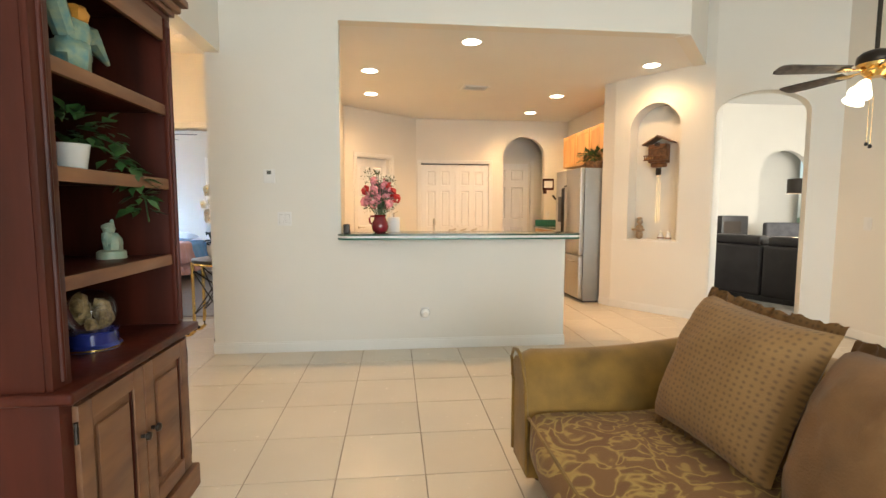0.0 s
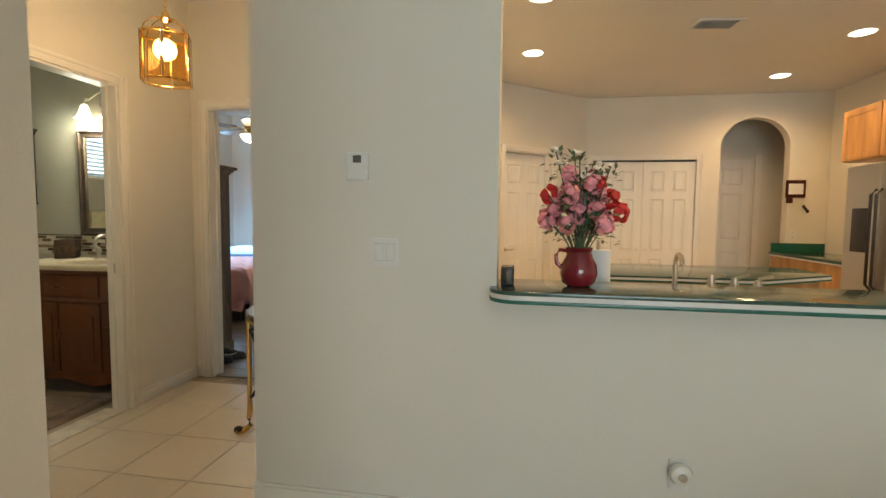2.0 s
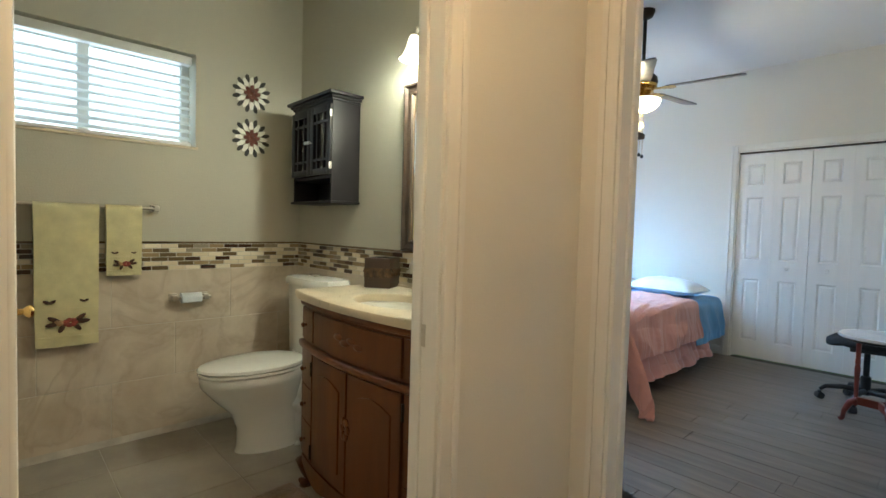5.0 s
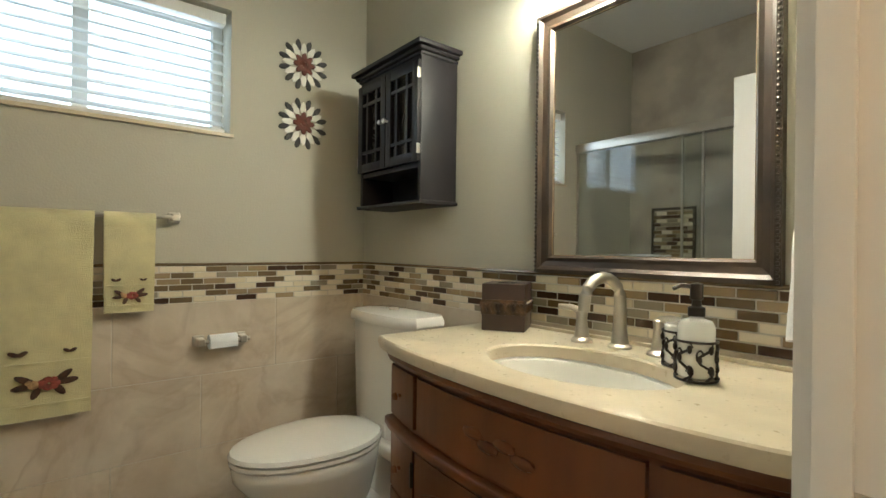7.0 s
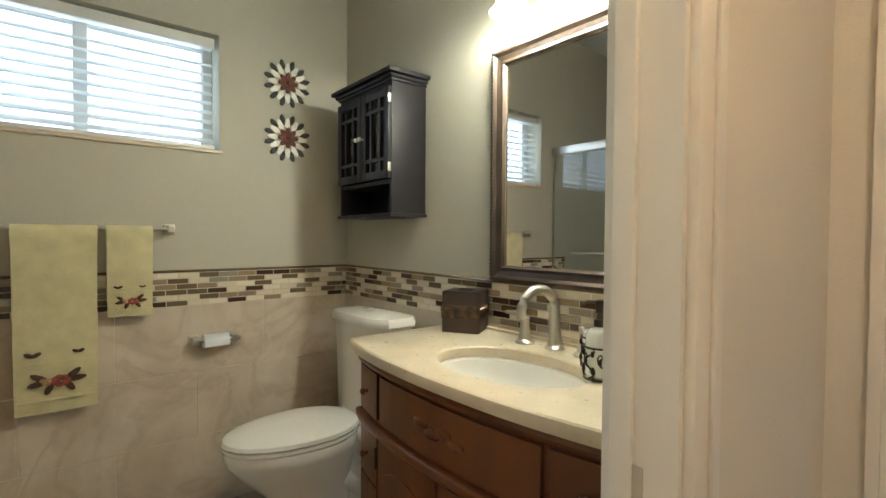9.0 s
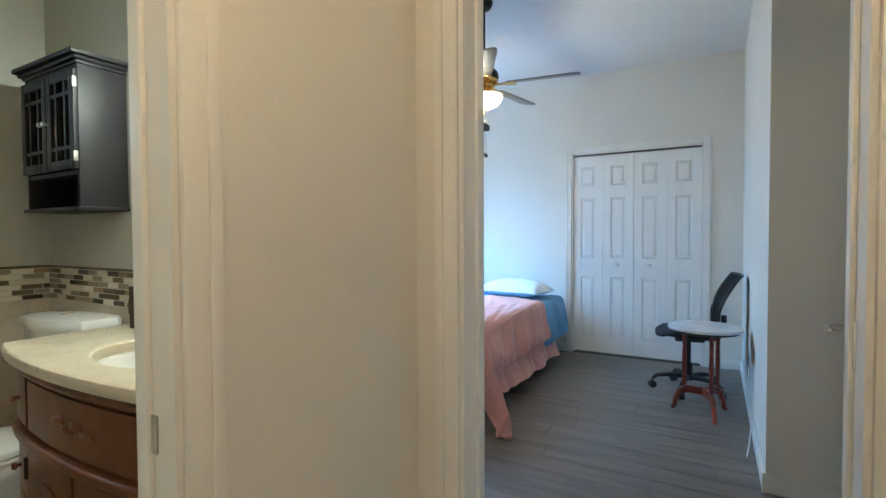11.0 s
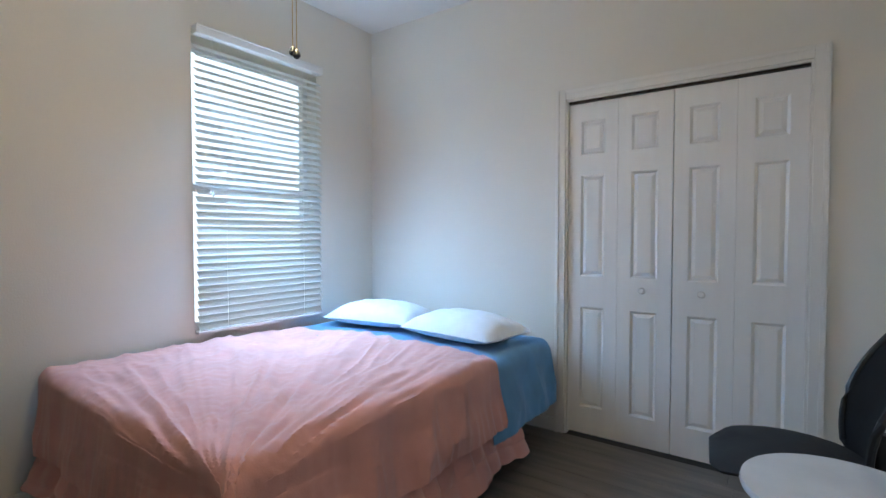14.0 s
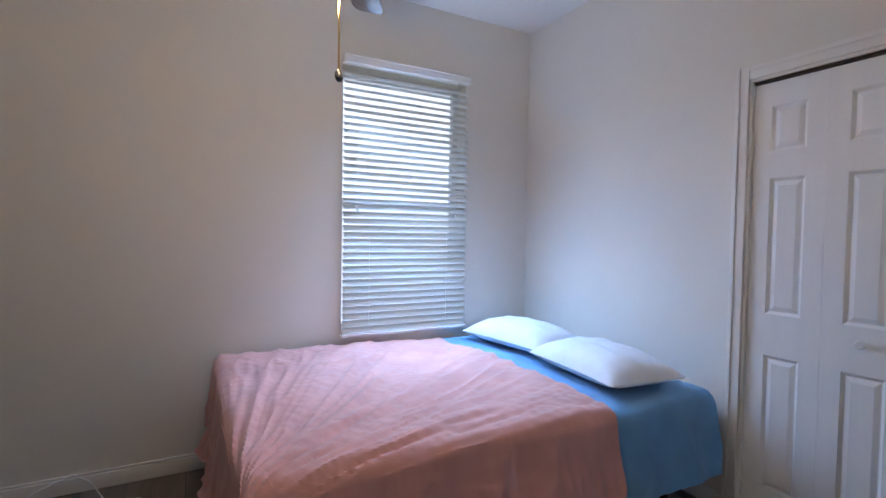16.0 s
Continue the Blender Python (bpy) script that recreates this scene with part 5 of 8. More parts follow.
def draped(name, y0, y1, zt, front, back, label, thick=0.011, band=None, folded=False):
    """A towel hung over the bar, with an embroidered flower near its hem."""
    t = thing(name, (-4.492, (y0 + y1) / 2, zt), 0, label, "towel")
    hw = (y1 - y0) / 2
    path = []
    n = 14
    for k in range(n + 1):
        path.append((0.021 + 0.004 * k / n, -front + (front - 0.012) * k / n))
    for k in range(1, 8):
        a = math.pi * k / 8
        path.append((0.021 * math.cos(a), -0.012 + 0.022 * math.sin(a)))
    for k in range(n + 1):
        path.append((-0.021, -0.012 - (back - 0.012) * k / n))
    bm = bmesh.new()
    cols = 14
    grid = []
    for j in range(cols + 1):
        y = -hw + 2 * hw * j / cols
        row = []
        for i, (x, z) in enumerate(path):
            hang = max(0, -z) / front
            dx = 0.004 * noise.noise((y * 9, z * 5, zt)) * (0.3 + hang)
            yy = y * (1 - 0.03 * hang) + 0.003 * noise.noise((z * 8, y * 3, 3.1))
            row.append(bm.verts.new((x + (dx if i <= n else 0), yy, z + (0.006 * noise.noise((y * 5, 7.7, 1)) * hang))))
        grid.append(row)
    for a, b in zip(grid, grid[1:]):
        for i in range(len(path) - 1):
            bm.faces.new((a[i], b[i], b[i + 1], a[i + 1]))
    bmesh.ops.recalc_face_normals(bm, faces=bm.faces)
    bmesh.ops.solidify(bm, geom=bm.faces[:], thickness=thick)
    part("cloth", bm, M["towel"], t)
    xf = 0.0335
    bz = -front + 0.27 * front
    for wz in (bz, -front + 0.07 * front):
        part("dobby_band", box(xf - 0.002, -hw * 0.97, wz, xf + 0.0015, hw * 0.97, wz + 0.004, 0.001), M["towel"], t)
    s = hw / 0.100
    red, brown, pale = mat("rose_thread", (0.32, 0.07, 0.05), 0.8, var=0.3, scale=60), mat("brown_thread", (0.07, 0.03, 0.012), 0.8, var=0.3, scale=60), mat("peach_thread", (0.5, 0.3, 0.14), 0.8, var=0.3, scale=60)
    cz = -front + 0.170 * front
    rosettes = []
    for q in range(7):
        a = q * 0.9
        rosettes.append(ball(0.011 * s, (xf, 0.014 * s * math.cos(a) + 0.008 * s, cz + 0.010 * s * math.sin(a)), (0.22, 1, 0.8), 8, 5))
    part("embroidered_flower", merged(*rosettes), red, t, "embroidered red flower")
    part("embroidered_bud", merged(ball(0.013 * s, (xf, -0.024 * s, cz), (0.2, 1, 0.9), 8, 5), ball(0.008 * s, (xf, -0.034 * s, cz + 0.008), (0.2, 1, 0.9), 8, 5)), pale, t)
    lv = []
    for ang, ln in ((0.7, 0.055), (2.6, 0.055), (-0.9, 0.04), (-2.0, 0.04), (0.1, 0.05), (3.3, 0.05)):
        b = ball(1.0, (0, 0, 0), (0.002, ln * 0.5 * s, 0.009 * s), 8, 5)
        bmesh.ops.transform(b, matrix=pose(xf - 0.001, 0.045 * s * math.cos(ang), cz + 0.022 * s * math.sin(ang)) @ pose(0, 0, 0, math.degrees(ang)), verts=b.verts)
        lv.append(b)
    part("embroidered_leaves", merged(*lv), brown, t)
    for y, sc in ((-0.055 * s, 1.0), (0.05 * s, 0.75)):
        bf = [ball(0.0035 * s * sc, (xf - 0.001, y, bz + 0.027 * s), (0.4, 1.2, 1.0), 6, 5)]
        for q in (-1, 1):
            b = ball(1.0, (0, 0, 0), (0.002, 0.012 * s * sc, 0.006 * s * sc), 8, 5)
            bmesh.ops.transform(b, matrix=pose(xf - 0.001, y + q * 0.009 * s * sc, bz + 0.028 * s) @ pose(0, 0, 0, q * 28), verts=b.verts)
            bf.append(b)
        part("embroidered_butterfly", merged(*bf), brown, t)


draped("bath_towel", 3.778, 4.030, 1.257, 0.685, 0.55, "yellow-green bath towel with an embroidered flower hung on the bar")
draped("hand_towel", 4.058, 4.215, 1.258, 0.352, 0.30, "yellow-green hand towel with an embroidered flower hung on the bar")


def paper_holder():
    t = thing("toilet_paper_holder", (-4.533, 0, 0.766), 0, "nickel toilet paper holder with a nearly used roll", "paper holder")
    for y in (4.375, 4.535):
        part("bracket", rail_bracket(y, 0.0, 0.065), M["chrome"], t)
    part("spindle", tube([(0.055, 4.375, 0), (0.055, 4.56, 0)], 0.008, 10), M["chrome"], t)
    part("roll", lathe([(0.011, -0.052), (0.029, -0.052), (0.029, 0.052), (0.011, 0.052)], 24, pose(0.055, 4.455, 0, 90)), M["linen"], t, "thin white paper roll")
    part("loose_sheet", box(0.083, 4.404, -0.022, 0.0842, 4.506, 0.0), M["linen"], t, smooth=False)


paper_holder()


def towel_ring():
    t = thing("towel_ring", (-2.5635, 4.95, 1.50), -90, "brushed nickel towel ring beside the mirror", "towel ring")
    part("bracket", merged(box(-0.022, -0.010, -0.022, 0.022, 0.001, 0.022, 0.005, 3), box(-0.012, -0.055, -0.012, 0.012, -0.010, 0.012, 0.005, 3)), M["chrome"], t)
    part("ring", tube([(0.088 * math.sin(a), -0.052 - 0.015 * (1 - math.cos(a)), -0.088 + 0.088 * math.cos(a)) for a in [k * math.pi / 14 for k in range(28)]], 0.005, 8, closed=True), M["chrome"], t)
    h = thing("white_hand_towel", (-2.645, 4.95, 1.334), -90, "white terry hand towel hung through the ring", "towel")
    n, rows = 24, 20
    for side, drop in ((-1, 0.325), (1, 0.335)):
        bm = bmesh.new()
        g = []
        for j in range(rows + 1):
            f = j / rows
            swell = min(1, f * 6) ** 0.5
            cx = side * (0.010 + 0.038 * f)
            wx = 0.010 + 0.022 * swell + 0.016 * f
            wy = 0.008 + 0.022 * swell + 0.012 * f
            ring = []
            for k in range(n):
                a = 2 * math.pi * k / n
                fold = 1 + 0.14 * math.sin(3 * a + f * 1.5 + side) * min(1, f * 3)
                fold += 0.10 * noise.noise((math.cos(a) * 2, f * 4, side + math.sin(a) * 2))
                ring.append(bm.verts.new((cx + wx * math.cos(a) * fold, wy * math.sin(a) * fold, -drop * f + 0.010 * swell * math.sin(a + side) * f)))
            g.append(ring)
        for a, b in zip(g, g[1:]):
            for k in range(n):
                bm.faces.new((a[k], b[k], b[(k + 1) % n], a[(k + 1) % n]))
        bm.faces.new(g[0])
        bm.faces.new(g[-1][::-1])
        bmesh.ops.recalc_face_normals(bm, faces=bm.faces)
        part("cloth_fold", bm, M["whitetowel"], h)


towel_ring()


def bath_rug():
    r = thing("bath_rug", (-3.12, 4.36, 0.0), 2, "plush brown bath rug in front of the vanity", "rug")
    bm = bmesh.new()
    nx, ny = 64, 44
    g = []
    for i in range(nx + 1):
        row = []
        for j in range(ny + 1):
            x, y = -0.46 + 0.92 * i / nx, -0.30 + 0.60 * j / ny
            e = min(0.46 - abs(x), 0.30 - abs(y))
            z = 0.020 * min(1, e / 0.02) + 0.0035 * noise.noise((x * 22, y * 22, 1)) + 0.003 * noise.noise((x * 60, y * 60, 2))
            if abs(e - 0.10) < 0.012:
                z -= 0.009
            row.append(bm.verts.new((x, y, max(0.001, z))))
        g.append(row)
    for a, b in zip(g, g[1:]):
        for j in range(ny):
            bm.faces.new((a[j], b[j], b[j + 1], a[j + 1]))
    part("rug_body", bm, M["rug"], r)


bath_rug()


def shower():
    s = thing("shower_enclosure", (-3.72, 3.34, 0), 0, "tub with framed sliding glass shower doors", "shower")
    part("tub_front", box(-0.82, -0.02, 0, 0.82, 0.04, 0.48, 0.015, 3), M["ceramic"], s)
    part("tub_rim", box(-0.82, -0.10, 0.46, 0.82, 0.05, 0.50, 0.012, 3), M["ceramic"], s)
    part("top_rail", box(-0.82, -0.035, 1.86, 0.82, 0.03, 1.92, 0.004), M["chrome"], s, "brushed metal header rail")
    part("bottom_rail", box(-0.82, -0.03, 0.50, 0.82, 0.025, 0.525, 0.003), M["chrome"], s)
    for x0, x1, y in ((-0.80, 0.06, 0.012), (-0.06, 0.80, -0.016)):
        g = part("sliding_pane", box(x0, y, 0.53, x1, y + 0.005, 1.86), M["showerglass"], s, "clear sliding glass pane", False)
        g.visible_shadow = False
        part("pane_frame", merged(box(x0 - 0.012, y - 0.005, 0.53, x0, y + 0.01, 1.86), box(x1, y - 0.005, 0.53, x1 + 0.012, y + 0.01, 1.86)), M["chrome"], s, smooth=False)
    part("towel_rail", merged(tube([(-0.62, 0.06, 1.12), (-0.10, 0.06, 1.12)], 0.008, 8), tube([(-0.60, 0.015, 1.12), (-0.60, 0.06, 1.12)], 0.007, 8), tube([(-0.12, 0.015, 1.12), (-0.12, 0.06, 1.12)], 0.007, 8)), M["chrome"], s)
    nm = thing("shower_niche_mosaic", (-3.42, 2.362, 0), 0, "recessed shower niche lined with mosaic", "shower niche", kind="structure")
    nm.matrix_world = pose(-4.03, 2.602, 0, 0, 0, 180) @ pose(0, -0.016, 0)
    part("frame", merged(box(-0.02, 0, 1.03, 0.0, 0.014, 1.49), box(0.30, 0, 1.03, 0.32, 0.014, 1.49), box(0, 0, 1.03, 0.30, 0.014, 1.05), box(0, 0, 1.47, 0.30, 0.014, 1.49)), M["bronze"], nm, smooth=False)
    mosaic(nm, 0.0, 0.30, 1.05, MOS, 14, 0.0295)


shower()

# ---- bedroom ----


def bed():
    b = thing("bed_frame", (-3.88, 7.9, 0), 0, "low dark metal bed frame under the mattress", "bed")
    part("side_rail", box(-0.70, -0.96, 0.14, -0.66, 0.98, 0.19, 0.004), M["bronze"], b)
    part("side_rail", box(0.66, -0.96, 0.14, 0.70, 0.98, 0.19, 0.004), M["bronze"], b)
    for y in (-0.9, 0.0, 0.9):
        part("cross_bar", box(-0.66, y - 0.02, 0.145, 0.66, y + 0.02, 0.185, 0.003), M["bronze"], b)
        for x in (-0.62, 0.62):
            part("leg", tube([(x, y, 0.0), (x, y, 0.15)], 0.02, 10), M["bronze"], b)
    part("headboard_bracket", box(0.68, 0.93, 0.18, 0.71, 1.02, 0.42, 0.003), M["bronze"], b)
    m = thing("mattress", (-3.88, 7.9, 0.19), 0, "thick white mattress on the bed frame", "mattress")
    part("cover", box(-0.70, -0.99, 0, 0.69, 1.0, 0.375, 0.05, 4), M["linen"], m)


bed()


def thicken(bm, t):
    """Gives an open cloth sheet a thickness along its own normals."""
    bm.normal_update()
    verts, faces = bm.verts[:], bm.faces[:]
    rim = [e for e in bm.edges if len(e.link_faces) == 1]
    ends = [(e.verts[0], e.verts[1]) for e in rim]
    twin = {v: bm.verts.new(v.co - v.normal * t) for v in verts}
    for f in faces:
        bm.faces.new([twin[v] for v in reversed(f.verts)])
    for a, b in ends:
        bm.faces.new((a, b, twin[b], twin[a]))
    bmesh.ops.recalc_face_normals(bm, faces=bm.faces)


def drape(name, label, x0, x1, y0, y1, edge_x, edge_y, drop_x, drop_y, top, mt, amp, seed, category, tail=0.0, nx=110, ny=130, thick=0.014):
    """Cloth lying on the bed between x0..x1 and y0..y1, hanging past edge_x (towards +x) and past edge_y (towards -y)."""
    t = thing(name, label=label, category=category)
    bm = bmesh.new()
    g = []
    X1 = edge_x + drop_x
    Y0 = (edge_y - drop_y) if drop_y else y0
    for i in range(nx + 1):
        row = []
        for j in range(ny + 1):
            a = x0 + (X1 - x0) * i / nx
            b = Y0 + (y1 - Y0) * j / ny
            ox, oy = max(0.0, a - edge_x), max(0.0, edge_y - b)
            drop = max(ox, oy) if not (ox and oy) else math.hypot(ox, oy)
            r = 0.055
            def bend(o):
                if o <= 0:
                    return 0.0, 0.0
                q = min(o / r, math.pi / 2)
                return r * math.sin(q), r * (1 - math.cos(q)) + max(0.0, o - r * math.pi / 2)
            hx, dx = bend(ox)
            hy, dy = bend(oy)
            down = max(dx, dy) + 0.35 * min(dx, dy)
            px, py = min(a, edge_x) + hx, max(b, edge_y) - hy
            hang = min(1.0, down / 0.25)
            w = 0.0
            if ox > 0:
                w = 0.007 * math.sin(b * 19 + 3.0 * noise.noise((b * 3, seed, 0))) + 0.050 * (0.4 - abs(noise.noise((b * 4.5 + down, down * 2.5, seed)))) + 0.016 * (0.4 - abs(noise.noise((b * 21, down * 4, seed + 6))))
                px += hang * (0.03 + w + 0.03 * down)
            if oy > 0:
                w = 0.007 * math.sin(a * 18 + 3.2 * noise.noise((a * 3, seed, 4))) + 0.050 * (0.4 - abs(noise.noise((a * 4.5 + down, down * 2.5, seed + 3)))) + 0.016 * (0.4 - abs(noise.noise((a * 21, down * 4, seed + 7))))
                py -= hang * (0.008 + w + 0.03 * down)
            if ox > 0 and oy > 0:
                c = min(1.0, min(ox, oy) / 0.22)
                fold = 0.03 * math.sin(math.atan2(ox, oy) * 9)
                px += (0.20 + fold) * c
                py -= (0.17 - fold) * c
                down += tail * c
            flat = 1 - hang
            ca, cb = (a - edge_x - 0.12, b - edge_y + 0.12) if drop_y else (a - edge_x - 0.4, b - 7.9)
            th, rr = math.atan2(cb, -ca), math.hypot(ca, cb)
            near = min(1.0, rr / 0.45)
            wr = amp * (0.22 * noise.noise((a * 3.2, b * 2.6, seed)) + 0.62 * (0.45 - abs(noise.noise((th * 5 + seed, rr * 1.1, seed)))) + 0.50 * near * (0.4 - abs(noise.noise((th * 13, rr * 1.7 + 0.6 * noise.noise((a * 3, b * 3, 1)), seed + 4)))) + 0.22 * near * near * (0.4 - abs(noise.noise((th * 27, rr * 3.0, seed + 8)))) + 0.05 * noise.noise((a * 30, b * 27, seed + 2)))
            z = top + wr * (0.4 + 0.6 * flat) - down
            row.append(bm.verts.new((px, py, max(0.012 + 0.008 * abs(noise.noise((a * 9, b * 9, 1))), z))))
        g.append(row)
    for a, b in zip(g, g[1:]):
        for j in range(ny):
            bm.faces.new((a[j], b[j], b[j + 1], a[j + 1]))
    bmesh.ops.recalc_face_normals(bm, faces=bm.faces)
    thicken(bm, thick)
    part("cloth", bm, mt, t)
    return t


drape("blue_flat_sheet", "wrinkled blue bed sheet folded under the pillows", -4.63, 0, 8.18, 8.93, -3.165, -9, 0.40, 0, 0.588, M["sheet"], 0.012, 5.0, "bed sheet", nx=70, ny=40, thick=0.004)
comforter = drape("salmon_comforter", "rumpled salmon pink comforter hanging over the bed's side and foot", -4.63, 0, 0, 8.27, -3.15, 6.93, 0.36, 0.36, 0.606, M["blanket"], 0.060, 1.5, "comforter", tail=0.20, nx=190, ny=220, thick=0.016)


def quilted_edge(name, a, b, out, z0, z1, seed):
    """The quilted lower layer hanging from a to b below the top cloth, puffed between its stitched rows."""
    ax, ay = a
    bx, by = b
    length = math.hypot(bx - ax, by - ay)
    bm = bmesh.new()
    nu, nv = int(length / 0.012), 30
    g = []
    for i in range(nu + 1):
        u = length * i / nu
        row = []
        for j in range(nv + 1):
            f = j / nv
            z = z1 + (z0 - z1) * f + 0.03 * f * noise.noise((u * 2.4, seed, 0.0)) + 0.012 * f * noise.noise((u * 9, seed, 2.0))
            sag = 0.02 * noise.noise((u * 3.0, seed, 5.0))
            puff = 0.016 * abs(math.sin(math.pi * (u + 0.03 * noise.noise((z * 6, seed, 1))) / 0.12)) ** 0.6 * abs(math.sin(math.pi * (z + sag) / 0.085)) ** 0.6
            d = puff + 0.022 * math.sin(u * 13 + 2.6 * noise.noise((u * 2, seed, 3))) * f + 0.085 * f * f + 0.014 * noise.noise((u * 14, z * 9, seed))
            row.append(bm.verts.new((ax + (bx - ax) * u / length + out[0] * d, ay + (by - ay) * u / length + out[1] * d, max(0.02, z))))
        g.append(row)
    for p, q in zip(g, g[1:]):
        for j in range(nv):
            bm.faces.new((p[j], q[j], q[j + 1], p[j + 1]))
    bmesh.ops.recalc_face_normals(bm, faces=bm.faces)
    thicken(bm, 0.012)
    part(name, bm, M["blanket"], comforter, "quilted lower layer with stitched pockets")


quilted_edge("quilted_side", (-3.125, 6.92), (-3.125, 8.46), (1, 0), 0.10, 0.40, 2.0)
quilted_edge("quilted_foot", (-4.60, 6.905), (-3.13, 6.905), (0, -1), 0.15, 0.40, 7.0)


def pillow(x, y, rz, label, lean=4):
    p = thing("pillow", (x, y, 0.60), rz, label, "pillow", "pillows on the bed")
    bm = bmesh.new()
    n = 26
    top, bot = [], []
    for i in range(n + 1):
        rt, rb = [], []
        for j in range(n + 1):
            u, v = -1 + 2 * i / n, -1 + 2 * j / n
            e = max(0.0, (1 - abs(u) ** 3.0) * (1 - abs(v) ** 3.0)) ** 0.62
            cx = 0.345 * u * (1 - 0.05 * (1 - abs(v) ** 2)) * (1.0 - 0.04 * v * v)
            cy = 0.225 * v * (1 - 0.07 * (1 - abs(u) ** 2))
            wr = 0.012 * noise.noise((u * 4 + x, v * 4, 2.2)) * e + 0.012 * (0.35 - abs(noise.noise((u * 7, v * 5 + x, 5)))) * e
            rt.append(bm.verts.new((cx, cy, 0.058 + 0.105 * e + wr)))
            rb.append(rt[-1] if i in (0, n) or j in (0, n) else bm.verts.new((cx, cy, 0.055 - 0.052 * e)))
        top.append(rt)
        bot.append(rb)
    for i in range(n):
        for j in range(n):
            bm.faces.new((top[i][j], top[i + 1][j], top[i + 1][j + 1], top[i][j + 1]))
            f = (bot[i][j], bot[i][j + 1], bot[i + 1][j + 1], bot[i + 1][j])
            if len(set(f)) == 4:
                bm.faces.new(f)
    bmesh.ops.recalc_face_normals(bm, faces=bm.faces)
    part("case", bm, M["linen"], p)
    part("seam", tube([(0.34, -0.20, 0.055), (0.325, 0, 0.055), (0.34, 0.20, 0.055)], 0.003, 6), M["linen"], p)


pillow(-4.23, 8.66, 8, "plump white bed pillow against the wall")
pillow(-3.52, 8.62, -6, "white bed pillow near the side of the bed")


def ceiling_fan(at, drop, blade_r, angle, label, bulbs, mats, name="ceiling_fan"):
    """at: the middle of the hub; drop: up to the ceiling."""
    f = thing(name, at, 0, label, "ceiling fan")
    body, trim, bl = mats
    part("canopy", lathe([(0.02, drop - 0.06), (0.05, drop - 0.045), (0.065, drop - 0.01), (0.065, drop)], 24), body, f)
    part("downrod", tube([(0, 0, 0.10), (0, 0, drop - 0.04)], 0.013, 12), body, f)
    part("motor_housing", lathe([(0.03, 0.12), (0.075, 0.105), (0.10, 0.08), (0.105, 0.045), (0.10, 0.03)], 28), body, f)
    part("trim_band", lathe([(0.10, 0.03), (0.098, 0.01), (0.075, -0.005), (0.078, -0.02), (0.07, -0.03), (0.055, -0.045), (0.05, -0.05)], 28), trim, f, "polished brass motor band")
    for k in range(5):
        a = math.degrees(0) + angle + 72 * k
        m = pose(0, 0, 0, 0, 0, a)
        arm = merged(box(0.07, -0.018, -0.012, 0.15, 0.018, -0.004, 0.003), prism([(0.14, -0.022), (0.20, -0.045), (0.225, -0.03), (0.225, 0.03), (0.20, 0.045), (0.14, 0.022)], -0.014, -0.006, 0.002))
        bmesh.ops.transform(arm, matrix=m, verts=arm.verts)
        br = part("blade_bracket", arm, trim, f)
        pts = [(0.17, -0.048), (0.30, -0.056), (blade_r - 0.05, -0.066), (blade_r - 0.012, -0.055), (blade_r, -0.03), (blade_r, 0.03), (blade_r - 0.012, 0.055), (blade_r - 0.05, 0.066), (0.30, 0.056), (0.17, 0.048)]
        part("blade", prism(pts, -0.003, 0.004, 0.0015, m=m @ pose(0, 0, -0.002, 11)), bl, f)
    if bulbs == "bowl":
        part("light_fitter", lathe([(0.05, -0.05), (0.06, -0.06), (0.085, -0.07), (0.125, -0.075), (0.13, -0.08)], 28), trim, f)
        part("bowl", lathe([(0.128, -0.078), (0.132, -0.088), (0.118, -0.12), (0.09, -0.145), (0.05, -0.162), (0.018, -0.167)], 32), M["shade"], f, "lit frosted glass bowl")
        part("finial", lathe([(0.018, -0.165), (0.022, -0.172), (0.010, -0.182), (0.006, -0.195), (0.002, -0.197)], 14), trim, f)
    else:
        for k in range(3):
            a = radians(200 + 120 * k)
            c, s = math.cos(a), math.sin(a)
            part("arm", tube([(0.04 * c, 0.04 * s, -0.05), (0.09 * c, 0.09 * s, -0.07), (0.10 * c, 0.10 * s, -0.09)], 0.01, 8), trim, f)
            part("glass_shade", lathe([(0.02, 0), (0.035, -0.03), (0.05, -0.08), (0.065, -0.11), (0.06, -0.11), (0.045, -0.08), (0.03, -0.03)], 20, pose(0.10 * c, 0.10 * s, -0.09) @ Matrix.Rotation(0.7, 4, Vector((s, -c, 0))), cap=False), M["shade"], f, "lit amber glass shade")
    for x, y, z in ((0.012, 0.01, -0.485), (-0.012, 0.014, -0.47)):
        ch = part("pull_chain", tube([(x, y, -0.17), (x, y, z)], 0.0014, 5), trim, f)
        part("pull_knob", lathe([(0.003, 0.012), (0.010, 0.004), (0.012, -0.008), (0.006, -0.016)], 12, pose(x, y, z)), M["black"], ch)
    return f


M["fanblade"] = mat("grey_brown_blade", (0.10, 0.085, 0.075), 0.35, var=0.3, scale=4, stretch=(6, 6, 1), bump=0.05)
ceiling_fan((-3.17, 7.13, 2.255), 0.565, 0.65, 8, "bronze and brass five-blade ceiling fan with a lit bowl", "bowl", (M["bronze"], M["brass"], M["fanblade"]))


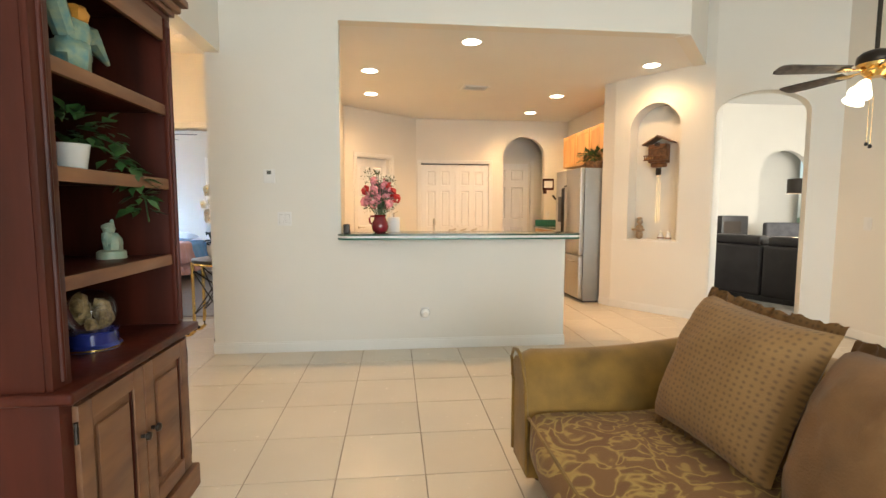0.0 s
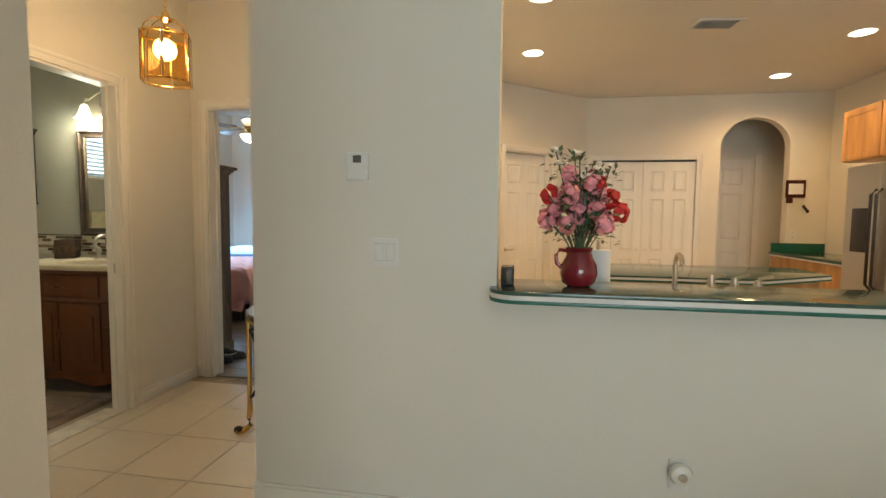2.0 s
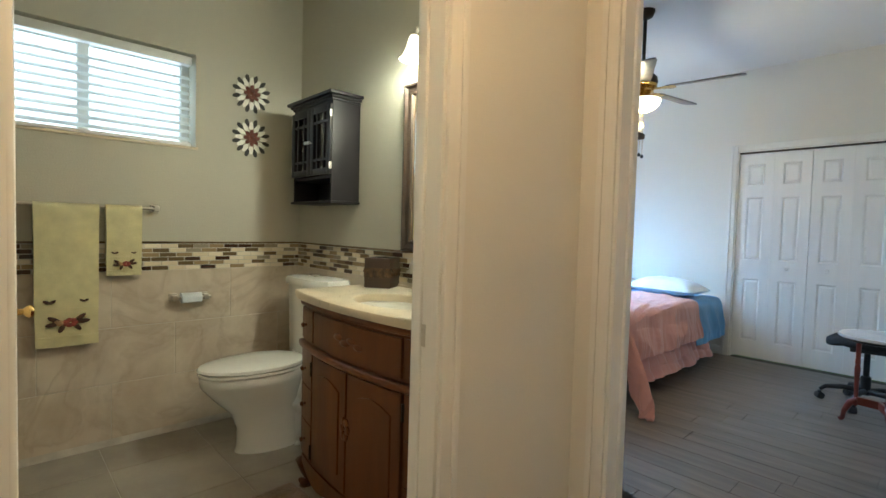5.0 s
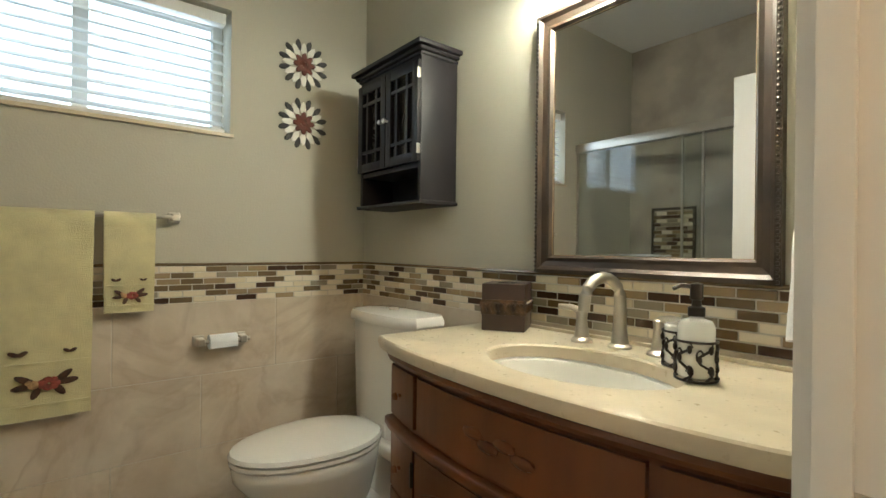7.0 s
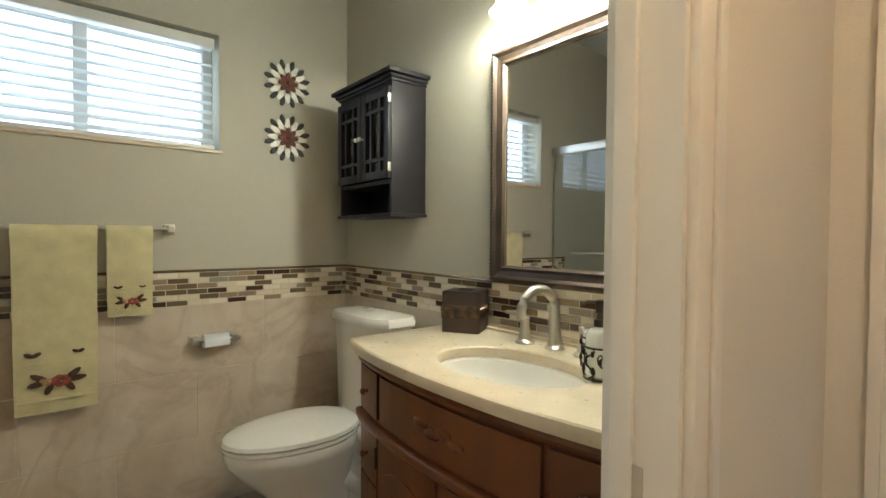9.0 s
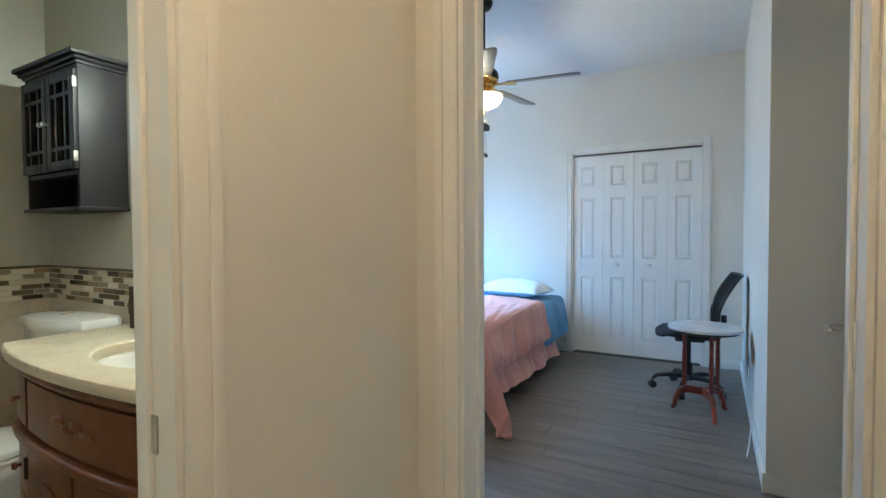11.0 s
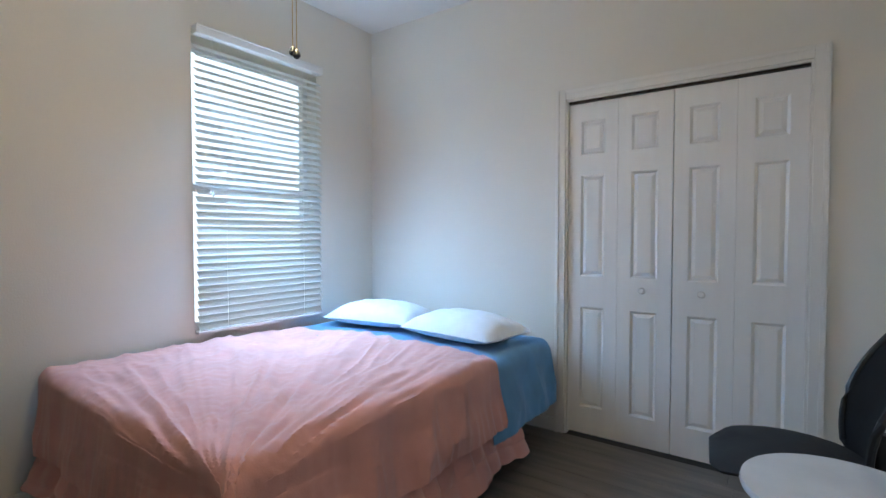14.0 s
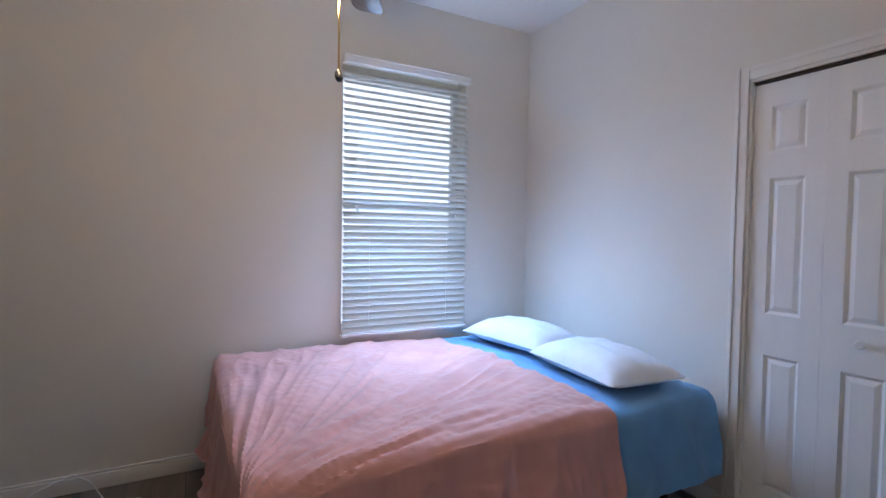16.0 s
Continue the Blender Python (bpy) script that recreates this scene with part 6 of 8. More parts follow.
def wardrobe():
    w = thing("wardrobe", (-3.12, 5.588, 0), 0, "weathered brown wooden wardrobe beside the bedroom door", "wardrobe")
    R = M["rustic"]
    hw, hd, h = 0.48, 0.285, 1.605
    part("side", box(hw - 0.025, -hd, 0.04, hw, hd, h, 0.004), R, w, "knotty weathered side panel")
    part("side", box(-hw, -hd, 0.04, -hw + 0.025, hd, h, 0.004), R, w)
    part("back", box(-hw + 0.025, -hd, 0.06, hw - 0.025, -hd + 0.012, h), R, w, smooth=False)
    part("floor_board", box(-hw + 0.025, -hd + 0.012, 0.06, hw - 0.025, hd - 0.03, 0.085), R, w, smooth=False)
    part("plinth", box(-hw - 0.012, -hd, 0, hw + 0.012, hd + 0.012, 0.085, 0.006), R, w)
    part("cornice", merged(box(-hw - 0.012, -hd, h, hw + 0.012, hd + 0.012, h + 0.02, 0.004), box(-hw - 0.03, -hd, h + 0.02, hw + 0.03, hd + 0.03, h + 0.042, 0.010, 3), box(-hw - 0.052, -hd, h + 0.042, hw + 0.052, hd + 0.052, h + 0.068, 0.006)), R, w, "moulded cornice")
    for s in (-1, 1):
        x0, x1 = (-hw + 0.026, -0.002) if s < 0 else (0.002, hw - 0.026)
        d = part("door", merged(box(x0, hd - 0.02, 0.09, x0 + 0.07, hd, h - 0.01, 0.003), box(x1 - 0.07, hd - 0.02, 0.09, x1, hd, h - 0.01, 0.003), box(x0 + 0.07, hd - 0.02, 0.09, x1 - 0.07, hd, 0.17, 0.003), box(x0 + 0.07, hd - 0.02, h - 0.09, x1 - 0.07, hd, h - 0.01, 0.003), box(x0 + 0.07, hd - 0.016, 0.17, x1 - 0.07, hd - 0.008, h - 0.09)), R, w)
        part("handle", lathe([(0.006, 0), (0.006, 0.012), (0.014, 0.018), (0.011, 0.028), (0.002, 0.03)], 12, pose(-s * 0.03, hd, 0.85, -90)), M["bronze"], d)


wardrobe()


def side_table():
    t = thing("round_side_table", (-1.815, 7.71, 0), -40, "small round white marble table on red wooden legs", "table")
    t.scale = (0.945, 0.945, 1.07)
    part("top", lathe([(0.225, 0.535), (0.238, 0.538), (0.24, 0.545), (0.236, 0.555), (0.001, 0.5555)], 48), M["marble"], t, "round white veined marble top")
    part("top_rim", lathe([(0.20, 0.518), (0.215, 0.522), (0.215, 0.534), (0.001, 0.534)], 40), M["black"], t)
    part("hub", merged(*[box(-0.012, 0.0, 0.118, 0.012, 0.135, 0.165, 0.005, m=pose(0, 0, 0, 0, 0, 120 * k)) for k in range(3)]), M["red_wood"], t, "red wooden stretcher hub")
    for k in range(3):
        a = radians(90 + 120 * k)
        c, s = math.cos(a), math.sin(a)
        prof = [(0.012, 0.11), (0.017, 0.13), (0.012, 0.16), (0.014, 0.25), (0.017, 0.34), (0.013, 0.36), (0.016, 0.375), (0.013, 0.40), (0.015, 0.50), (0.017, 0.52)]
        lg = part("leg", lathe(prof, 14, pose(0.13 * c, 0.13 * s, 0)), M["red_wood"], t, "turned red wooden leg")
        part("foot", tube([(0.12 * c, 0.12 * s, 0.15), (0.16 * c, 0.16 * s, 0.12), (0.19 * c, 0.19 * s, 0.06), (0.195 * c, 0.195 * s, 0.02), (0.21 * c, 0.21 * s, 0.0015)], 0.016, 10, taper=[1.2, 1.3, 1, 0.85, 1.0]), M["red_wood"], lg)


side_table()


def office_chair():
    c = thing("office_chair", (-1.93, 8.19, 0), 97, "black mesh-back office chair on casters", "office chair")
    B = M["black"]
    for k in range(5):
        a = radians(72 * k + 20)
        x, y = math.cos(a), math.sin(a)
        lg = part("base_leg", tube([(0.02 * x, 0.02 * y, 0.115), (0.12 * x, 0.12 * y, 0.12), (0.22 * x, 0.22 * y, 0.105), (0.255 * x, 0.255 * y, 0.075)], 0.017, 10, taper=[1.2, 1.1, 0.9, 0.7]), B, c)
        part("caster", merged(lathe([(0.004, -0.024), (0.025, -0.022), (0.027, -0.006), (0.027, 0.006), (0.025, 0.022), (0.004, 0.024)], 16, pose(0.255 * x, 0.255 * y, 0.0285, 90, 0, math.degrees(a) + 30)), box(-0.012, -0.02, 0.03, 0.012, 0.02, 0.066, 0.006, m=pose(0.255 * x, 0.255 * y, 0, 0, 0, math.degrees(a)))), B, lg)
    part("gas_column", lathe([(0.03, 0.09), (0.03, 0.22), (0.018, 0.225), (0.018, 0.40), (0.03, 0.41)], 16), B, c)
    part("mechanism", box(-0.11, -0.10, 0.40, 0.11, 0.10, 0.43, 0.01), B, c)
    seat = ball(1, (0, 0, 0), (0.235, 0.235, 0.042), 28, 12)
    for v in seat.verts:
        v.co.x = math.copysign(min(abs(v.co.x) * 1.12, 0.235), v.co.x)
        v.co.y = math.copysign(min(abs(v.co.y) * 1.12, 0.235), v.co.y)
        v.co.z += 0.468 - (0.02 if v.co.y > 0.18 else 0)
    part("seat", seat, mat("black_fabric", (0.018, 0.018, 0.02), 0.9, var=0.2, bump=0.5, bscale=250), c)
    # curved back: frame with a mesh panel
    def back(u, v):
        z = 0.47 + 0.435 * v
        y = -0.215 - 0.13 * v ** 1.6 + 0.03 * math.sin(v * math.pi)
        w = 0.135 + 0.055 * math.sin(min(1, v * 1.2) * math.pi * 0.5) - 0.03 * max(0, v - 0.75) * 4 * 0.5
        return Vector((u * w, y + 0.035 * u * u, z))
    rim = [back(-1, k / 10) for k in range(11)] + [back(-1 + k / 5, 1.0) for k in range(1, 10)] + [back(1, 1 - k / 10) for k in range(11)] + [back(1 - k / 5, 0.0) for k in range(1, 10)]
    part("back_frame", tube(rim, 0.012, 8, closed=True), B, c)
    bm = bmesh.new()
    nu, nv = 12, 22
    pts = [[bm.verts.new(back(-0.97 + 1.94 * i / nu, 0.02 + 0.96 * j / nv)) for j in range(nv + 1)] for i in range(nu + 1)]
    for i in range(nu):
        for j in range(nv):
            bm.faces.new((pts[i][j], pts[i + 1][j], pts[i + 1][j + 1], pts[i][j + 1]))
    bmesh.ops.solidify(bm, geom=bm.faces[:], thickness=0.004)
    part("mesh_back", bm, bpy.data.materials["black_fabric"], c, "curved black mesh back panel")
    part("back_bar", tube([(0, -0.10, 0.415), (0, -0.20, 0.42), (0, -0.235, 0.47), (0, -0.235, 0.60)], 0.02, 10), B, c)


office_chair()


def sneaker(at, rz, name="sneaker"):
    s = thing(name, at, rz, "black sneaker with a white stripe on the bedroom floor", "shoe")
    def section(x, w, h0, h1):
        return [(x, w * math.cos(a), h0 + (h1 - h0) * max(0, math.sin(a))) for a in [k * math.pi / 8 for k in range(9)]]
    bm = bmesh.new()
    secs = [section(x, w, 0.022, h) for x, w, h in ((-0.135, 0.022, 0.05), (-0.125, 0.034, 0.085), (-0.08, 0.038, 0.098), (-0.03, 0.040, 0.10), (0.03, 0.045, 0.085), (0.08, 0.049, 0.066), (0.12, 0.042, 0.055), (0.14, 0.02, 0.04))]
    vs = [[bm.verts.new(p) for p in r] for r in secs]
    for a, b in zip(vs, vs[1:]):
        for k in range(8):
            bm.faces.new((a[k], b[k], b[k + 1], a[k + 1]))
    bm.faces.new(vs[0])
    bm.faces.new(vs[-1][::-1])
    part("upper", bm, M["black"], s)
    sole = [(x, w) for x, w in ((-0.14, 0.018), (-0.125, 0.038), (-0.05, 0.040), (0.06, 0.050), (0.12, 0.046), (0.148, 0.016))]
    part("sole", prism([(x, -w) for x, w in sole] + [(x, w) for x, w in sole[::-1]], 0.001, 0.026, 0.005), M["black"], s)
    for q in (-1, 1):
        part("stripe", tube([(-0.06, q * 0.041, 0.06), (0.0, q * 0.0455, 0.045), (0.05, q * 0.049, 0.05), (0.075, q * 0.048, 0.06)], 0.004, 6, taper=[0.5, 1.2, 1.0, 0.4]), M["white"], s, "curved white stripe")
    part("laces", merged(*[tube([(0.01 + 0.018 * k, -0.02, 0.093 - 0.008 * k), (0.01 + 0.018 * k, 0, 0.097 - 0.008 * k), (0.01 + 0.018 * k, 0.02, 0.093 - 0.008 * k)], 0.003, 5) for k in range(4)]), M["black"], s)


sneaker((-2.50, 5.60, 0.0), 25)
sneaker((-2.54, 5.48, 0.0), 12)


def outlet(at, rz, label="white duplex wall outlet"):
    o = thing("wall_outlet", at, rz, label, "outlet")
    part("plate", box(-0.036, -0.006, -0.058, 0.036, 0, 0.058, 0.003), M["white"], o)
    for z in (-0.024, 0.024):
        part("socket", box(-0.016, -0.0085, z - 0.014, 0.016, -0.006, z + 0.014, 0.001), M["white"], o)
        part("slots", merged(box(-0.008, -0.0090, z - 0.004, -0.006, -0.0084, z + 0.006), box(0.006, -0.0090, z - 0.004, 0.008, -0.0084, z + 0.006)), M["black"], o, smooth=False)
    return o


cord = thing("power_cord", label="thin white cord lying along the bedroom baseboard", category="cord")
part("cable", tube([(-4.45, 6.55, 0.006), (-4.50, 6.40, 0.006), (-4.63, 6.33, 0.05), (-4.648, 6.25, 0.10), (-4.60, 6.10, 0.06), (-4.50, 6.02, 0.006), (-4.44, 5.93, 0.006)], 0.0035, 6), M["white"], cord)

cord = thing("power_cord", label="white cord hanging down the wall behind the small table", category="cord")
part("cable", tube([(-1.551, 7.95, 0.42), (-1.553, 7.93, 0.30), (-1.562, 7.86, 0.16), (-1.565, 7.72, 0.11), (-1.563, 7.55, 0.10), (-1.566, 7.40, 0.06), (-1.58, 7.28, 0.005), (-1.60, 7.10, 0.005)], 0.0035, 6), M["white"], cord)

# ---- hall ----


def pendant():
    p = thing("pendant_light", (-1.76, 4.06, 0), 0, "lit brass pendant lantern with amber glass panels", "pendant light")
    part("canopy", lathe([(0.012, 2.75), (0.05, 2.77), (0.06, 2.80)], 20), M["brass"], p)
    for k in range(17):
        z = 2.76 - k * 0.030
        ring = [(0.008 * math.cos(a), 0.0, z + 0.018 * math.sin(a)) if k % 2 else (0.0, 0.008 * math.cos(a), z + 0.018 * math.sin(a)) for a in [i * math.pi / 5 for i in range(10)]]
        part("chain_link", tube(ring, 0.0024, 5, closed=True), M["brass"], p)
    part("crown", lathe([(0.010, 2.25), (0.020, 2.235), (0.016, 2.215), (0.032, 2.205), (0.012, 2.19), (0.012, 2.14), (0.018, 2.13)], 18), M["brass"], p)
    R = 0.108
    for z, r in ((2.125, R), (1.905, R)):
        part("hoop", tube([(r * math.cos(a), r * math.sin(a), z) for a in [i * math.pi / 18 for i in range(36)]], 0.004, 6, closed=True), M["brass"], p)
    for k in range(6):
        a = k * math.pi / 3
        c, s = math.cos(a), math.sin(a)
        part("rib", tube([(0.015 * c, 0.015 * s, 2.215), (0.06 * c, 0.06 * s, 2.20), (0.098 * c, 0.098 * s, 2.165), (R * c, R * s, 2.125), (R * c, R * s, 1.905)], 0.0035, 6), M["brass"], p)
        m = pose(0, 0, 0, 0, 0, math.degrees(a) + 30)
        g = part("glass_panel", box(0.104, -0.052, 1.895, 0.108, 0.052, 2.135, 0.0012, 1, m=m), M["amberglass"], p, "bevelled amber glass panel", False)
        g.visible_shadow = False
        part("stud", ball(0.004, (0.112 * math.cos(a + math.pi / 6), 0.112 * math.sin(a + math.pi / 6), 1.91), seg=8, rings=6), M["brass"], p)
    part("bulb", ball(0.03, (0, 0, 2.06), (1, 1, 1.45), 16, 12), M["bulb"], p, "glowing filament bulb")


pendant()

sd = thing("smoke_detector", (-1.64, 4.63, 2.80), 0, "round white smoke detector on the hall ceiling", "smoke detector")
part("body", lathe([(0.05, -0.035), (0.062, -0.03), (0.066, -0.01), (0.066, 0)], 28), M["white"], sd)
part("vent_ring", lathe([(0.045, -0.038), (0.05, -0.0355)], 28), M["trim"], sd)


def console():
    t = thing("console_table", (-1.335, 4.44, 0), 0, "half-round stone-topped table on curled brass and iron legs", "table")
    pts = [(0.20, -0.37), (0.20, 0.37)] + [(0.20 - 0.40 * math.sin(a), 0.37 * math.cos(a)) for a in [k * math.pi / 24 for k in range(1, 24)]]
    part("top", prism(pts, 0.698, 0.722, 0.006, 3), M["grey_stone"], t, "polished grey-brown stone top")
    rim = [(0.19 - 0.375 * math.sin(a), 0.345 * math.cos(a), 0.683) for a in [k * math.pi / 20 for k in range(21)]]
    part("apron_band", tube(rim, 0.013, 8), M["brass"], t, "antique brass apron")
    for x, y in ((-0.175, 0.0 - 0.11), (0.17, -0.33), (0.17, 0.33), (-0.175, 0.13)):
        part("leg", tube([(x, y, 0.695), (x, y, 0.20), (x, y, 0.14), (x - 0.008, y, 0.09), (x + 0.002, y, 0.05), (x - 0.03, y - 0.01, 0.022), (x - 0.07, y - 0.02, 0.016)], 0.015, 10, taper=[1.0, 0.95, 1.1, 0.9, 1.0, 1.2, 1.4]), M["brass"], t, "brass leg with a scrolled foot")
        part("foot_scroll", ball(0.024, (x - 0.06, y - 0.018, 0.024), (1.3, 0.8, 0.95), 12, 8), M["bronze"], t)
    for a, b in (((-0.175, -0.11), (0.17, 0.33)), ((-0.175, 0.13), (0.17, -0.33)), ((-0.175, -0.11), (0.17, -0.33)), ((-0.175, 0.13), (0.17, 0.33))):
        for za, zb in ((0.62, 0.20), (0.20, 0.62)):
            part("brace", tube([(a[0], a[1], za), ((a[0] + b[0]) / 2, (a[1] + b[1]) / 2, (za + zb) / 2), (b[0], b[1], zb)], 0.006, 7), M["bronze"], t, "crossed iron brace")


console()


def orchid():
    o = thing("potted_orchid", (-1.335, 4.425, 0.722), 0, "white artificial orchid in a faceted white pot", "orchid")
    bm = bmesh.new()
    n = 12
    rows = [(0.040, 0.0), (0.056, 0.03), (0.064, 0.065), (0.064, 0.10), (0.058, 0.125)]
    rings = []
    for i, (r, z) in enumerate(rows):
        off = 0.5 * (i % 2)
        rings.append([bm.verts.new((r * math.cos(2 * math.pi * (k + off) / n), r * math.sin(2 * math.pi * (k + off) / n), z)) for k in range(n)])
    for i, (a, b) in enumerate(zip(rings, rings[1:])):
        for k in range(n):
            if i % 2 == 0:
                bm.faces.new((a[k], a[(k + 1) % n], b[k]))
                bm.faces.new((a[(k + 1) % n], b[(k + 1) % n], b[k]))
            else:
                bm.faces.new((a[k], a[(k + 1) % n], b[(k + 1) % n]))
                bm.faces.new((a[k], b[(k + 1) % n], b[k]))
    bm.faces.new(rings[0][::-1])
    inner = [bm.verts.new((0.05 * math.cos(2 * math.pi * k / n), 0.05 * math.sin(2 * math.pi * k / n), 0.118)) for k in range(n)]
    for k in range(n):
        bm.faces.new((rings[-1][k], rings[-1][(k + 1) % n], inner[(k + 1) % n], inner[k]))
    bm.faces.new(inner)
    bmesh.ops.recalc_face_normals(bm, faces=bm.faces)
    o.scale = (1.13, 1.13, 1.12)
    part("pot", bm, M["ceramic"], o, "faceted white ceramic pot", False)
    part("stake", tube([(0, 0, 0.11), (0.005, 0.002, 0.30), (0.012, 0.0, 0.46)], 0.008, 8), mat("bamboo", (0.34, 0.17, 0.05), 0.5, var=0.2), o)
    part("stem", tube([(0.01, 0, 0.12), (0.012, 0.006, 0.32), (0.01, 0.01, 0.50), (0.012, 0.02, 0.56)], 0.004, 7), M["leaf"], o)
    def leafm(a, ln, w, rise):
        bm = bmesh.new()
        m = pose(0, 0, 0.125, 0, 0, a)
        rows = []
        for k in range(7):
            f = k / 6
            x = 0.01 + ln * f
            ww = w * math.sin(math.pi * min(1, 0.14 + 0.82 * f)) ** 0.5 + 0.002
            z = rise * math.sin(f * 2.2) - 0.02 * f
            rows.append([bm.verts.new(m @ Vector(c)) for c in ((x, -ww, z + 0.012), (x, 0, z), (x, ww, z + 0.012))])
        for a_, b_ in zip(rows, rows[1:]):
            for i in range(2):
                bm.faces.new((a_[i], a_[i + 1], b_[i + 1], b_[i]))
        bmesh.ops.solidify(bm, geom=bm.faces[:], thickness=0.003)
        part("leaf", bm, M["darkleaf"], o)
    for a, ln, w, rs in ((195, 0.075, 0.042, 0.03), (255, 0.07, 0.040, 0.004), (330, 0.075, 0.042, 0.03), (350, 0.062, 0.036, 0.10), (165, 0.062, 0.036, 0.10)):
        leafm(a, ln, w, rs)
    def bloom(at, face, size):
        m = Matrix.Translation(at) @ Vector(face).to_track_quat("Z", "Y").to_matrix().to_4x4()
        bms = []
        for k, (ang, ln, w) in enumerate(((90, 1.0, 0.42), (210, 1.0, 0.4), (330, 1.0, 0.4), (10, 1.05, 0.72), (170, 1.05, 0.72))):
            bm = bmesh.new()
            mm = m @ pose(0, 0, 0.004 if k > 2 else 0.0, 0, 0, ang)
            rows = []
            for i in range(6):
                f = i / 5
                x = size * ln * (0.05 + 0.95 * f)
                ww = size * w * math.sin(math.pi * (0.12 + 0.80 * f)) ** 0.8
                z = size * (0.22 * f - 0.42 * f * f)
                wv = [0.16 * size * f * noise.noise((at[0] * 40 + q * 2.1, at[2] * 40 + i * 0.9, k)) for q in range(4)]
                rows.append([bm.verts.new(mm @ Vector(c)) for c in ((x * 0.95, -ww, z - 0.12 * size * f + wv[0]), (x * (1.02 + 0.05 * wv[1] / size), -ww * 0.45, z + wv[1]), (x * 0.98, ww * 0.45, z + wv[2]), (x * 0.94, ww, z - 0.12 * size * f + wv[3]))])
            for a_, b_ in zip(rows, rows[1:]):
                for i in range(3):
                    bm.faces.new((a_[i], a_[i + 1], b_[i + 1], b_[i]))
            bmesh.ops.solidify(bm, geom=bm.faces[:], thickness=0.0012)
            bms.append(bm)
        heart = ball(size * 0.10, (0, 0, -size * 0.02), (1, 1, 1.2), 8, 6)
        bmesh.ops.transform(heart, matrix=m, verts=heart.verts)
        fl = part("bloom", heart, M["petal"], o, "open white orchid bloom")
        for bm in bms:
            part("petal", bm, M["petal"], fl)
        b = ball(size * 0.16, (0, 0, size * 0.08), (1, 0.8, 1.1), 8, 6)
        bmesh.ops.transform(b, matrix=m, verts=b.verts)
        part("lip", b, M["yellow"], fl)
    random.seed(11)
    spots = [(-0.03, -0.03, 0.60), (-0.06, 0.03, 0.57), (0.04, -0.05, 0.60), (0.08, -0.01, 0.57), (-0.02, 0.04, 0.50), (0.03, -0.05, 0.49), (-0.07, -0.02, 0.47), (0.08, -0.03, 0.46), (-0.05, 0.0, 0.40), (0.03, -0.04, 0.41), (0.0, 0.05, 0.58), (0.06, 0.05, 0.52), (-0.03, -0.05, 0.345), (0.02, 0.02, 0.64)]
    for x, y, z in spots:
        bloom((x + random.uniform(-0.01, 0.01), y, z - 0.025), (x * 6 - 0.15 + random.uniform(-0.3, 0.3), y * 4 - 0.7, 0.1 + random.uniform(-0.2, 0.2)), random.uniform(0.040, 0.052))
    for z, dx in ((0.50, 0.13), (0.62, 0.10)):
        tw = part("twig", tube([(0.02, 0, z - 0.04), (dx * 0.6, -0.02, z - 0.02), (dx, -0.05, z + 0.01)], 0.0025, 5), M["darkleaf"], o)
        for k in range(3):
            part("bud", ball(0.0065, (dx - 0.02 * k, -0.05 + 0.015 * k, z + 0.012 - 0.012 * k), (1, 1, 1.3), 8, 6), M["darkleaf"], tw)


orchid()


def thermostat():
    t = thing("thermostat", (-0.649, 3.7445, 1.447), 0, "white wall thermostat with a grey display", "thermostat")
    part("case", box(-0.045, -0.024, -0.055, 0.045, 0, 0.055, 0.006, 3), M["white"], t)
    part("display", box(-0.016, -0.0255, 0.014, 0.018, -0.0235, 0.043, 0.0005), mat("grey_display", (0.11, 0.115, 0.105), 0.2, var=0.05), t, "small grey display")
    for x in (-0.008, 0.010):
        part("button", box(x - 0.006, -0.0255, -0.004, x + 0.006, -0.0235, 0.002, 0.0008), M["trim"], t)
    s = thing("light_switch", (-0.540, 3.7445, 1.106), 0, "white double rocker light switch plate", "light switch")
    part("plate", box(-0.056, -0.006, -0.056, 0.056, 0, 0.056, 0.003), M["white"], s)
    for x in (-0.023, 0.023):
        part("rocker", box(x - 0.0165, -0.0095, -0.033, x + 0.0165, -0.0062, 0.033, 0.0012, m=pose(0, 0, 0, 2)), M["white"], s)
        # grey slab whose rim reads as shade around the rocker
        part("gap", box(x - 0.018, -0.0066, -0.035, x + 0.018, -0.0058, 0.035), M["switch_gap_shade"], s, smooth=False)


thermostat()
pl = outlet((0.60, 3.7445, 0.30), 0, "white wall outlet with a plug-in night light")
part("night_light", merged(lathe([(0.036, 0), (0.042, 0.02), (0.036, 0.036), (0.018, 0.046), (0.004, 0.047)], 20, pose(0.0, -0.008, 0.012, 90)), box(-0.018, -0.03, -0.03, 0.018, -0.007, 0.0, 0.004)), M["ceramic"], pl, "round plug-in night light")
part("sensor", lathe([(0.017, 0.0), (0.015, 0.004), (0.002, 0.005)], 16, pose(0.0, -0.0545, 0.012, 90)), M["chrome"], pl, "dark round sensor lens")
sw = thing("light_switch", (4.558, 3.62, 1.06), 90, "white light switch on the living room wall", "light switch")
part("plate", box(-0.036, 0, -0.058, 0.036, 0.006, 0.058, 0.003), M["white"], sw)
part("rocker", box(-0.016, 0.0062, -0.032, 0.016, 0.0095, 0.032, 0.001), M["white"], sw)

# ---- living room ----


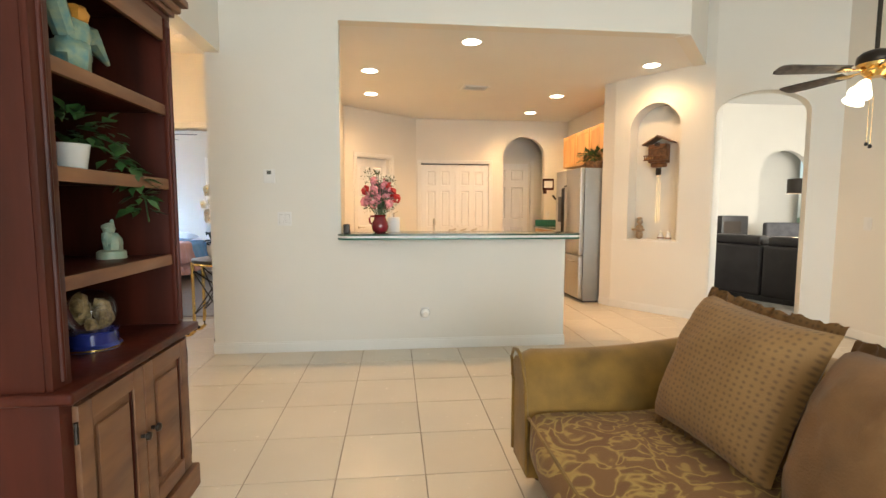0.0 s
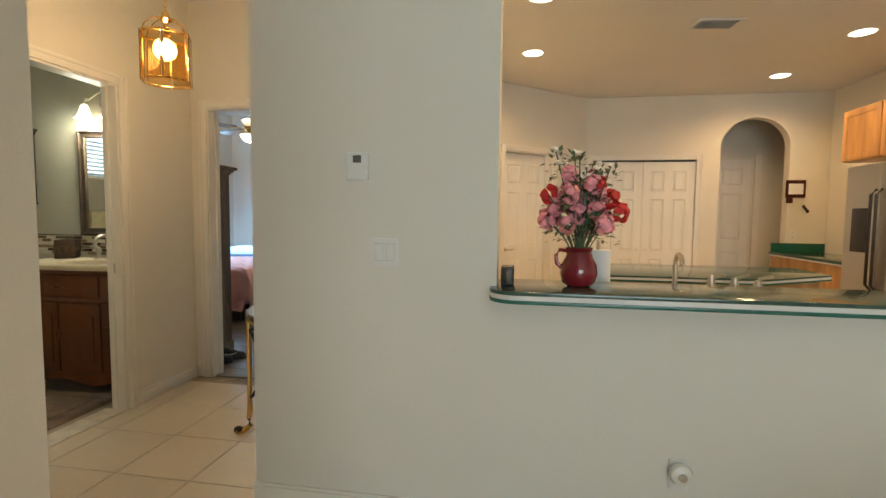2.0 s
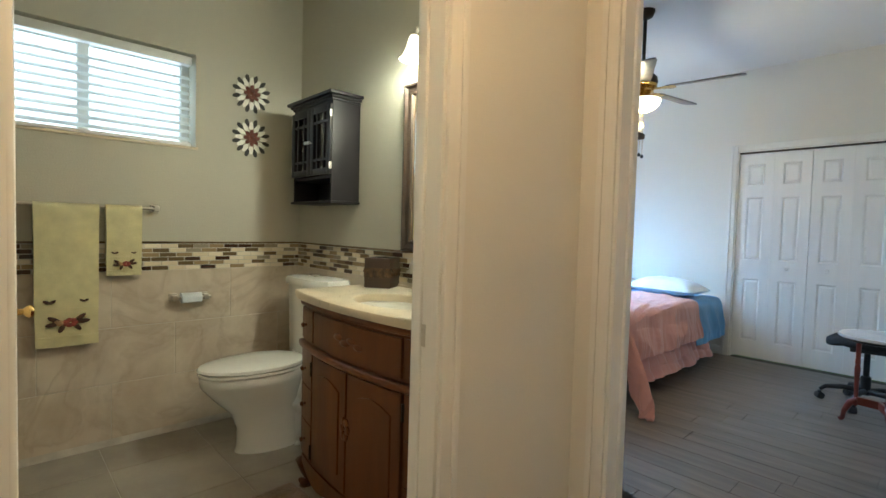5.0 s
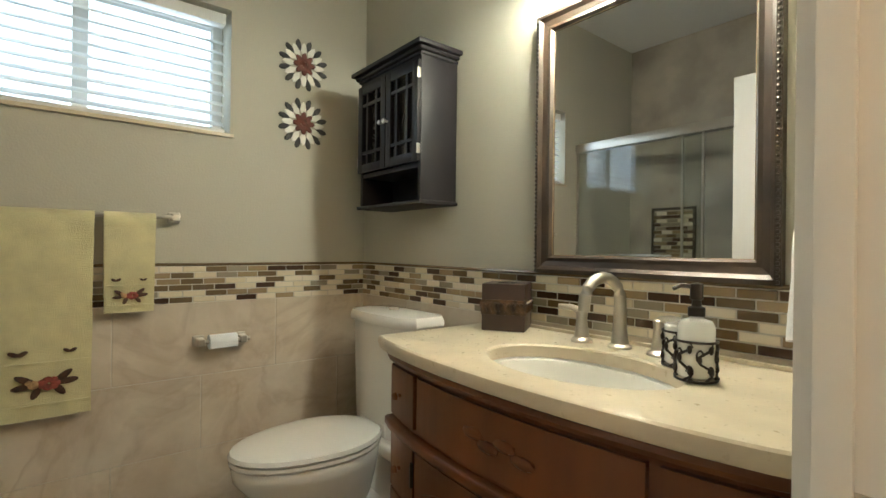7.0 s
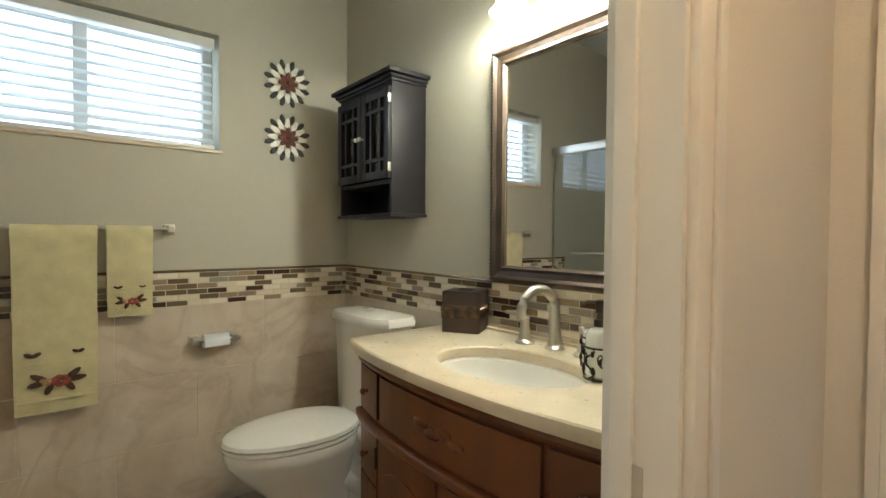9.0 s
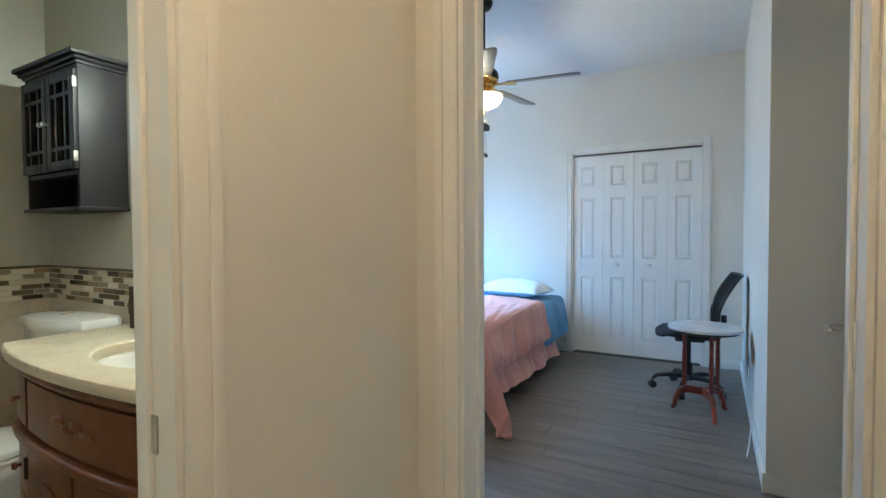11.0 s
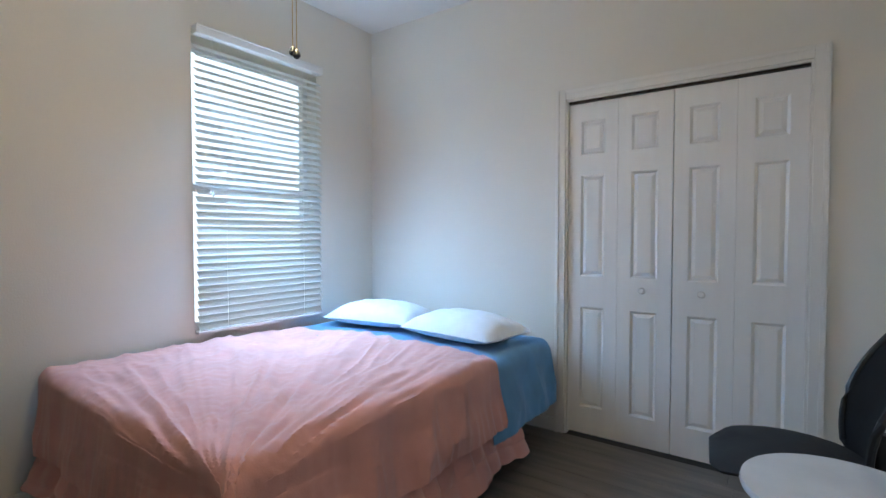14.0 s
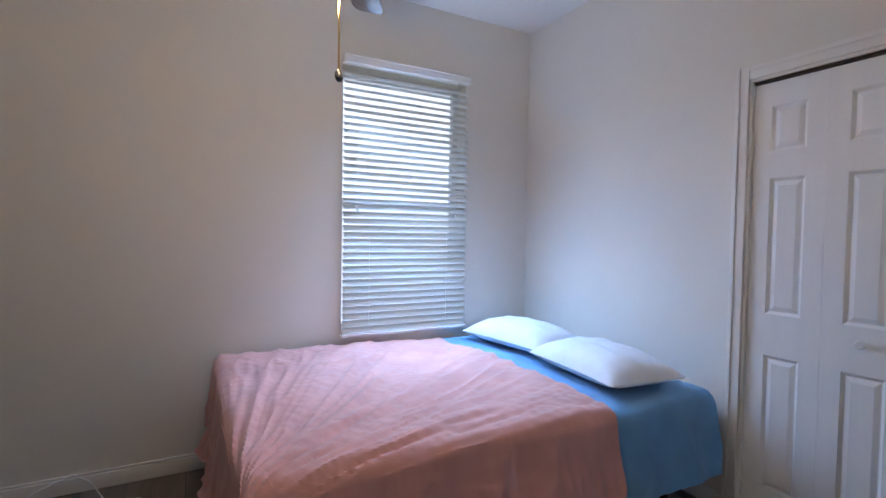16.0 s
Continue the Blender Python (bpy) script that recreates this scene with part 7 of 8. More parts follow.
def leaf_cluster(bms, at, n, r, size, droop=0.3, seed=1, up=0.5):
    """Many small pointed leaves round a middle point."""
    rnd = random.Random(seed)
    for _ in range(n):
        a, e = rnd.uniform(0, 2 * math.pi), rnd.uniform(-0.25, 1.2)
        d = Vector((math.cos(a) * math.cos(e), math.sin(a) * math.cos(e), math.sin(e) * up))
        p = Vector(at) + d * r * rnd.uniform(0.35, 1.0)
        s = size * rnd.uniform(0.6, 1.2)
        out = (d + Vector((rnd.uniform(-0.5, 0.5), rnd.uniform(-0.5, 0.5), -droop * rnd.random()))).normalized()
        side = out.cross(Vector((rnd.uniform(-0.3, 0.3), rnd.uniform(-0.3, 0.3), 1))).normalized()
        nrm = side.cross(out)
        bm = bms
        tip, mid = p + out * s, p + out * s * 0.45
        v = [bm.verts.new(c) for c in (p, mid + side * s * 0.3 + nrm * s * 0.05, tip - nrm * s * 0.1, mid - side * s * 0.3 + nrm * s * 0.05, mid - nrm * s * 0.02)]
        bm.faces.new((v[0], v[1], v[4]))
        bm.faces.new((v[1], v[2], v[4]))
        bm.faces.new((v[2], v[3], v[4]))
        bm.faces.new((v[3], v[0], v[4]))


def bookcase():
    b = thing("bookcase", (-0.985, 1.42, 0), 0, "dark cherry bookcase with open shelves above panelled doors", "bookcase")
    D, hw, top = 0.45, 0.385, 1.93
    mh, me = M["mahog"], M["mahog2"]
    part("side", box(0, -hw, 0.69, D - 0.02, -hw + 0.03, top, 0.003), mh, b)
    part("side", box(0, hw - 0.03, 0.69, D - 0.02, hw, top, 0.003), mh, b)
    part("back", box(0, -hw + 0.03, 0.70, 0.014, hw - 0.03, top), mh, b, smooth=False)
    for y, sw in ((-hw, 0.075), (hw - 0.045, 0.045)):
        part("stile", merged(box(D - 0.02, y, 0.722, D, y + sw, top, 0.006), tube([(D + 0.001, y + sw / 2, 0.74), (D + 0.001, y + sw / 2, top - 0.03)], 0.008, 8)), mh, b, "dark front stile")
    for z in (0.995, 1.293, 1.58):
        part("shelf", box(0.014, -hw + 0.03, z - 0.01, D - 0.025, hw - 0.03, z + 0.012, 0.002), mh, b)
        part("shelf_edge", box(D - 0.025, -hw + 0.055, z - 0.024, D - 0.006, hw - 0.055, z + 0.018, 0.005), me, b)
    part("frieze", box(D - 0.02, -hw + 0.055, top - 0.09, D - 0.002, hw - 0.055, top, 0.004), me, b)
    part("top", box(0, -hw, top, D, hw, top + 0.02, 0.003), mh, b)
    part("cornice", merged(box(0, -hw - 0.015, top + 0.02, D + 0.015, hw + 0.015, top + 0.04, 0.005), box(0, -hw - 0.035, top + 0.04, D + 0.035, hw + 0.035, top + 0.07, 0.012, 3), box(0, -hw - 0.055, top + 0.07, D + 0.055, hw + 0.055, top + 0.10, 0.008)), me, b, "stepped cornice")
    part("deck", box(0, -hw - 0.02, 0.69, D + 0.055, hw + 0.02, 0.722, 0.010, 3), mh, b, "moulded deck above the doors")
    part("base_body", box(0, -hw, 0.10, D + 0.01, hw, 0.69, 0.004), mh, b)
    part("plinth", box(0, -hw - 0.02, 0, D + 0.035, hw + 0.02, 0.10, 0.008, 3), me, b)
    for s in (-1, 1):
        y0, y1 = (-hw + 0.045, -0.004) if s < 0 else (0.004, hw - 0.045)
        x = D + 0.01
        fr = [box(x, y0, 0.125, x + 0.018, y0 + 0.06, 0.665, 0.004), box(x, y1 - 0.06, 0.125, x + 0.018, y1, 0.665, 0.004), box(x, y0 + 0.06, 0.125, x + 0.018, y1 - 0.06, 0.185, 0.004), box(x, y0 + 0.06, 0.605, x + 0.018, y1 - 0.06, 0.665, 0.004)]
        d = part("door", merged(*fr), me, b)
        part("raised_panel", merged(box(x + 0.001, y0 + 0.06, 0.185, x + 0.006, y1 - 0.06, 0.605), box(x + 0.004, y0 + 0.085, 0.215, x + 0.017, y1 - 0.085, 0.575, 0.010, 2)), me, d)
        part("panel_shadow_mould", merged(box(x + 0.005, y0 + 0.06, 0.185, x + 0.012, y0 + 0.07, 0.605), box(x + 0.005, y1 - 0.07, 0.185, x + 0.012, y1 - 0.06, 0.605)), mh, d, smooth=False)
        part("knob", lathe([(0.007, 0), (0.006, 0.012), (0.015, 0.02), (0.013, 0.03), (0.002, 0.033)], 14, pose(x + 0.018, -s * 0.0 + (y1 - 0.03 if s < 0 else y0 + 0.03), 0.43, 0, 90)), M["bronze"], d)
        for z in (0.20, 0.59):
            part("hinge", tube([(x + 0.012, y0 - 0.004 if s < 0 else y1 + 0.004, z - 0.03), (x + 0.012, y0 - 0.004 if s < 0 else y1 + 0.004, z + 0.03)], 0.006, 8), M["bronze"], b)


bookcase()


def figurine(name, at, rz, label, lumps, mt_list, base=None):
    f = thing(name, at, rz, label, "figurine")
    part("body", merged(*[ball(r, p, s, 14, 10, 0.25, 3) for r, p, s in lumps]), mt_list[0], f)
    if base:
        part("base", lathe(base, 24), mt_list[1], f)
    return f


M["teal"] = mat("teal_glaze", (0.10, 0.24, 0.24), 0.35, var=0.5, scale=30, second=(0.30, 0.36, 0.22))
M["palegreen"] = mat("pale_green_stone", (0.30, 0.42, 0.30), 0.4, var=0.25, scale=20, second=(0.45, 0.42, 0.28))
M["blueglaze"] = mat("dark_blue_glaze", (0.02, 0.03, 0.16), 0.15, var=0.3, scale=15, coat=0.5)
M["goldfig"] = mat("gold_figures", (0.42, 0.30, 0.14), 0.4, var=0.4, scale=40)
fg = figurine("bird_figurine", (-0.64, 1.36, 1.592), 0, "teal bird figurine with spread wings on the upper shelf", [(0.06, (0, 0, 0.065), (1, 1, 1.0)), (0.045, (0.0, 0.02, 0.14), (1, 1.2, 1.2))], [M["teal"], M["goldfig"]], [(0.065, 0), (0.06, 0.02), (0.03, 0.03)])
for s, (a, b) in ((1, ((0, 0.10, 0.16), (0, 0.20, 0.10))), (-1, ((0, -0.07, 0.22), (0, -0.10, 0.29)))):
    part("wing", tube([(0, 0.02 * s, 0.13), a, b], 0.03, 8, taper=[1.0, 1.2, 0.25]), M["teal"], fg)
part("orange_crest", ball(0.032, (0.01, 0.03, 0.205), (1, 1, 0.9), 10, 8, 0.4, 4), mat("orange_glaze", (0.55, 0.25, 0.04), 0.3), fg)
figurine("green_stone_figurine", (-0.72, 1.66, 1.007), 0, "pale green carved stone figurine on the middle shelf", [(0.034, (0, 0.004, 0.055), (0.9, 1.0, 1.3)), (0.022, (0, -0.024, 0.075), (0.8, 0.9, 1.3)), (0.020, (0.008, 0.034, 0.050), (0.8, 1.0, 1.5)), (0.022, (0, -0.010, 0.112), (0.9, 1.3, 1.0)), (0.012, (0, -0.034, 0.118), (1, 1.2, 0.7)), (0.010, (0, 0.012, 0.135), (0.7, 0.8, 1.2))], [mat("pale_jade", (0.50, 0.50, 0.36), 0.4, var=0.3, scale=18, second=(0.20, 0.36, 0.28)), M["palegreen"]], [(0.050, 0), (0.048, 0.026), (0.036, 0.032)])
wf = figurine("white_figurine", (-0.66, 1.14, 1.007), 0, "white porcelain figurine on the middle shelf", [(0.04, (0, 0, 0.04), (1, 1, 1)), (0.03, (0, 0, 0.10), (1, 1, 1.3)), (0.022, (0, 0, 0.17), (1, 1, 1.2))], [M["ceramic"], M["ceramic"]])
sg = thing("snow_globe", (-0.68, 1.45, 0.724), 0, "snow globe with gold figures on a dark blue base", "snow globe")
part("base", lathe([(0.085, 0), (0.085, 0.012), (0.076, 0.02), (0.074, 0.055), (0.08, 0.062), (0.06, 0.068)], 28), M["blueglaze"], sg, "glossy dark blue base")
part("gold_band", lathe([(0.087, 0.003), (0.087, 0.009)], 28), M["brass"], sg)
part("globe", ball(0.075, (0, 0, 0.125), seg=28, rings=18), M["glass"], sg, "clear glass globe")
part("figures", merged(*[ball(0.016, (0.03 * math.cos(k * 1.3), 0.03 * math.sin(k * 1.3), 0.085 + 0.018 * (k % 4)), (1, 1, 1.6), 8, 6, 0.3, 5) for k in range(8)]), M["goldfig"], sg)
pp = thing("trailing_pothos", (-0.66, 1.36, 1.305), 0, "trailing green pothos in a white pot on a shelf", "plant")
part("pot", lathe([(0.042, 0), (0.055, 0.085), (0.057, 0.09), (0.05, 0.09), (0.048, 0.07), (0.002, 0.07)], 24), M["ceramic"], pp, "white ribbed pot")
lb = bmesh.new()
leaf_cluster(lb, (0.0, 0.0, 0.12), 90, 0.14, 0.062, 0.5, 3, 0.7)
for y0, z1 in ((0.13, 0.03), (0.20, 0.0), (0.25, -0.04), (0.28, -0.09), (0.30, -0.14), (0.22, -0.03)):
    leaf_cluster(lb, (0.07, y0 - 0.02, z1 + 0.02), 11, 0.045, 0.066, 0.9, int(y0 * 100), 0.6)
part("leaves", lb, M["leaf"], pp, "heart-shaped green leaves")
part("vine", tube([(0.0, 0.0, 0.10), (0.05, 0.10, 0.09), (0.08, 0.20, 0.02), (0.085, 0.27, -0.08), (0.085, 0.29, -0.16)], 0.003, 5), M["leaf"], pp)


def soft_box(x0, y0, z0, x1, y1, z1, bulge=0.03, n=10, seed=0.0, corner=4):
    """A padded cushion: a box with rounded corners and a swollen middle."""
    bm = bmesh.new()
    bmesh.ops.create_cube(bm, size=2)
    bmesh.ops.subdivide_edges(bm, edges=bm.edges[:], cuts=n, use_grid_fill=True)
    cx, cy, cz = (x0 + x1) / 2, (y0 + y1) / 2, (z0 + z1) / 2
    hx, hy, hz = (x1 - x0) / 2, (y1 - y0) / 2, (z1 - z0) / 2
    for v in bm.verts:
        p = v.co.copy()
        k = (abs(p.x) ** corner + abs(p.y) ** corner + abs(p.z) ** corner) ** (1 / corner)
        q = p / k * max(abs(p.x), abs(p.y), abs(p.z)) if k else p
        q = q * 0.55 + p * 0.45
        b = bulge * noise.noise((p.x * 1.4 + seed, p.y * 1.4, p.z * 1.4)) * 0.5
        sw = bulge * (1 - p.x ** 2) * (1 - p.y ** 2)
        swx = bulge * (1 - p.z ** 2) * (1 - p.y ** 2)
        v.co = Vector((cx + q.x * hx + math.copysign(swx, p.x) * abs(p.x), cy + q.y * hy, cz + q.z * hz + (sw * p.z) + b))
    return bm


def couch():
    c = thing("sofa", (0, 0, 0), 0, "olive and gold damask sofa with rolled arms", "sofa")
    part("base", box(0.93, -0.62, 0.06, 1.78, 1.78, 0.21, 0.03, 3), M["olive"], c)
    for x, y in ((0.98, 1.72), (1.7, 1.72), (0.98, -0.55), (1.7, -0.55)):
        part("leg", lathe([(0.022, 0.0), (0.03, 0.06)], 14, pose(x, y, 0.0)), M["mahog"], c)
    # arms: rolled outwards, sweeping down to the front
    for y0, sgn in ((1.72, 1), (-0.56, -1)):
        bm = bmesh.new()
        rings = []
        n = 16
        for k in range(n + 1):
            f = k / n
            x = 0.875 + 0.90 * f
            h = 0.585 - 0.012 * math.sin(f * math.pi) + 0.05 * f ** 2
            r = 0.075
            prof = [(-0.17, 0.10), (-0.165, h - 0.26), (-0.14, h - 0.13), (-0.10, h - 0.045), (-0.05, h - 0.005), (0.0, h + 0.006), (0.06, h - 0.008), (0.10, h - 0.05), (0.105, h - 0.09), (0.085, h - 0.125), (0.06, h - 0.13), (0.06, 0.10)]
            sc = 1.0 if 0 < k < n else 0.93
            rings.append([bm.verts.new((x + (0.012 if k == 1 else 0), y0 + sgn * a * sc, 0.10 + (z - 0.10) * (sc if z > 0.2 else 1))) for a, z in prof])
        for a, b in zip(rings, rings[1:]):
            for i in range(len(a)):
                bm.faces.new((a[i], a[(i + 1) % len(a)], b[(i + 1) % len(a)], b[i]))
        bm.faces.new(rings[0])
        bm.faces.new(rings[-1][::-1])
        bmesh.ops.recalc_face_normals(bm, faces=bm.faces)
        part("arm", bm, M["olive"], c, "olive velvet rolled arm")
        part("arm_piping", tube([(0.872, y0 + sgn * a, z) for a, z in ((-0.165, 0.12), (-0.16, 0.33), (-0.135, 0.45), (-0.10, 0.54), (-0.05, 0.58), (0.0, 0.588), (0.06, 0.575), (0.10, 0.53), (0.08, 0.455), (0.06, 0.44), (0.06, 0.12))], 0.008, 7), M["olive"], c)
    part("back", soft_box(1.56, -0.52, 0.25, 1.88, 1.66, 0.69, 0.03, 10, 2.0), M["olive"], c)
    for k in range(2):
        y0 = 0.55 - k * 1.03
        part("seat_cushion", soft_box(0.86, y0, 0.20, 1.60, y0 + 1.02, 0.385, 0.03, 12, k * 3.0, 6), M["damask"], c, "floral damask seat cushion")
        part("piping", tube([(0.875, y0 + 0.03, 0.363), (0.868, y0 + 0.51, 0.37), (0.875, y0 + 0.99, 0.363)], 0.007, 6), M["olive"], c)


couch()


def throw_pillow(at, turn, size, mt, label, fringe):
    p = thing("throw_pillow", label=label, category="pillow", group="throw pillows on the sofa")
    p.matrix_world = pose(*at) @ turn
    bm = bmesh.new()
    n = 22
    tp, bt = [], []
    for i in range(n + 1):
        rt, rb = [], []
        for j in range(n + 1):
            u, v = -1 + 2 * i / n, -1 + 2 * j / n
            e = max(0.0, (1 - abs(u) ** 3) * (1 - abs(v) ** 3)) ** 0.5
            x, y = size * u * (1 - 0.06 * (1 - v * v)), size * v * (1 - 0.06 * (1 - u * u))
            w = (0.016 * noise.noise((u * 3 + at[0] * 5, v * 3, 1.7)) + 0.012 * (0.3 - abs(noise.noise((u * 4 + v * 3, v * 2, at[1] * 7))))) * e
            rt.append(bm.verts.new((x, y, 0.135 * e + w)))
            rb.append(rt[-1] if i in (0, n) or j in (0, n) else bm.verts.new((x, y, -0.075 * e)))
        tp.append(rt)
        bt.append(rb)
    for i in range(n):
        for j in range(n):
            bm.faces.new((tp[i][j], tp[i + 1][j], tp[i + 1][j + 1], tp[i][j + 1]))
            bm.faces.new((bt[i][j], bt[i][j + 1], bt[i + 1][j + 1], bt[i + 1][j]))
    bmesh.ops.recalc_face_normals(bm, faces=bm.faces)
    part("cover", bm, mt, p)
    if fringe:
        rnd = random.Random(5)
        for s in (-1, 1):
            rf = bmesh.new()
            rows = []
            for k in range(41):
                u = -size + 2 * size * k / 40
                edge = size * (1 - 0.06 * (1 - (u / size) ** 2))
                rip = 0.020 * noise.noise((k * 0.45, s, 1)) + 0.010 * noise.noise((k * 1.3, s, 4))
                rows.append([rf.verts.new((u, s * (edge - 0.012), 0.0)), rf.verts.new((u, s * (edge + 0.020), rip)), rf.verts.new((u, s * (edge + 0.030 + 0.014 * noise.noise((k * 0.5, 3, s))), rip * 2.2 - 0.004))])
            for a, b in zip(rows, rows[1:]):
                for i in range(2):
                    rf.faces.new((a[i], b[i], b[i + 1], a[i + 1]))
            bmesh.ops.solidify(rf, geom=rf.faces[:], thickness=0.010)
            part("ruffle", rf, mt, p, "ruffled velvet edge")


def leaning(lean, yaw, spin):
    """Turns a pillow to face the front of the sofa, leaning back by so many degrees."""
    return pose(0, 0, 0, 0, 0, -90 + yaw) @ pose(0, 0, 0, 90 - lean, 0, 0) @ pose(0, 0, 0, 0, 0, spin)


throw_pillow((1.455, 1.165, 0.635), leaning(22, 8, -4), 0.250, M["dotted"], "brown cut-velvet throw pillow with a ruffled edge on the sofa", True)
throw_pillow((1.49, 0.68, 0.62), leaning(24, -12, 9), 0.245, M["brownvelvet"], "brown velvet throw pillow leaning on the sofa back", True)
ceiling_fan((3.42, 2.6, 2.09), 1.66, 0.62, 100, "bronze living room ceiling fan with amber glass shades", "shades", (M["bronze"], M["brass"], M["fanblade"]), "living_ceiling_fan")

# ---- kitchen ----


def rounded_rect(x0, y0, x1, y1, r, n=6):
    pts = []
    for cx, cy, a0 in ((x1 - r, y0 + r, -90), (x1 - r, y1 - r, 0), (x0 + r, y1 - r, 90), (x0 + r, y0 + r, 180)):
        for k in range(n + 1):
            a = radians(a0 + 90 * k / n)
            pts.append((cx + r * math.cos(a), cy + r * math.sin(a)))
    return pts


def layered_top(name, pts_f, z0, z1, label, category):
    t = thing(name, label=label, category=category)
    h = (z1 - z0)
    part("lower_edge", prism(pts_f(0.0), z0, z0 + 0.30 * h, 0.002), M["greenedge"], t)
    part("white_band", prism(pts_f(0.003), z0 + 0.30 * h, z0 + 0.68 * h), M["white"], t, "white inlaid edge band", False)
    part("surface", prism(pts_f(0.0), z0 + 0.68 * h, z1, 0.003), M["green"], t, "glossy dark green laminate")
    return t


def bar_outline(g):
    out = rounded_rect(-0.115 + g, 3.615 + g, 1.925 - g, 3.985 - g, 0.10)
    return out


layered_top("breakfast_bar", bar_outline, 0.938, 0.984, "glossy dark green breakfast bar with a white edge band", "countertop")
layered_top("island_countertop", lambda g: [(0.42 + g, 4.95 + g), (1.42 - g, 4.95 + g), (1.95 - g, 5.3), (1.95 - g, 5.75 - g), (0.42 + g, 5.75 - g)], 0.865, 0.902, "dark green kitchen island top with a white edge band", "countertop")
isl = thing("kitchen_island", (1.15, 5.35, 0), 0, "maple kitchen island cabinet", "cabinet")
part("body", prism([(-0.69, -0.36), (0.25, -0.36), (0.74, -0.04), (0.74, 0.36), (-0.69, 0.36)], 0.09, 0.865, 0.003), M["maple"], isl)
part("toe_kick", prism([(-0.64, -0.31), (0.23, -0.31), (0.69, -0.02), (0.69, 0.31), (-0.64, 0.31)], 0.0, 0.09), M["black"], isl, smooth=False)
for k in range(2):
    part("door", box(-0.66 + k * 0.45, -0.378, 0.13, -0.24 + k * 0.45, -0.36, 0.84, 0.004), M["maple"], isl)
lc = thing("sink_counter", (0.9, 4.18, 0), 0, "green kitchen sink counter behind the bar", "countertop")
part("cabinet", box(-0.95, -0.31, 0.0, 0.90, 0.28, 0.80, 0.003), M["maple"], lc)
part("top", box(-0.97, -0.31, 0.80, 0.92, 0.31, 0.84, 0.004), M["green"], lc)
part("basin", merged(box(-0.35, -0.22, 0.8405, 0.35, 0.22, 0.846, 0.002)), M["steel"], lc, "stainless sink rim")
kf = thing("kitchen_faucet", (0.72, 4.30, 0.8465), 0, "chrome kitchen faucet at the sink", "faucet")
part("base", lathe([(0.028, 0), (0.028, 0.01), (0.016, 0.02), (0.014, 0.10)], 16), M["chrome"], kf)
part("spout", tube([(0, 0, 0.08), (0, 0, 0.19)] + [(0, -0.05 + 0.05 * math.cos(a), 0.19 + 0.05 * math.sin(a)) for a in [k * math.pi / 8 for k in range(1, 9)]], 0.011, 10), M["chrome"], kf)
for x in (0.16, 0.26, 0.36):
    part("lever" if x == 0.16 else "sprayer", merged(lathe([(0.018, 0), (0.016, 0.06), (0.02, 0.10), (0.012, 0.16 - x * 0.1)], 14, pose(x, 0, 0)), tube([(x, 0, 0.13), (x + 0.05, -0.03, 0.15)], 0.008, 8)), M["chrome"], kf)
bt = thing("small_speaker", (-0.055, 3.80, 0.984), 0, "small black box standing on the bar", "speaker")
part("case", box(-0.02, -0.04, 0, 0.03, 0.04, 0.075, 0.006, 3), M["black"], bt)
part("grille", box(-0.012, -0.0415, 0.012, 0.022, -0.0395, 0.062, 0.001), M["bronze"], bt)


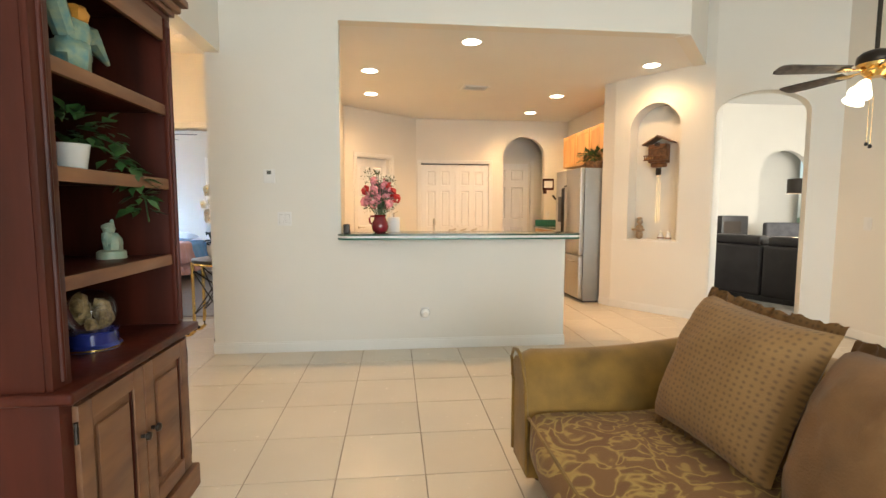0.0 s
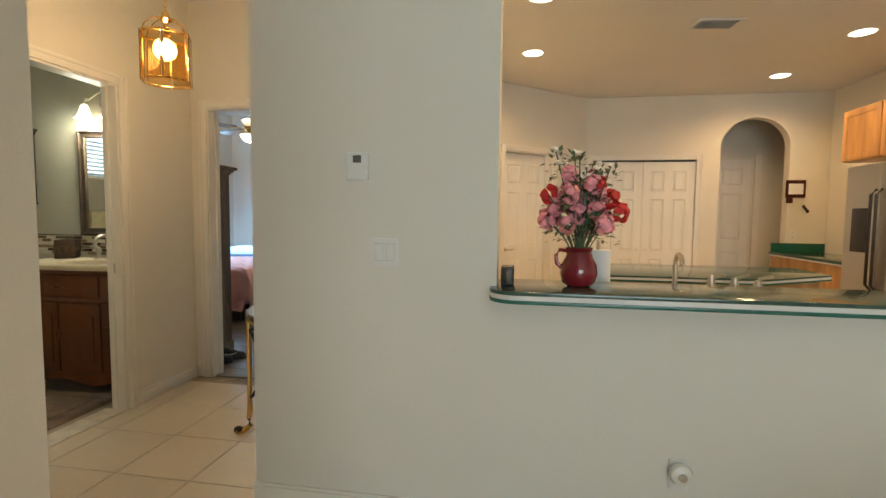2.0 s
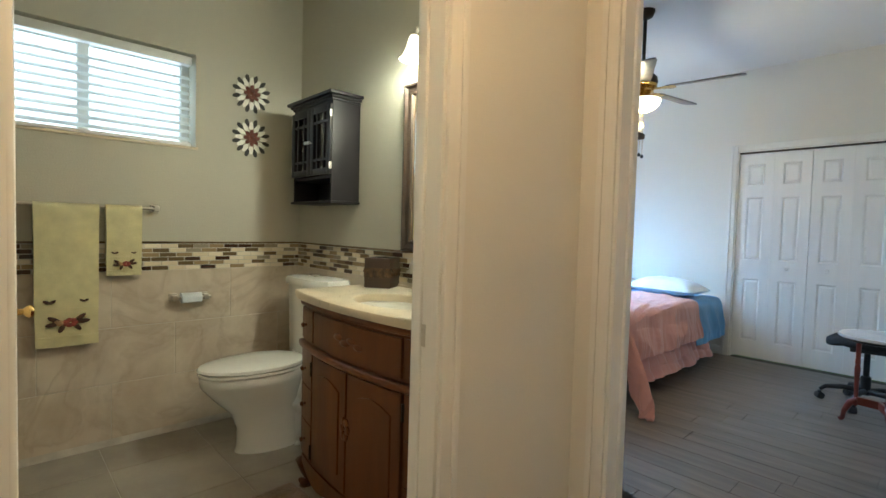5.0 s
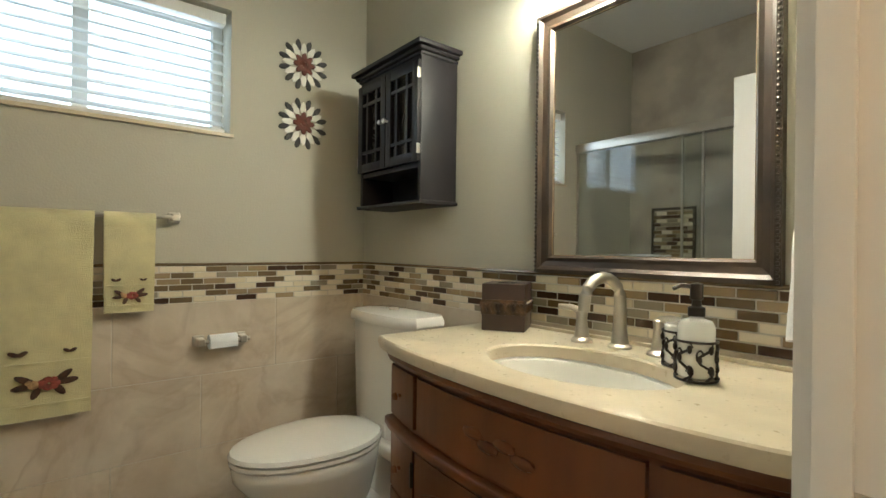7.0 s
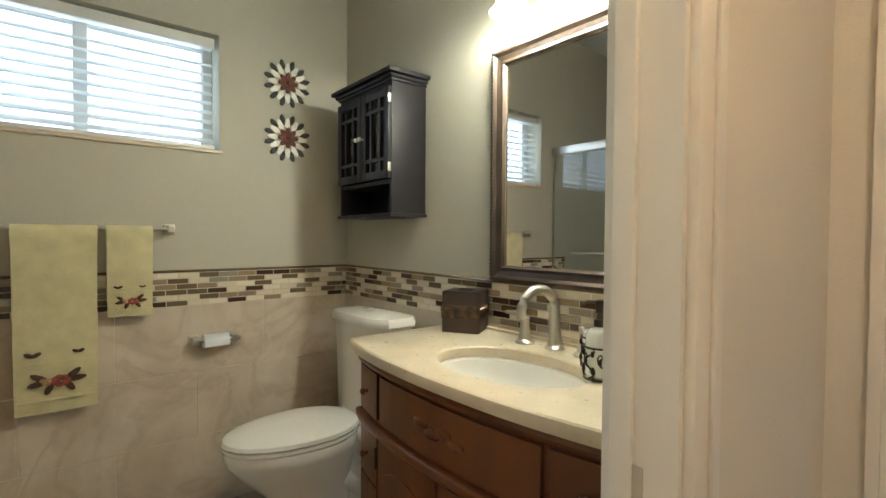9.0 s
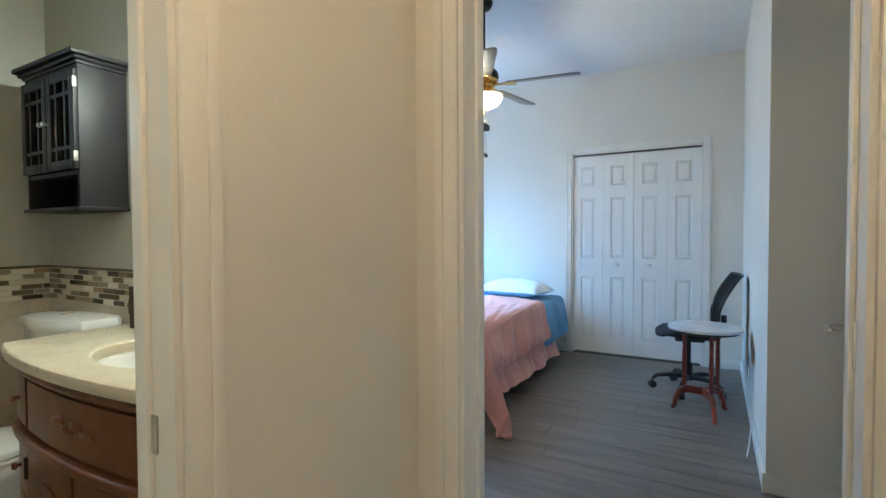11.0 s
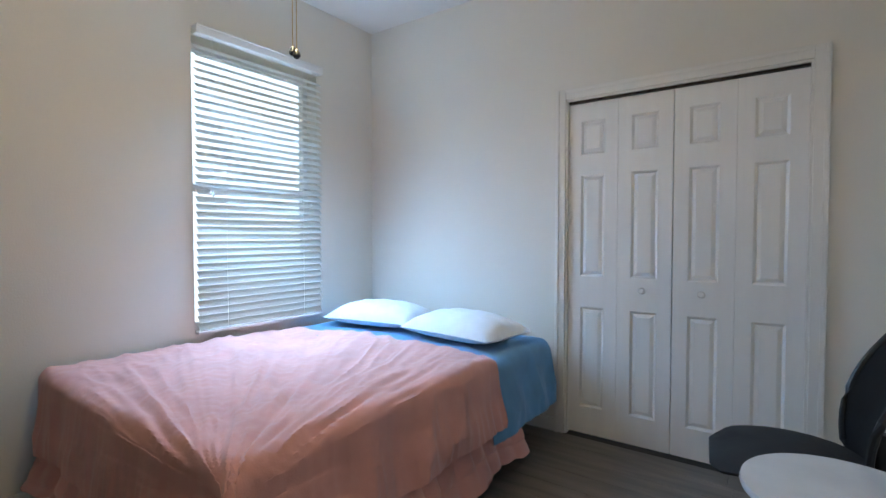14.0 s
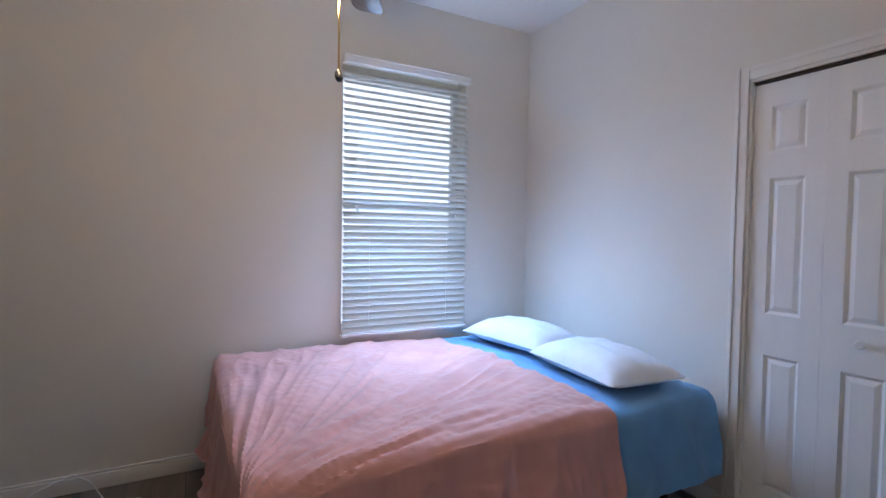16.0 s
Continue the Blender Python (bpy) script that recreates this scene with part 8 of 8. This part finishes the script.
def jug():
    j = thing("flower_jug", (0.225, 3.82, 0.984), 0, "dark red glazed jug of pink and red flowers on the bar", "vase")
    part("jug", lathe([(0.042, 0), (0.062, 0.015), (0.072, 0.05), (0.068, 0.085), (0.052, 0.115), (0.046, 0.135), (0.054, 0.152), (0.050, 0.152), (0.042, 0.135), (0.045, 0.11), (0.002, 0.10)], 32), M["redglaze"], j, "glossy dark red jug")
    part("handle", tube([(-0.045, 0, 0.138), (-0.075, 0, 0.142), (-0.088, 0, 0.12), (-0.085, 0, 0.09), (-0.066, 0, 0.072)], 0.008, 10), M["redglaze"], j)
    f = thing("flower_bouquet", (0.225, 3.82, 1.12), 0, "full bouquet of pink and red snapdragons with green sprigs", "flowers")
    rnd = random.Random(8)
    stems, green = [], bmesh.new()
    spots = []
    for k in range(30):
        a = rnd.uniform(0, 2 * math.pi)
        r = rnd.uniform(0.04, 0.165)
        z = 0.09 + rnd.uniform(0, 0.23) * (1.25 - r / 0.2)
        spots.append((r * math.cos(a), r * math.sin(a) * 0.8, z))
    for i, (x, y, z) in enumerate(spots):
        kind = "redpetal" if (x > 0.06 and z > 0.12 and i % 2) or (x < -0.08 and z > 0.2) else "pink"
        stems.append(tube([(x * 0.12, y * 0.12, -0.02), (x * 0.5, y * 0.5, z * 0.5), (x, y, z)], 0.0025, 5))
        florets = []
        for q in range(11):
            d = Vector((rnd.gauss(0, 1), rnd.gauss(0, 1), rnd.gauss(0, 1))).normalized()
            fl = ball(rnd.uniform(0.016, 0.024), (0, 0, 0), (1, 0.85, rnd.uniform(0.22, 0.4)), 8, 5, 0.6, 3)
            for v in fl.verts:
                v.co.z += 9.0 * (v.co.x ** 2 + v.co.y ** 2)
            bmesh.ops.transform(fl, matrix=Matrix.Translation((x + d.x * 0.024, y + d.y * 0.024, z + d.z * 0.030)) @ d.to_track_quat("Z", "Y").to_matrix().to_4x4(), verts=fl.verts)
            florets.append(fl)
        part("red_flower" if kind == "redpetal" else "pink_flower", merged(*florets), M[kind], f)
    for k in range(13):
        x, y, z = rnd.uniform(-0.11, 0.12), rnd.uniform(-0.06, 0.06), 0.27 + rnd.uniform(0, 0.13)
        stems.append(tube([(0, 0, 0), (x * 0.6, y, z * 0.6), (x, y, z)], 0.0025, 5))
        part("white_flower", ball(0.013, (x, y, z), (1, 1, 0.8), 8, 5, 0.4, 4), M["petal"], f)
        leaf_cluster(green, (x, y, z - 0.05), 16, 0.04, 0.028, 0.2, k + 40, 1.2)
    for x, y, z in spots:
        leaf_cluster(green, (x * 0.8, y * 0.8, z - 0.05), 12, 0.05, 0.035, 0.5, int(abs(x) * 1e4), 0.8)
    part("stems", merged(*stems), M["leaf"], f)
    part("foliage", green, mat("grey_green_sprigs", (0.10, 0.14, 0.075), 0.6, var=0.4, scale=30, second=(0.16, 0.18, 0.09)), f, "grey-green sprigs")
    fill = bmesh.new()
    leaf_cluster(fill, (0, 0, 0.05), 150, 0.14, 0.016, 0.3, 77, 0.5)
    part("filler_sprays", fill, mat("tan_filler", (0.32, 0.22, 0.12), 0.8, var=0.3, scale=40), f)


jug()
sp = thing("paper_towel_roll", (0.34, 4.12, 0.84), 0, "white paper towel roll on the kitchen counter", "paper towel")
part("roll", lathe([(0.012, 0), (0.055, 0), (0.055, 0.27), (0.012, 0.27)], 24), M["linen"], sp)
part("core", tube([(0, 0, 0.0), (0, 0, 0.31)], 0.008, 8), M["chrome"], sp)


def fridge():
    f = thing("refrigerator", (2.66, 5.52, 0), 0, "stainless side-by-side refrigerator with a water dispenser", "refrigerator")
    S = M["steel"]
    part("body", box(0.045, 0, 0.02, 0.66, 0.90, 1.69, 0.006), mat("grey_steel_side", (0.30, 0.29, 0.27), 0.4, 0.6, var=0.03), f)
    part("base_grille", box(0.06, 0.01, 0.0, 0.60, 0.89, 0.03), M["black"], f, smooth=False)
    for y0, y1 in ((0.004, 0.50), (0.51, 0.896)):
        part("door", box(-0.015, y0, 0.60, 0.04, y1, 1.695, 0.012, 3), S, f)
    part("freezer_drawer", box(-0.015, 0.004, 0.05, 0.04, 0.896, 0.585, 0.012, 3), S, f)
    for y in (0.475, 0.535):
        part("handle", tube([(-0.018, y, 0.72), (-0.055, y, 0.76), (-0.055, y, 1.45), (-0.018, y, 1.49)], 0.011, 8), M["bronze"], f)
    part("drawer_handle", tube([(-0.018, 0.10, 0.52), (-0.05, 0.13, 0.52), (-0.05, 0.77, 0.52), (-0.018, 0.80, 0.52)], 0.011, 8), S, f)
    part("dispenser", box(-0.02, 0.62, 1.0, -0.01, 0.80, 1.35, 0.004), M["black"], f, "black water dispenser panel")


fridge()
pl = thing("fridge_top_plant", (2.92, 5.74, 1.695), 0, "bushy green ivy in a basket on the refrigerator", "plant")
part("basket", lathe([(0.10, 0), (0.13, 0.09), (0.12, 0.09), (0.09, 0.02), (0.002, 0.02)], 20), mat("wicker", (0.25, 0.13, 0.05), 0.7, var=0.3, scale=40), pl)
gb = bmesh.new()
for k in range(9):
    leaf_cluster(gb, (0.02 + 0.07 * math.cos(k * 0.7), -0.10 + 0.035 * k, 0.13), 40, 0.15, 0.065, 0.5, 90 + k, 0.8)
part("leaves", gb, M["leaf"], pl, "glossy green leaves")


def maple_unit(name, x0, y0, z0, x1, y1, z1, doors, label, category="cabinet"):
    """A cabinet whose doors face -x."""
    c = thing(name, (x0, y0, z0), 0, label, category)
    w, d, h = y1 - y0, x1 - x0, z1 - z0
    part("body", box(0.018, 0, 0, d, w, h, 0.002), M["maple"], c)
    for k in range(doors):
        a, b = w * k / doors + 0.004, w * (k + 1) / doors - 0.004
        dr = part("door", merged(box(0, a, 0.01, 0.017, a + 0.055, h - 0.01, 0.002), box(0, b - 0.055, 0.01, 0.017, b, h - 0.01, 0.002), box(0, a + 0.055, 0.01, 0.017, b - 0.055, 0.065, 0.002), box(0, a + 0.055, h - 0.065, 0.017, b - 0.055, h - 0.01, 0.002), box(0.006, a + 0.055, 0.065, 0.013, b - 0.055, h - 0.065)), M["maple"], c)
    return c


for k, (a, b) in enumerate(((5.58, 6.08), (6.09, 6.59), (6.60, 7.10))):
    maple_unit("upper_cabinet", 2.98, a, 1.80, 3.35, b, 2.28, 1, "maple upper kitchen cabinet with a framed door")
maple_unit("base_cabinet", 2.80, 6.5, 0.0, 3.35, 7.94, 0.845, 3, "maple base kitchen cabinet with framed doors")
gc = thing("kitchen_counter", (2.78, 6.48, 0.845), 0, "green kitchen counter with a white edge band and backsplash", "countertop")
part("top", box(0, 0, 0.012, 0.57, 1.465, 0.04, 0.003), M["green"], gc)
part("edge_band", box(-0.003, 0, 0.0, 0.57, 1.465, 0.012), M["white"], gc, smooth=False)
part("backsplash", box(0.02, 1.45, 0.04, 0.57, 1.465, 0.14, 0.002), M["greenedge"], gc)
ph = thing("key_rack", (3.02, 7.948, 1.50), 0, "small dark wooden key rack with keys on the kitchen wall", "key rack")
part("board", merged(box(-0.10, -0.02, 0, 0.10, -0.001, 0.20, 0.004), box(-0.09, -0.03, -0.06, -0.03, -0.001, 0.0, 0.004)), M["mahog"], ph)
part("card", box(-0.075, -0.0215, 0.04, 0.075, -0.0195, 0.16), M["linen"], ph, smooth=False)
part("keys", merged(*[ball(0.018, (0.09 + 0.02 * k, -0.02, -0.10 - 0.025 * k), (1, 0.4, 1.2), 8, 6) for k in range(3)]), M["bronze"], ph)
outlet((3.02, 7.9495, 1.08), 0, "white kitchen wall outlet")


def recessed(x, y):
    r = thing("recessed_light", (x, y, 2.686), 0, "round lit recessed ceiling light", "ceiling light", "recessed kitchen lights")
    part("trim_ring", lathe([(0.084, -0.001), (0.085, -0.004), (0.098, -0.006), (0.10, 0.005)], 28, cap=False), M["white"], r)
    part("lens", lathe([(0.001, -0.003), (0.084, -0.003)], 28, cap=False), M["can"], r, "glowing lens", False)


for cx, cy in CANS:
    recessed(cx, cy)
vt = thing("ceiling_vent", (1.36, 5.79, 2.686), 8, "white louvred ceiling air vent", "vent")
part("frame", merged(box(-0.17, -0.10, -0.012, -0.14, 0.10, 0, 0.002), box(0.14, -0.10, -0.012, 0.17, 0.10, 0, 0.002), box(-0.14, -0.10, -0.012, 0.14, -0.08, 0, 0.002), box(-0.14, 0.08, -0.012, 0.14, 0.10, 0, 0.002)), M["white"], vt)
part("backing", box(-0.14, -0.08, -0.002, 0.14, 0.08, -0.0005), M["black"], vt, smooth=False)
for k in range(8):
    part("slat", box(-0.14, -0.009, -0.001, 0.14, 0.009, 0.001, m=pose(0, -0.07 + 0.02 * k, -0.007, 35)), M["white"], vt, smooth=False)

casing("trim_kitchen_closet", (0.80, 7.95), (1.97, 7.95), 1.94)
for k in range(2):
    panel_door("kitchen_closet_door", 0.578, 1.90, pose(0.806 + 0.582 * k, 7.965, 0.02), [(0.18, 0.74), (0.84, 1.46), (1.55, 1.79)], 2, "white six-panel bifold kitchen closet door", knob=(0.53 if k == 0 else 0.05, 0.86, "white"), structure=True)
struct("kitchen_closet_track", box(0.80, 7.955, 1.922, 1.97, 7.99, 1.932), M["bronze"], "dark metal closet door track", "track")
struct("kitchen_closet_back", box(0.7, 8.5, 0, 2.05, 8.55, 2.3), W, "closet back wall", "wall")
_u = Vector((-1.105, -0.95)).normalized()
_a, _b = Vector((0.72, 7.95)) + _u * 1.235, Vector((0.72, 7.95)) + _u * 0.56
casing("trim_kitchen_doorway", (_a.x, _a.y), (_b.x, _b.y), 1.97)
jamb("jamb_kitchen_doorway", (_a.x, _a.y), (_b.x, _b.y), 1.97, 0.12)
sdoor = panel_door("kitchen_side_door", 0.645, 1.945, pose(_a.x, _a.y, 0.008, 0, 0, math.degrees(math.atan2(-_u.y, -_u.x))) @ pose(0.015, 0.085, 0), [(0.2, 0.76), (0.9, 1.52), (1.62, 1.83)], 2, "white six-panel door set back in the angled kitchen doorway", structure=True)
fd = panel_door("back_hall_door", 0.78, 2.02, pose(2.10, 8.73, 0.005, 0, 0, 0), SIX, 2, "pale panel door behind the kitchen arch", knob=(0.07, 0.92, "bronze"), structure=True)
part("deadbolt", lathe([(0.026, 0), (0.024, 0.012), (0.002, 0.016)], 16, pose(0.07, -0.001, 1.06, 90)), M["bronze"], fd)
lever(sdoor, 0.06, 0.88, 1)
struct("trim_back_hall", box(2.92, 8.70, 0, 2.99, 8.75, 2.08, 0.004), M["trim"], "white casing strip behind the kitchen arch", "trim")

# ---- niche ----


def in_niche(s, d, z):
    return tuple(MN @ Vector((s, d, z)))


nr = math.degrees(math.atan2(uy, ux))
ck = thing("cuckoo_clock", in_niche(0.475, 0.198, 1.66), nr, "carved wooden chalet cuckoo clock with hanging weights", "clock")
CW = mat("carved_clock_wood", (0.20, 0.085, 0.03), 0.5, var=0.4, scale=25, bump=0.3, second=(0.08, 0.03, 0.012))
part("case", merged(box(-0.10, -0.12, 0.05, 0.10, -0.001, 0.26, 0.004), box(-0.075, -0.115, 0.0, 0.075, -0.001, 0.05, 0.02, 3)), CW, ck, "carved chalet case")
for s in (-1, 1):
    part("roof", prism([(0, 0), (0.185, 0), (0.185, 0.17), (0, 0.17)], 0, 0.014, 0.003, m=pose(0, -0.16, 0.345) @ pose(0, 0, 0, 0, 27 if s > 0 else 153, 0)), M["mahog2"], ck, "sloping shingled roof")
part("balcony", merged(box(-0.14, -0.155, 0.075, 0.14, -0.10, 0.085, 0.003), *[box(-0.13 + 0.026 * k, -0.152, 0.085, -0.122 + 0.026 * k, -0.145, 0.125) for k in range(11)], box(-0.14, -0.155, 0.125, 0.14, -0.14, 0.135, 0.002)), CW, ck, "railed balcony")
part("upper_rail", merged(box(-0.085, -0.15, 0.20, 0.085, -0.12, 0.215, 0.003), box(-0.085, -0.15, 0.225, 0.085, -0.143, 0.232)), CW, ck)
part("window", box(-0.03, -0.1235, 0.225, 0.03, -0.1195, 0.275), M["black"], ck, smooth=False)
part("logs", merged(*[tube([(-0.12 + 0.015 * k, -0.14, 0.095 + 0.012 * (k % 2)), (-0.05 + 0.005 * k, -0.14, 0.095 + 0.012 * (k % 2))], 0.01, 7) for k in range(4)]), M["maple"], ck)
for x in (-0.02, 0.0, 0.02):
    part("weight", lathe([(0.004, 0), (0.011, -0.01), (0.010, -0.075), (0.004, -0.085)], 10, pose(x, -0.06, -0.005)), M["bronze"], ck)
    part("chain", tube([(x + 0.004, -0.06, -0.08), (x + 0.004, -0.05, -0.62)], 0.0014, 5), M["brass"], ck)


def niche_doll(s, at_d, label, h):
    d = tagged(part("chef_figurine", merged(ball(0.045 * h, (0, 0, 0.045 * h), (1.0, 0.8, 1.0), 14, 10, 0.2, 3), ball(0.05 * h, (0, 0, 0.12 * h), (0.95, 0.8, 1.1), 14, 10, 0.2, 4), ball(0.036 * h, (0, 0, 0.205 * h), (1, 1, 1), 14, 10, 0.1, 4), ball(0.03 * h, (0, 0, 0.245 * h), (1.15, 1.1, 0.6), 12, 8, 0.2, 5), box(-0.07 * h, -0.06 * h, 0.10 * h, 0.08 * h, -0.03 * h, 0.125 * h, 0.006)), mat("painted_figure", (0.55, 0.40, 0.24), 0.45, var=0.7, scale=22, second=(0.12, 0.06, 0.03)), None), label, "figurine")
    d.matrix_world = pose(*in_niche(s, at_d, 0.834), 0, 0, nr)
    return d


niche_doll(0.30, 0.09, "small painted ceramic chef figure on the niche sill", 0.98)
for s in (0.55, 0.635):
    sk = thing("salt_shaker", in_niche(s, 0.08, 0.834), nr, "small painted white shaker figure on the niche sill", "figurine")
    part("body", lathe([(0.03, 0), (0.034, 0.012), (0.032, 0.05), (0.016, 0.075), (0.018, 0.09), (0.006, 0.105)], 16), M["ceramic"], sk)
    part("band", lathe([(0.0345, 0.018), (0.0345, 0.032)], 16), mat("rust_band", (0.22, 0.08, 0.03), 0.5), sk)

# ---- great room ----


def dark_sofa():
    s = thing("dark_sectional_sofa", (4.735, 6.05, 0), -67.4, "dark brown leather sectional sofa seen from behind", "sofa")
    for k in range(3):
        x0 = -0.05 + k * 0.78
        part("back_panel", box(x0, -0.02, 0.06, x0 + 0.77, 0.24, 0.72, 0.05, 4), M["leather"], s)
        part("headrest", box(x0 + 0.03, 0.02, 0.70, x0 + 0.74, 0.26, 0.84, 0.06, 4), M["leather"], s)
        part("seat", box(x0 + 0.01, 0.22, 0.10, x0 + 0.76, 0.85, 0.46, 0.06, 4), M["leather"], s)
    part("base", box(-0.04, 0.0, 0.0, 2.28, 0.82, 0.08, 0.01), M["black"], s)


dark_sofa()
tv = thing("media_cabinet", (6.62, 8.0, 0), 0, "black media cabinet with open shelves in the great room", "cabinet")
part("body", box(-0.28, 0, 0, 0.24, 0.40, 1.05, 0.006), M["black"], tv)
part("recess", box(-0.24, -0.004, 0.62, 0.10, 0.01, 0.95), M["bronze"], tv, smooth=False)
part("shelf", box(-0.24, -0.02, 0.72, 0.10, 0.01, 0.735), M["leather"], tv, smooth=False)
lp = thing("arc_floor_lamp", (6.95, 6.9, 0), 0, "arc floor lamp with a dark drum shade", "floor lamp")
part("base", lathe([(0.17, 0), (0.17, 0.03), (0.02, 0.04)], 28), M["chrome"], lp)
part("arc", tube([(0, 0, 0.03), (0.02, 0.0, 1.2), (-0.02, -0.05, 1.75), (-0.2, -0.2, 1.93), (-0.38, -0.4, 1.80), (-0.4, -0.42, 1.66)], 0.012, 10), M["chrome"], lp)
part("shade", lathe([(0.22, 1.42), (0.222, 1.64), (0.216, 1.64), (0.214, 1.42)], 32, pose(-0.4, -0.42, 0), cap=False), mat("dark_shade", (0.05, 0.042, 0.035), 0.8), lp, "dark fabric drum shade")
part("diffuser", lathe([(0.002, 1.43), (0.212, 1.43)], 32, pose(-0.4, -0.42, 0), cap=False), M["shade"], lp, "glowing white diffuser", False)
gs = thing("grey_armchair", (7.75, 7.9, 0), -20, "grey upholstered armchair in the great room", "armchair")
part("seat", box(-0.40, -0.40, 0.10, 0.40, 0.40, 0.44, 0.05, 4), M["leather"], gs)
part("plinth", box(-0.36, -0.36, 0.0, 0.36, 0.38, 0.11, 0.01), M["black"], gs)
part("back", box(-0.42, 0.22, 0.10, 0.42, 0.42, 0.92, 0.06, 4), mat("grey_fabric", (0.10, 0.10, 0.11), 0.9, var=0.2), gs)

# ---- floor pieces ----


def floor_pieces():
    fl, bfl, bed_fl = bpy.data.objects["floor"], bpy.data.objects["floor_bathroom"], bpy.data.objects["floor_bedroom"]
    px, py, gap = 0.398, 0.405, 0.005
    tile = mesh_of("tile", box(-px / 2 + gap / 2, -py / 2 + gap / 2, -0.006, px / 2 - gap / 2, py / 2 - gap / 2, 0.0, 0.0018, 1), M["tile"])
    rest = bmesh.new()
    n = 0
    for i in range(-8, 14):
        for j in range(-19, 15):
            x0, y0 = 0.08 + i * px, 3.42 + j * py
            x1, y1 = x0 + px, y0 + py
            cx, cy = x0 + px / 2, y0 + py / 2
            if cx < -2.46 - 0.17 or (cx < -1.05 and not 1.9 < cy < 5.25) or (cx < -1.0 and cy < 2.0) or cy > 8.7:
                continue
            if cx + cy * 0.8 > 7.75 and cy > 3.9:
                continue
            if cx < -0.2 and cy > 5.3 or (cx < -1.05 and cy > 5.2):
                continue
            inside = x0 > -2.455 and y1 < 5.16 or (x0 > -1.0)
            near = cy > 0.9 and (cx < 2.6) and cy < 5.3 or (cx < 4.3 and 1.9 < cy < 5.2)
            if near and inside and n < 295:
                o = new("tile", tile)
                o.location = (cx, cy, 0)
                o.parent = fl
                n += 1
            else:
                a, b = max(x0 + gap / 2, -2.455), min(y1 - gap / 2, 5.195 if cx < -1.0 else 9)
                if b - y0 > 0.02 and x1 - a > 0.02:
                    bm_box(rest, a, y0 + gap / 2, -0.006, x1 - gap / 2, b, 0.0)
    o = tagged(part("tiles", rest, M["tile"], fl, "", False), "", "", "", "stuff")
    # bathroom
    bt = mesh_of("tile", box(-0.2235, -0.2235, -0.006, 0.2235, 0.2235, 0.0, 0.0015, 1), M["btile"])
    for i in range(5):
        for j in range(5):
            o = new("tile", bt)
            xa, xb = -4.6735 + 0.45 * i, min(-4.2265 + 0.45 * i, -2.565)
            ya, yb = 3.1365 + 0.45 * j, min(3.5835 + 0.45 * j, 5.13)
            o.matrix_basis = Matrix.LocRotScale(((xa + xb) / 2, (ya + yb) / 2, 0), None, ((xb - xa) / 0.447, (yb - ya) / 0.447, 1))
            o.parent = bfl
    # bedroom planks laid along x
    rnd = random.Random(4)
    w, ln = 0.152, 1.22
    pm = mesh_of("plank", box(-ln / 2 + 0.0012, -w / 2 + 0.0012, -0.006, ln / 2 - 0.0012, w / 2 - 0.0012, 0.0, 0.0012, 1), M["plank"])
    y = 5.22 + w / 2
    while y < 9.02:
        x = -4.75 - rnd.uniform(0, ln)
        while x < -0.7:
            a, b = max(x, -4.67), min(x + ln, -0.6 if y < 6.73 else -1.53)
            if b - a > 0.05:
                o = new("plank", pm)
                o.matrix_basis = Matrix.LocRotScale(((a + b) / 2, y, 0), None, ((b - a) / ln, 1, 1))
                o.parent = bed_fl
            x += ln
        y += w
    struct("threshold_bathroom", box(-2.60, 3.665, -0.004, -2.455, 4.475, 0.006, 0.003), M["bgrout"], "pale stone threshold at the bathroom door", "threshold")
    struct("threshold_bedroom", box(-2.33, 5.17, -0.004, -1.52, 5.225, 0.007, 0.003), M["plank"], "dark wooden threshold at the bedroom door", "threshold")


floor_pieces()
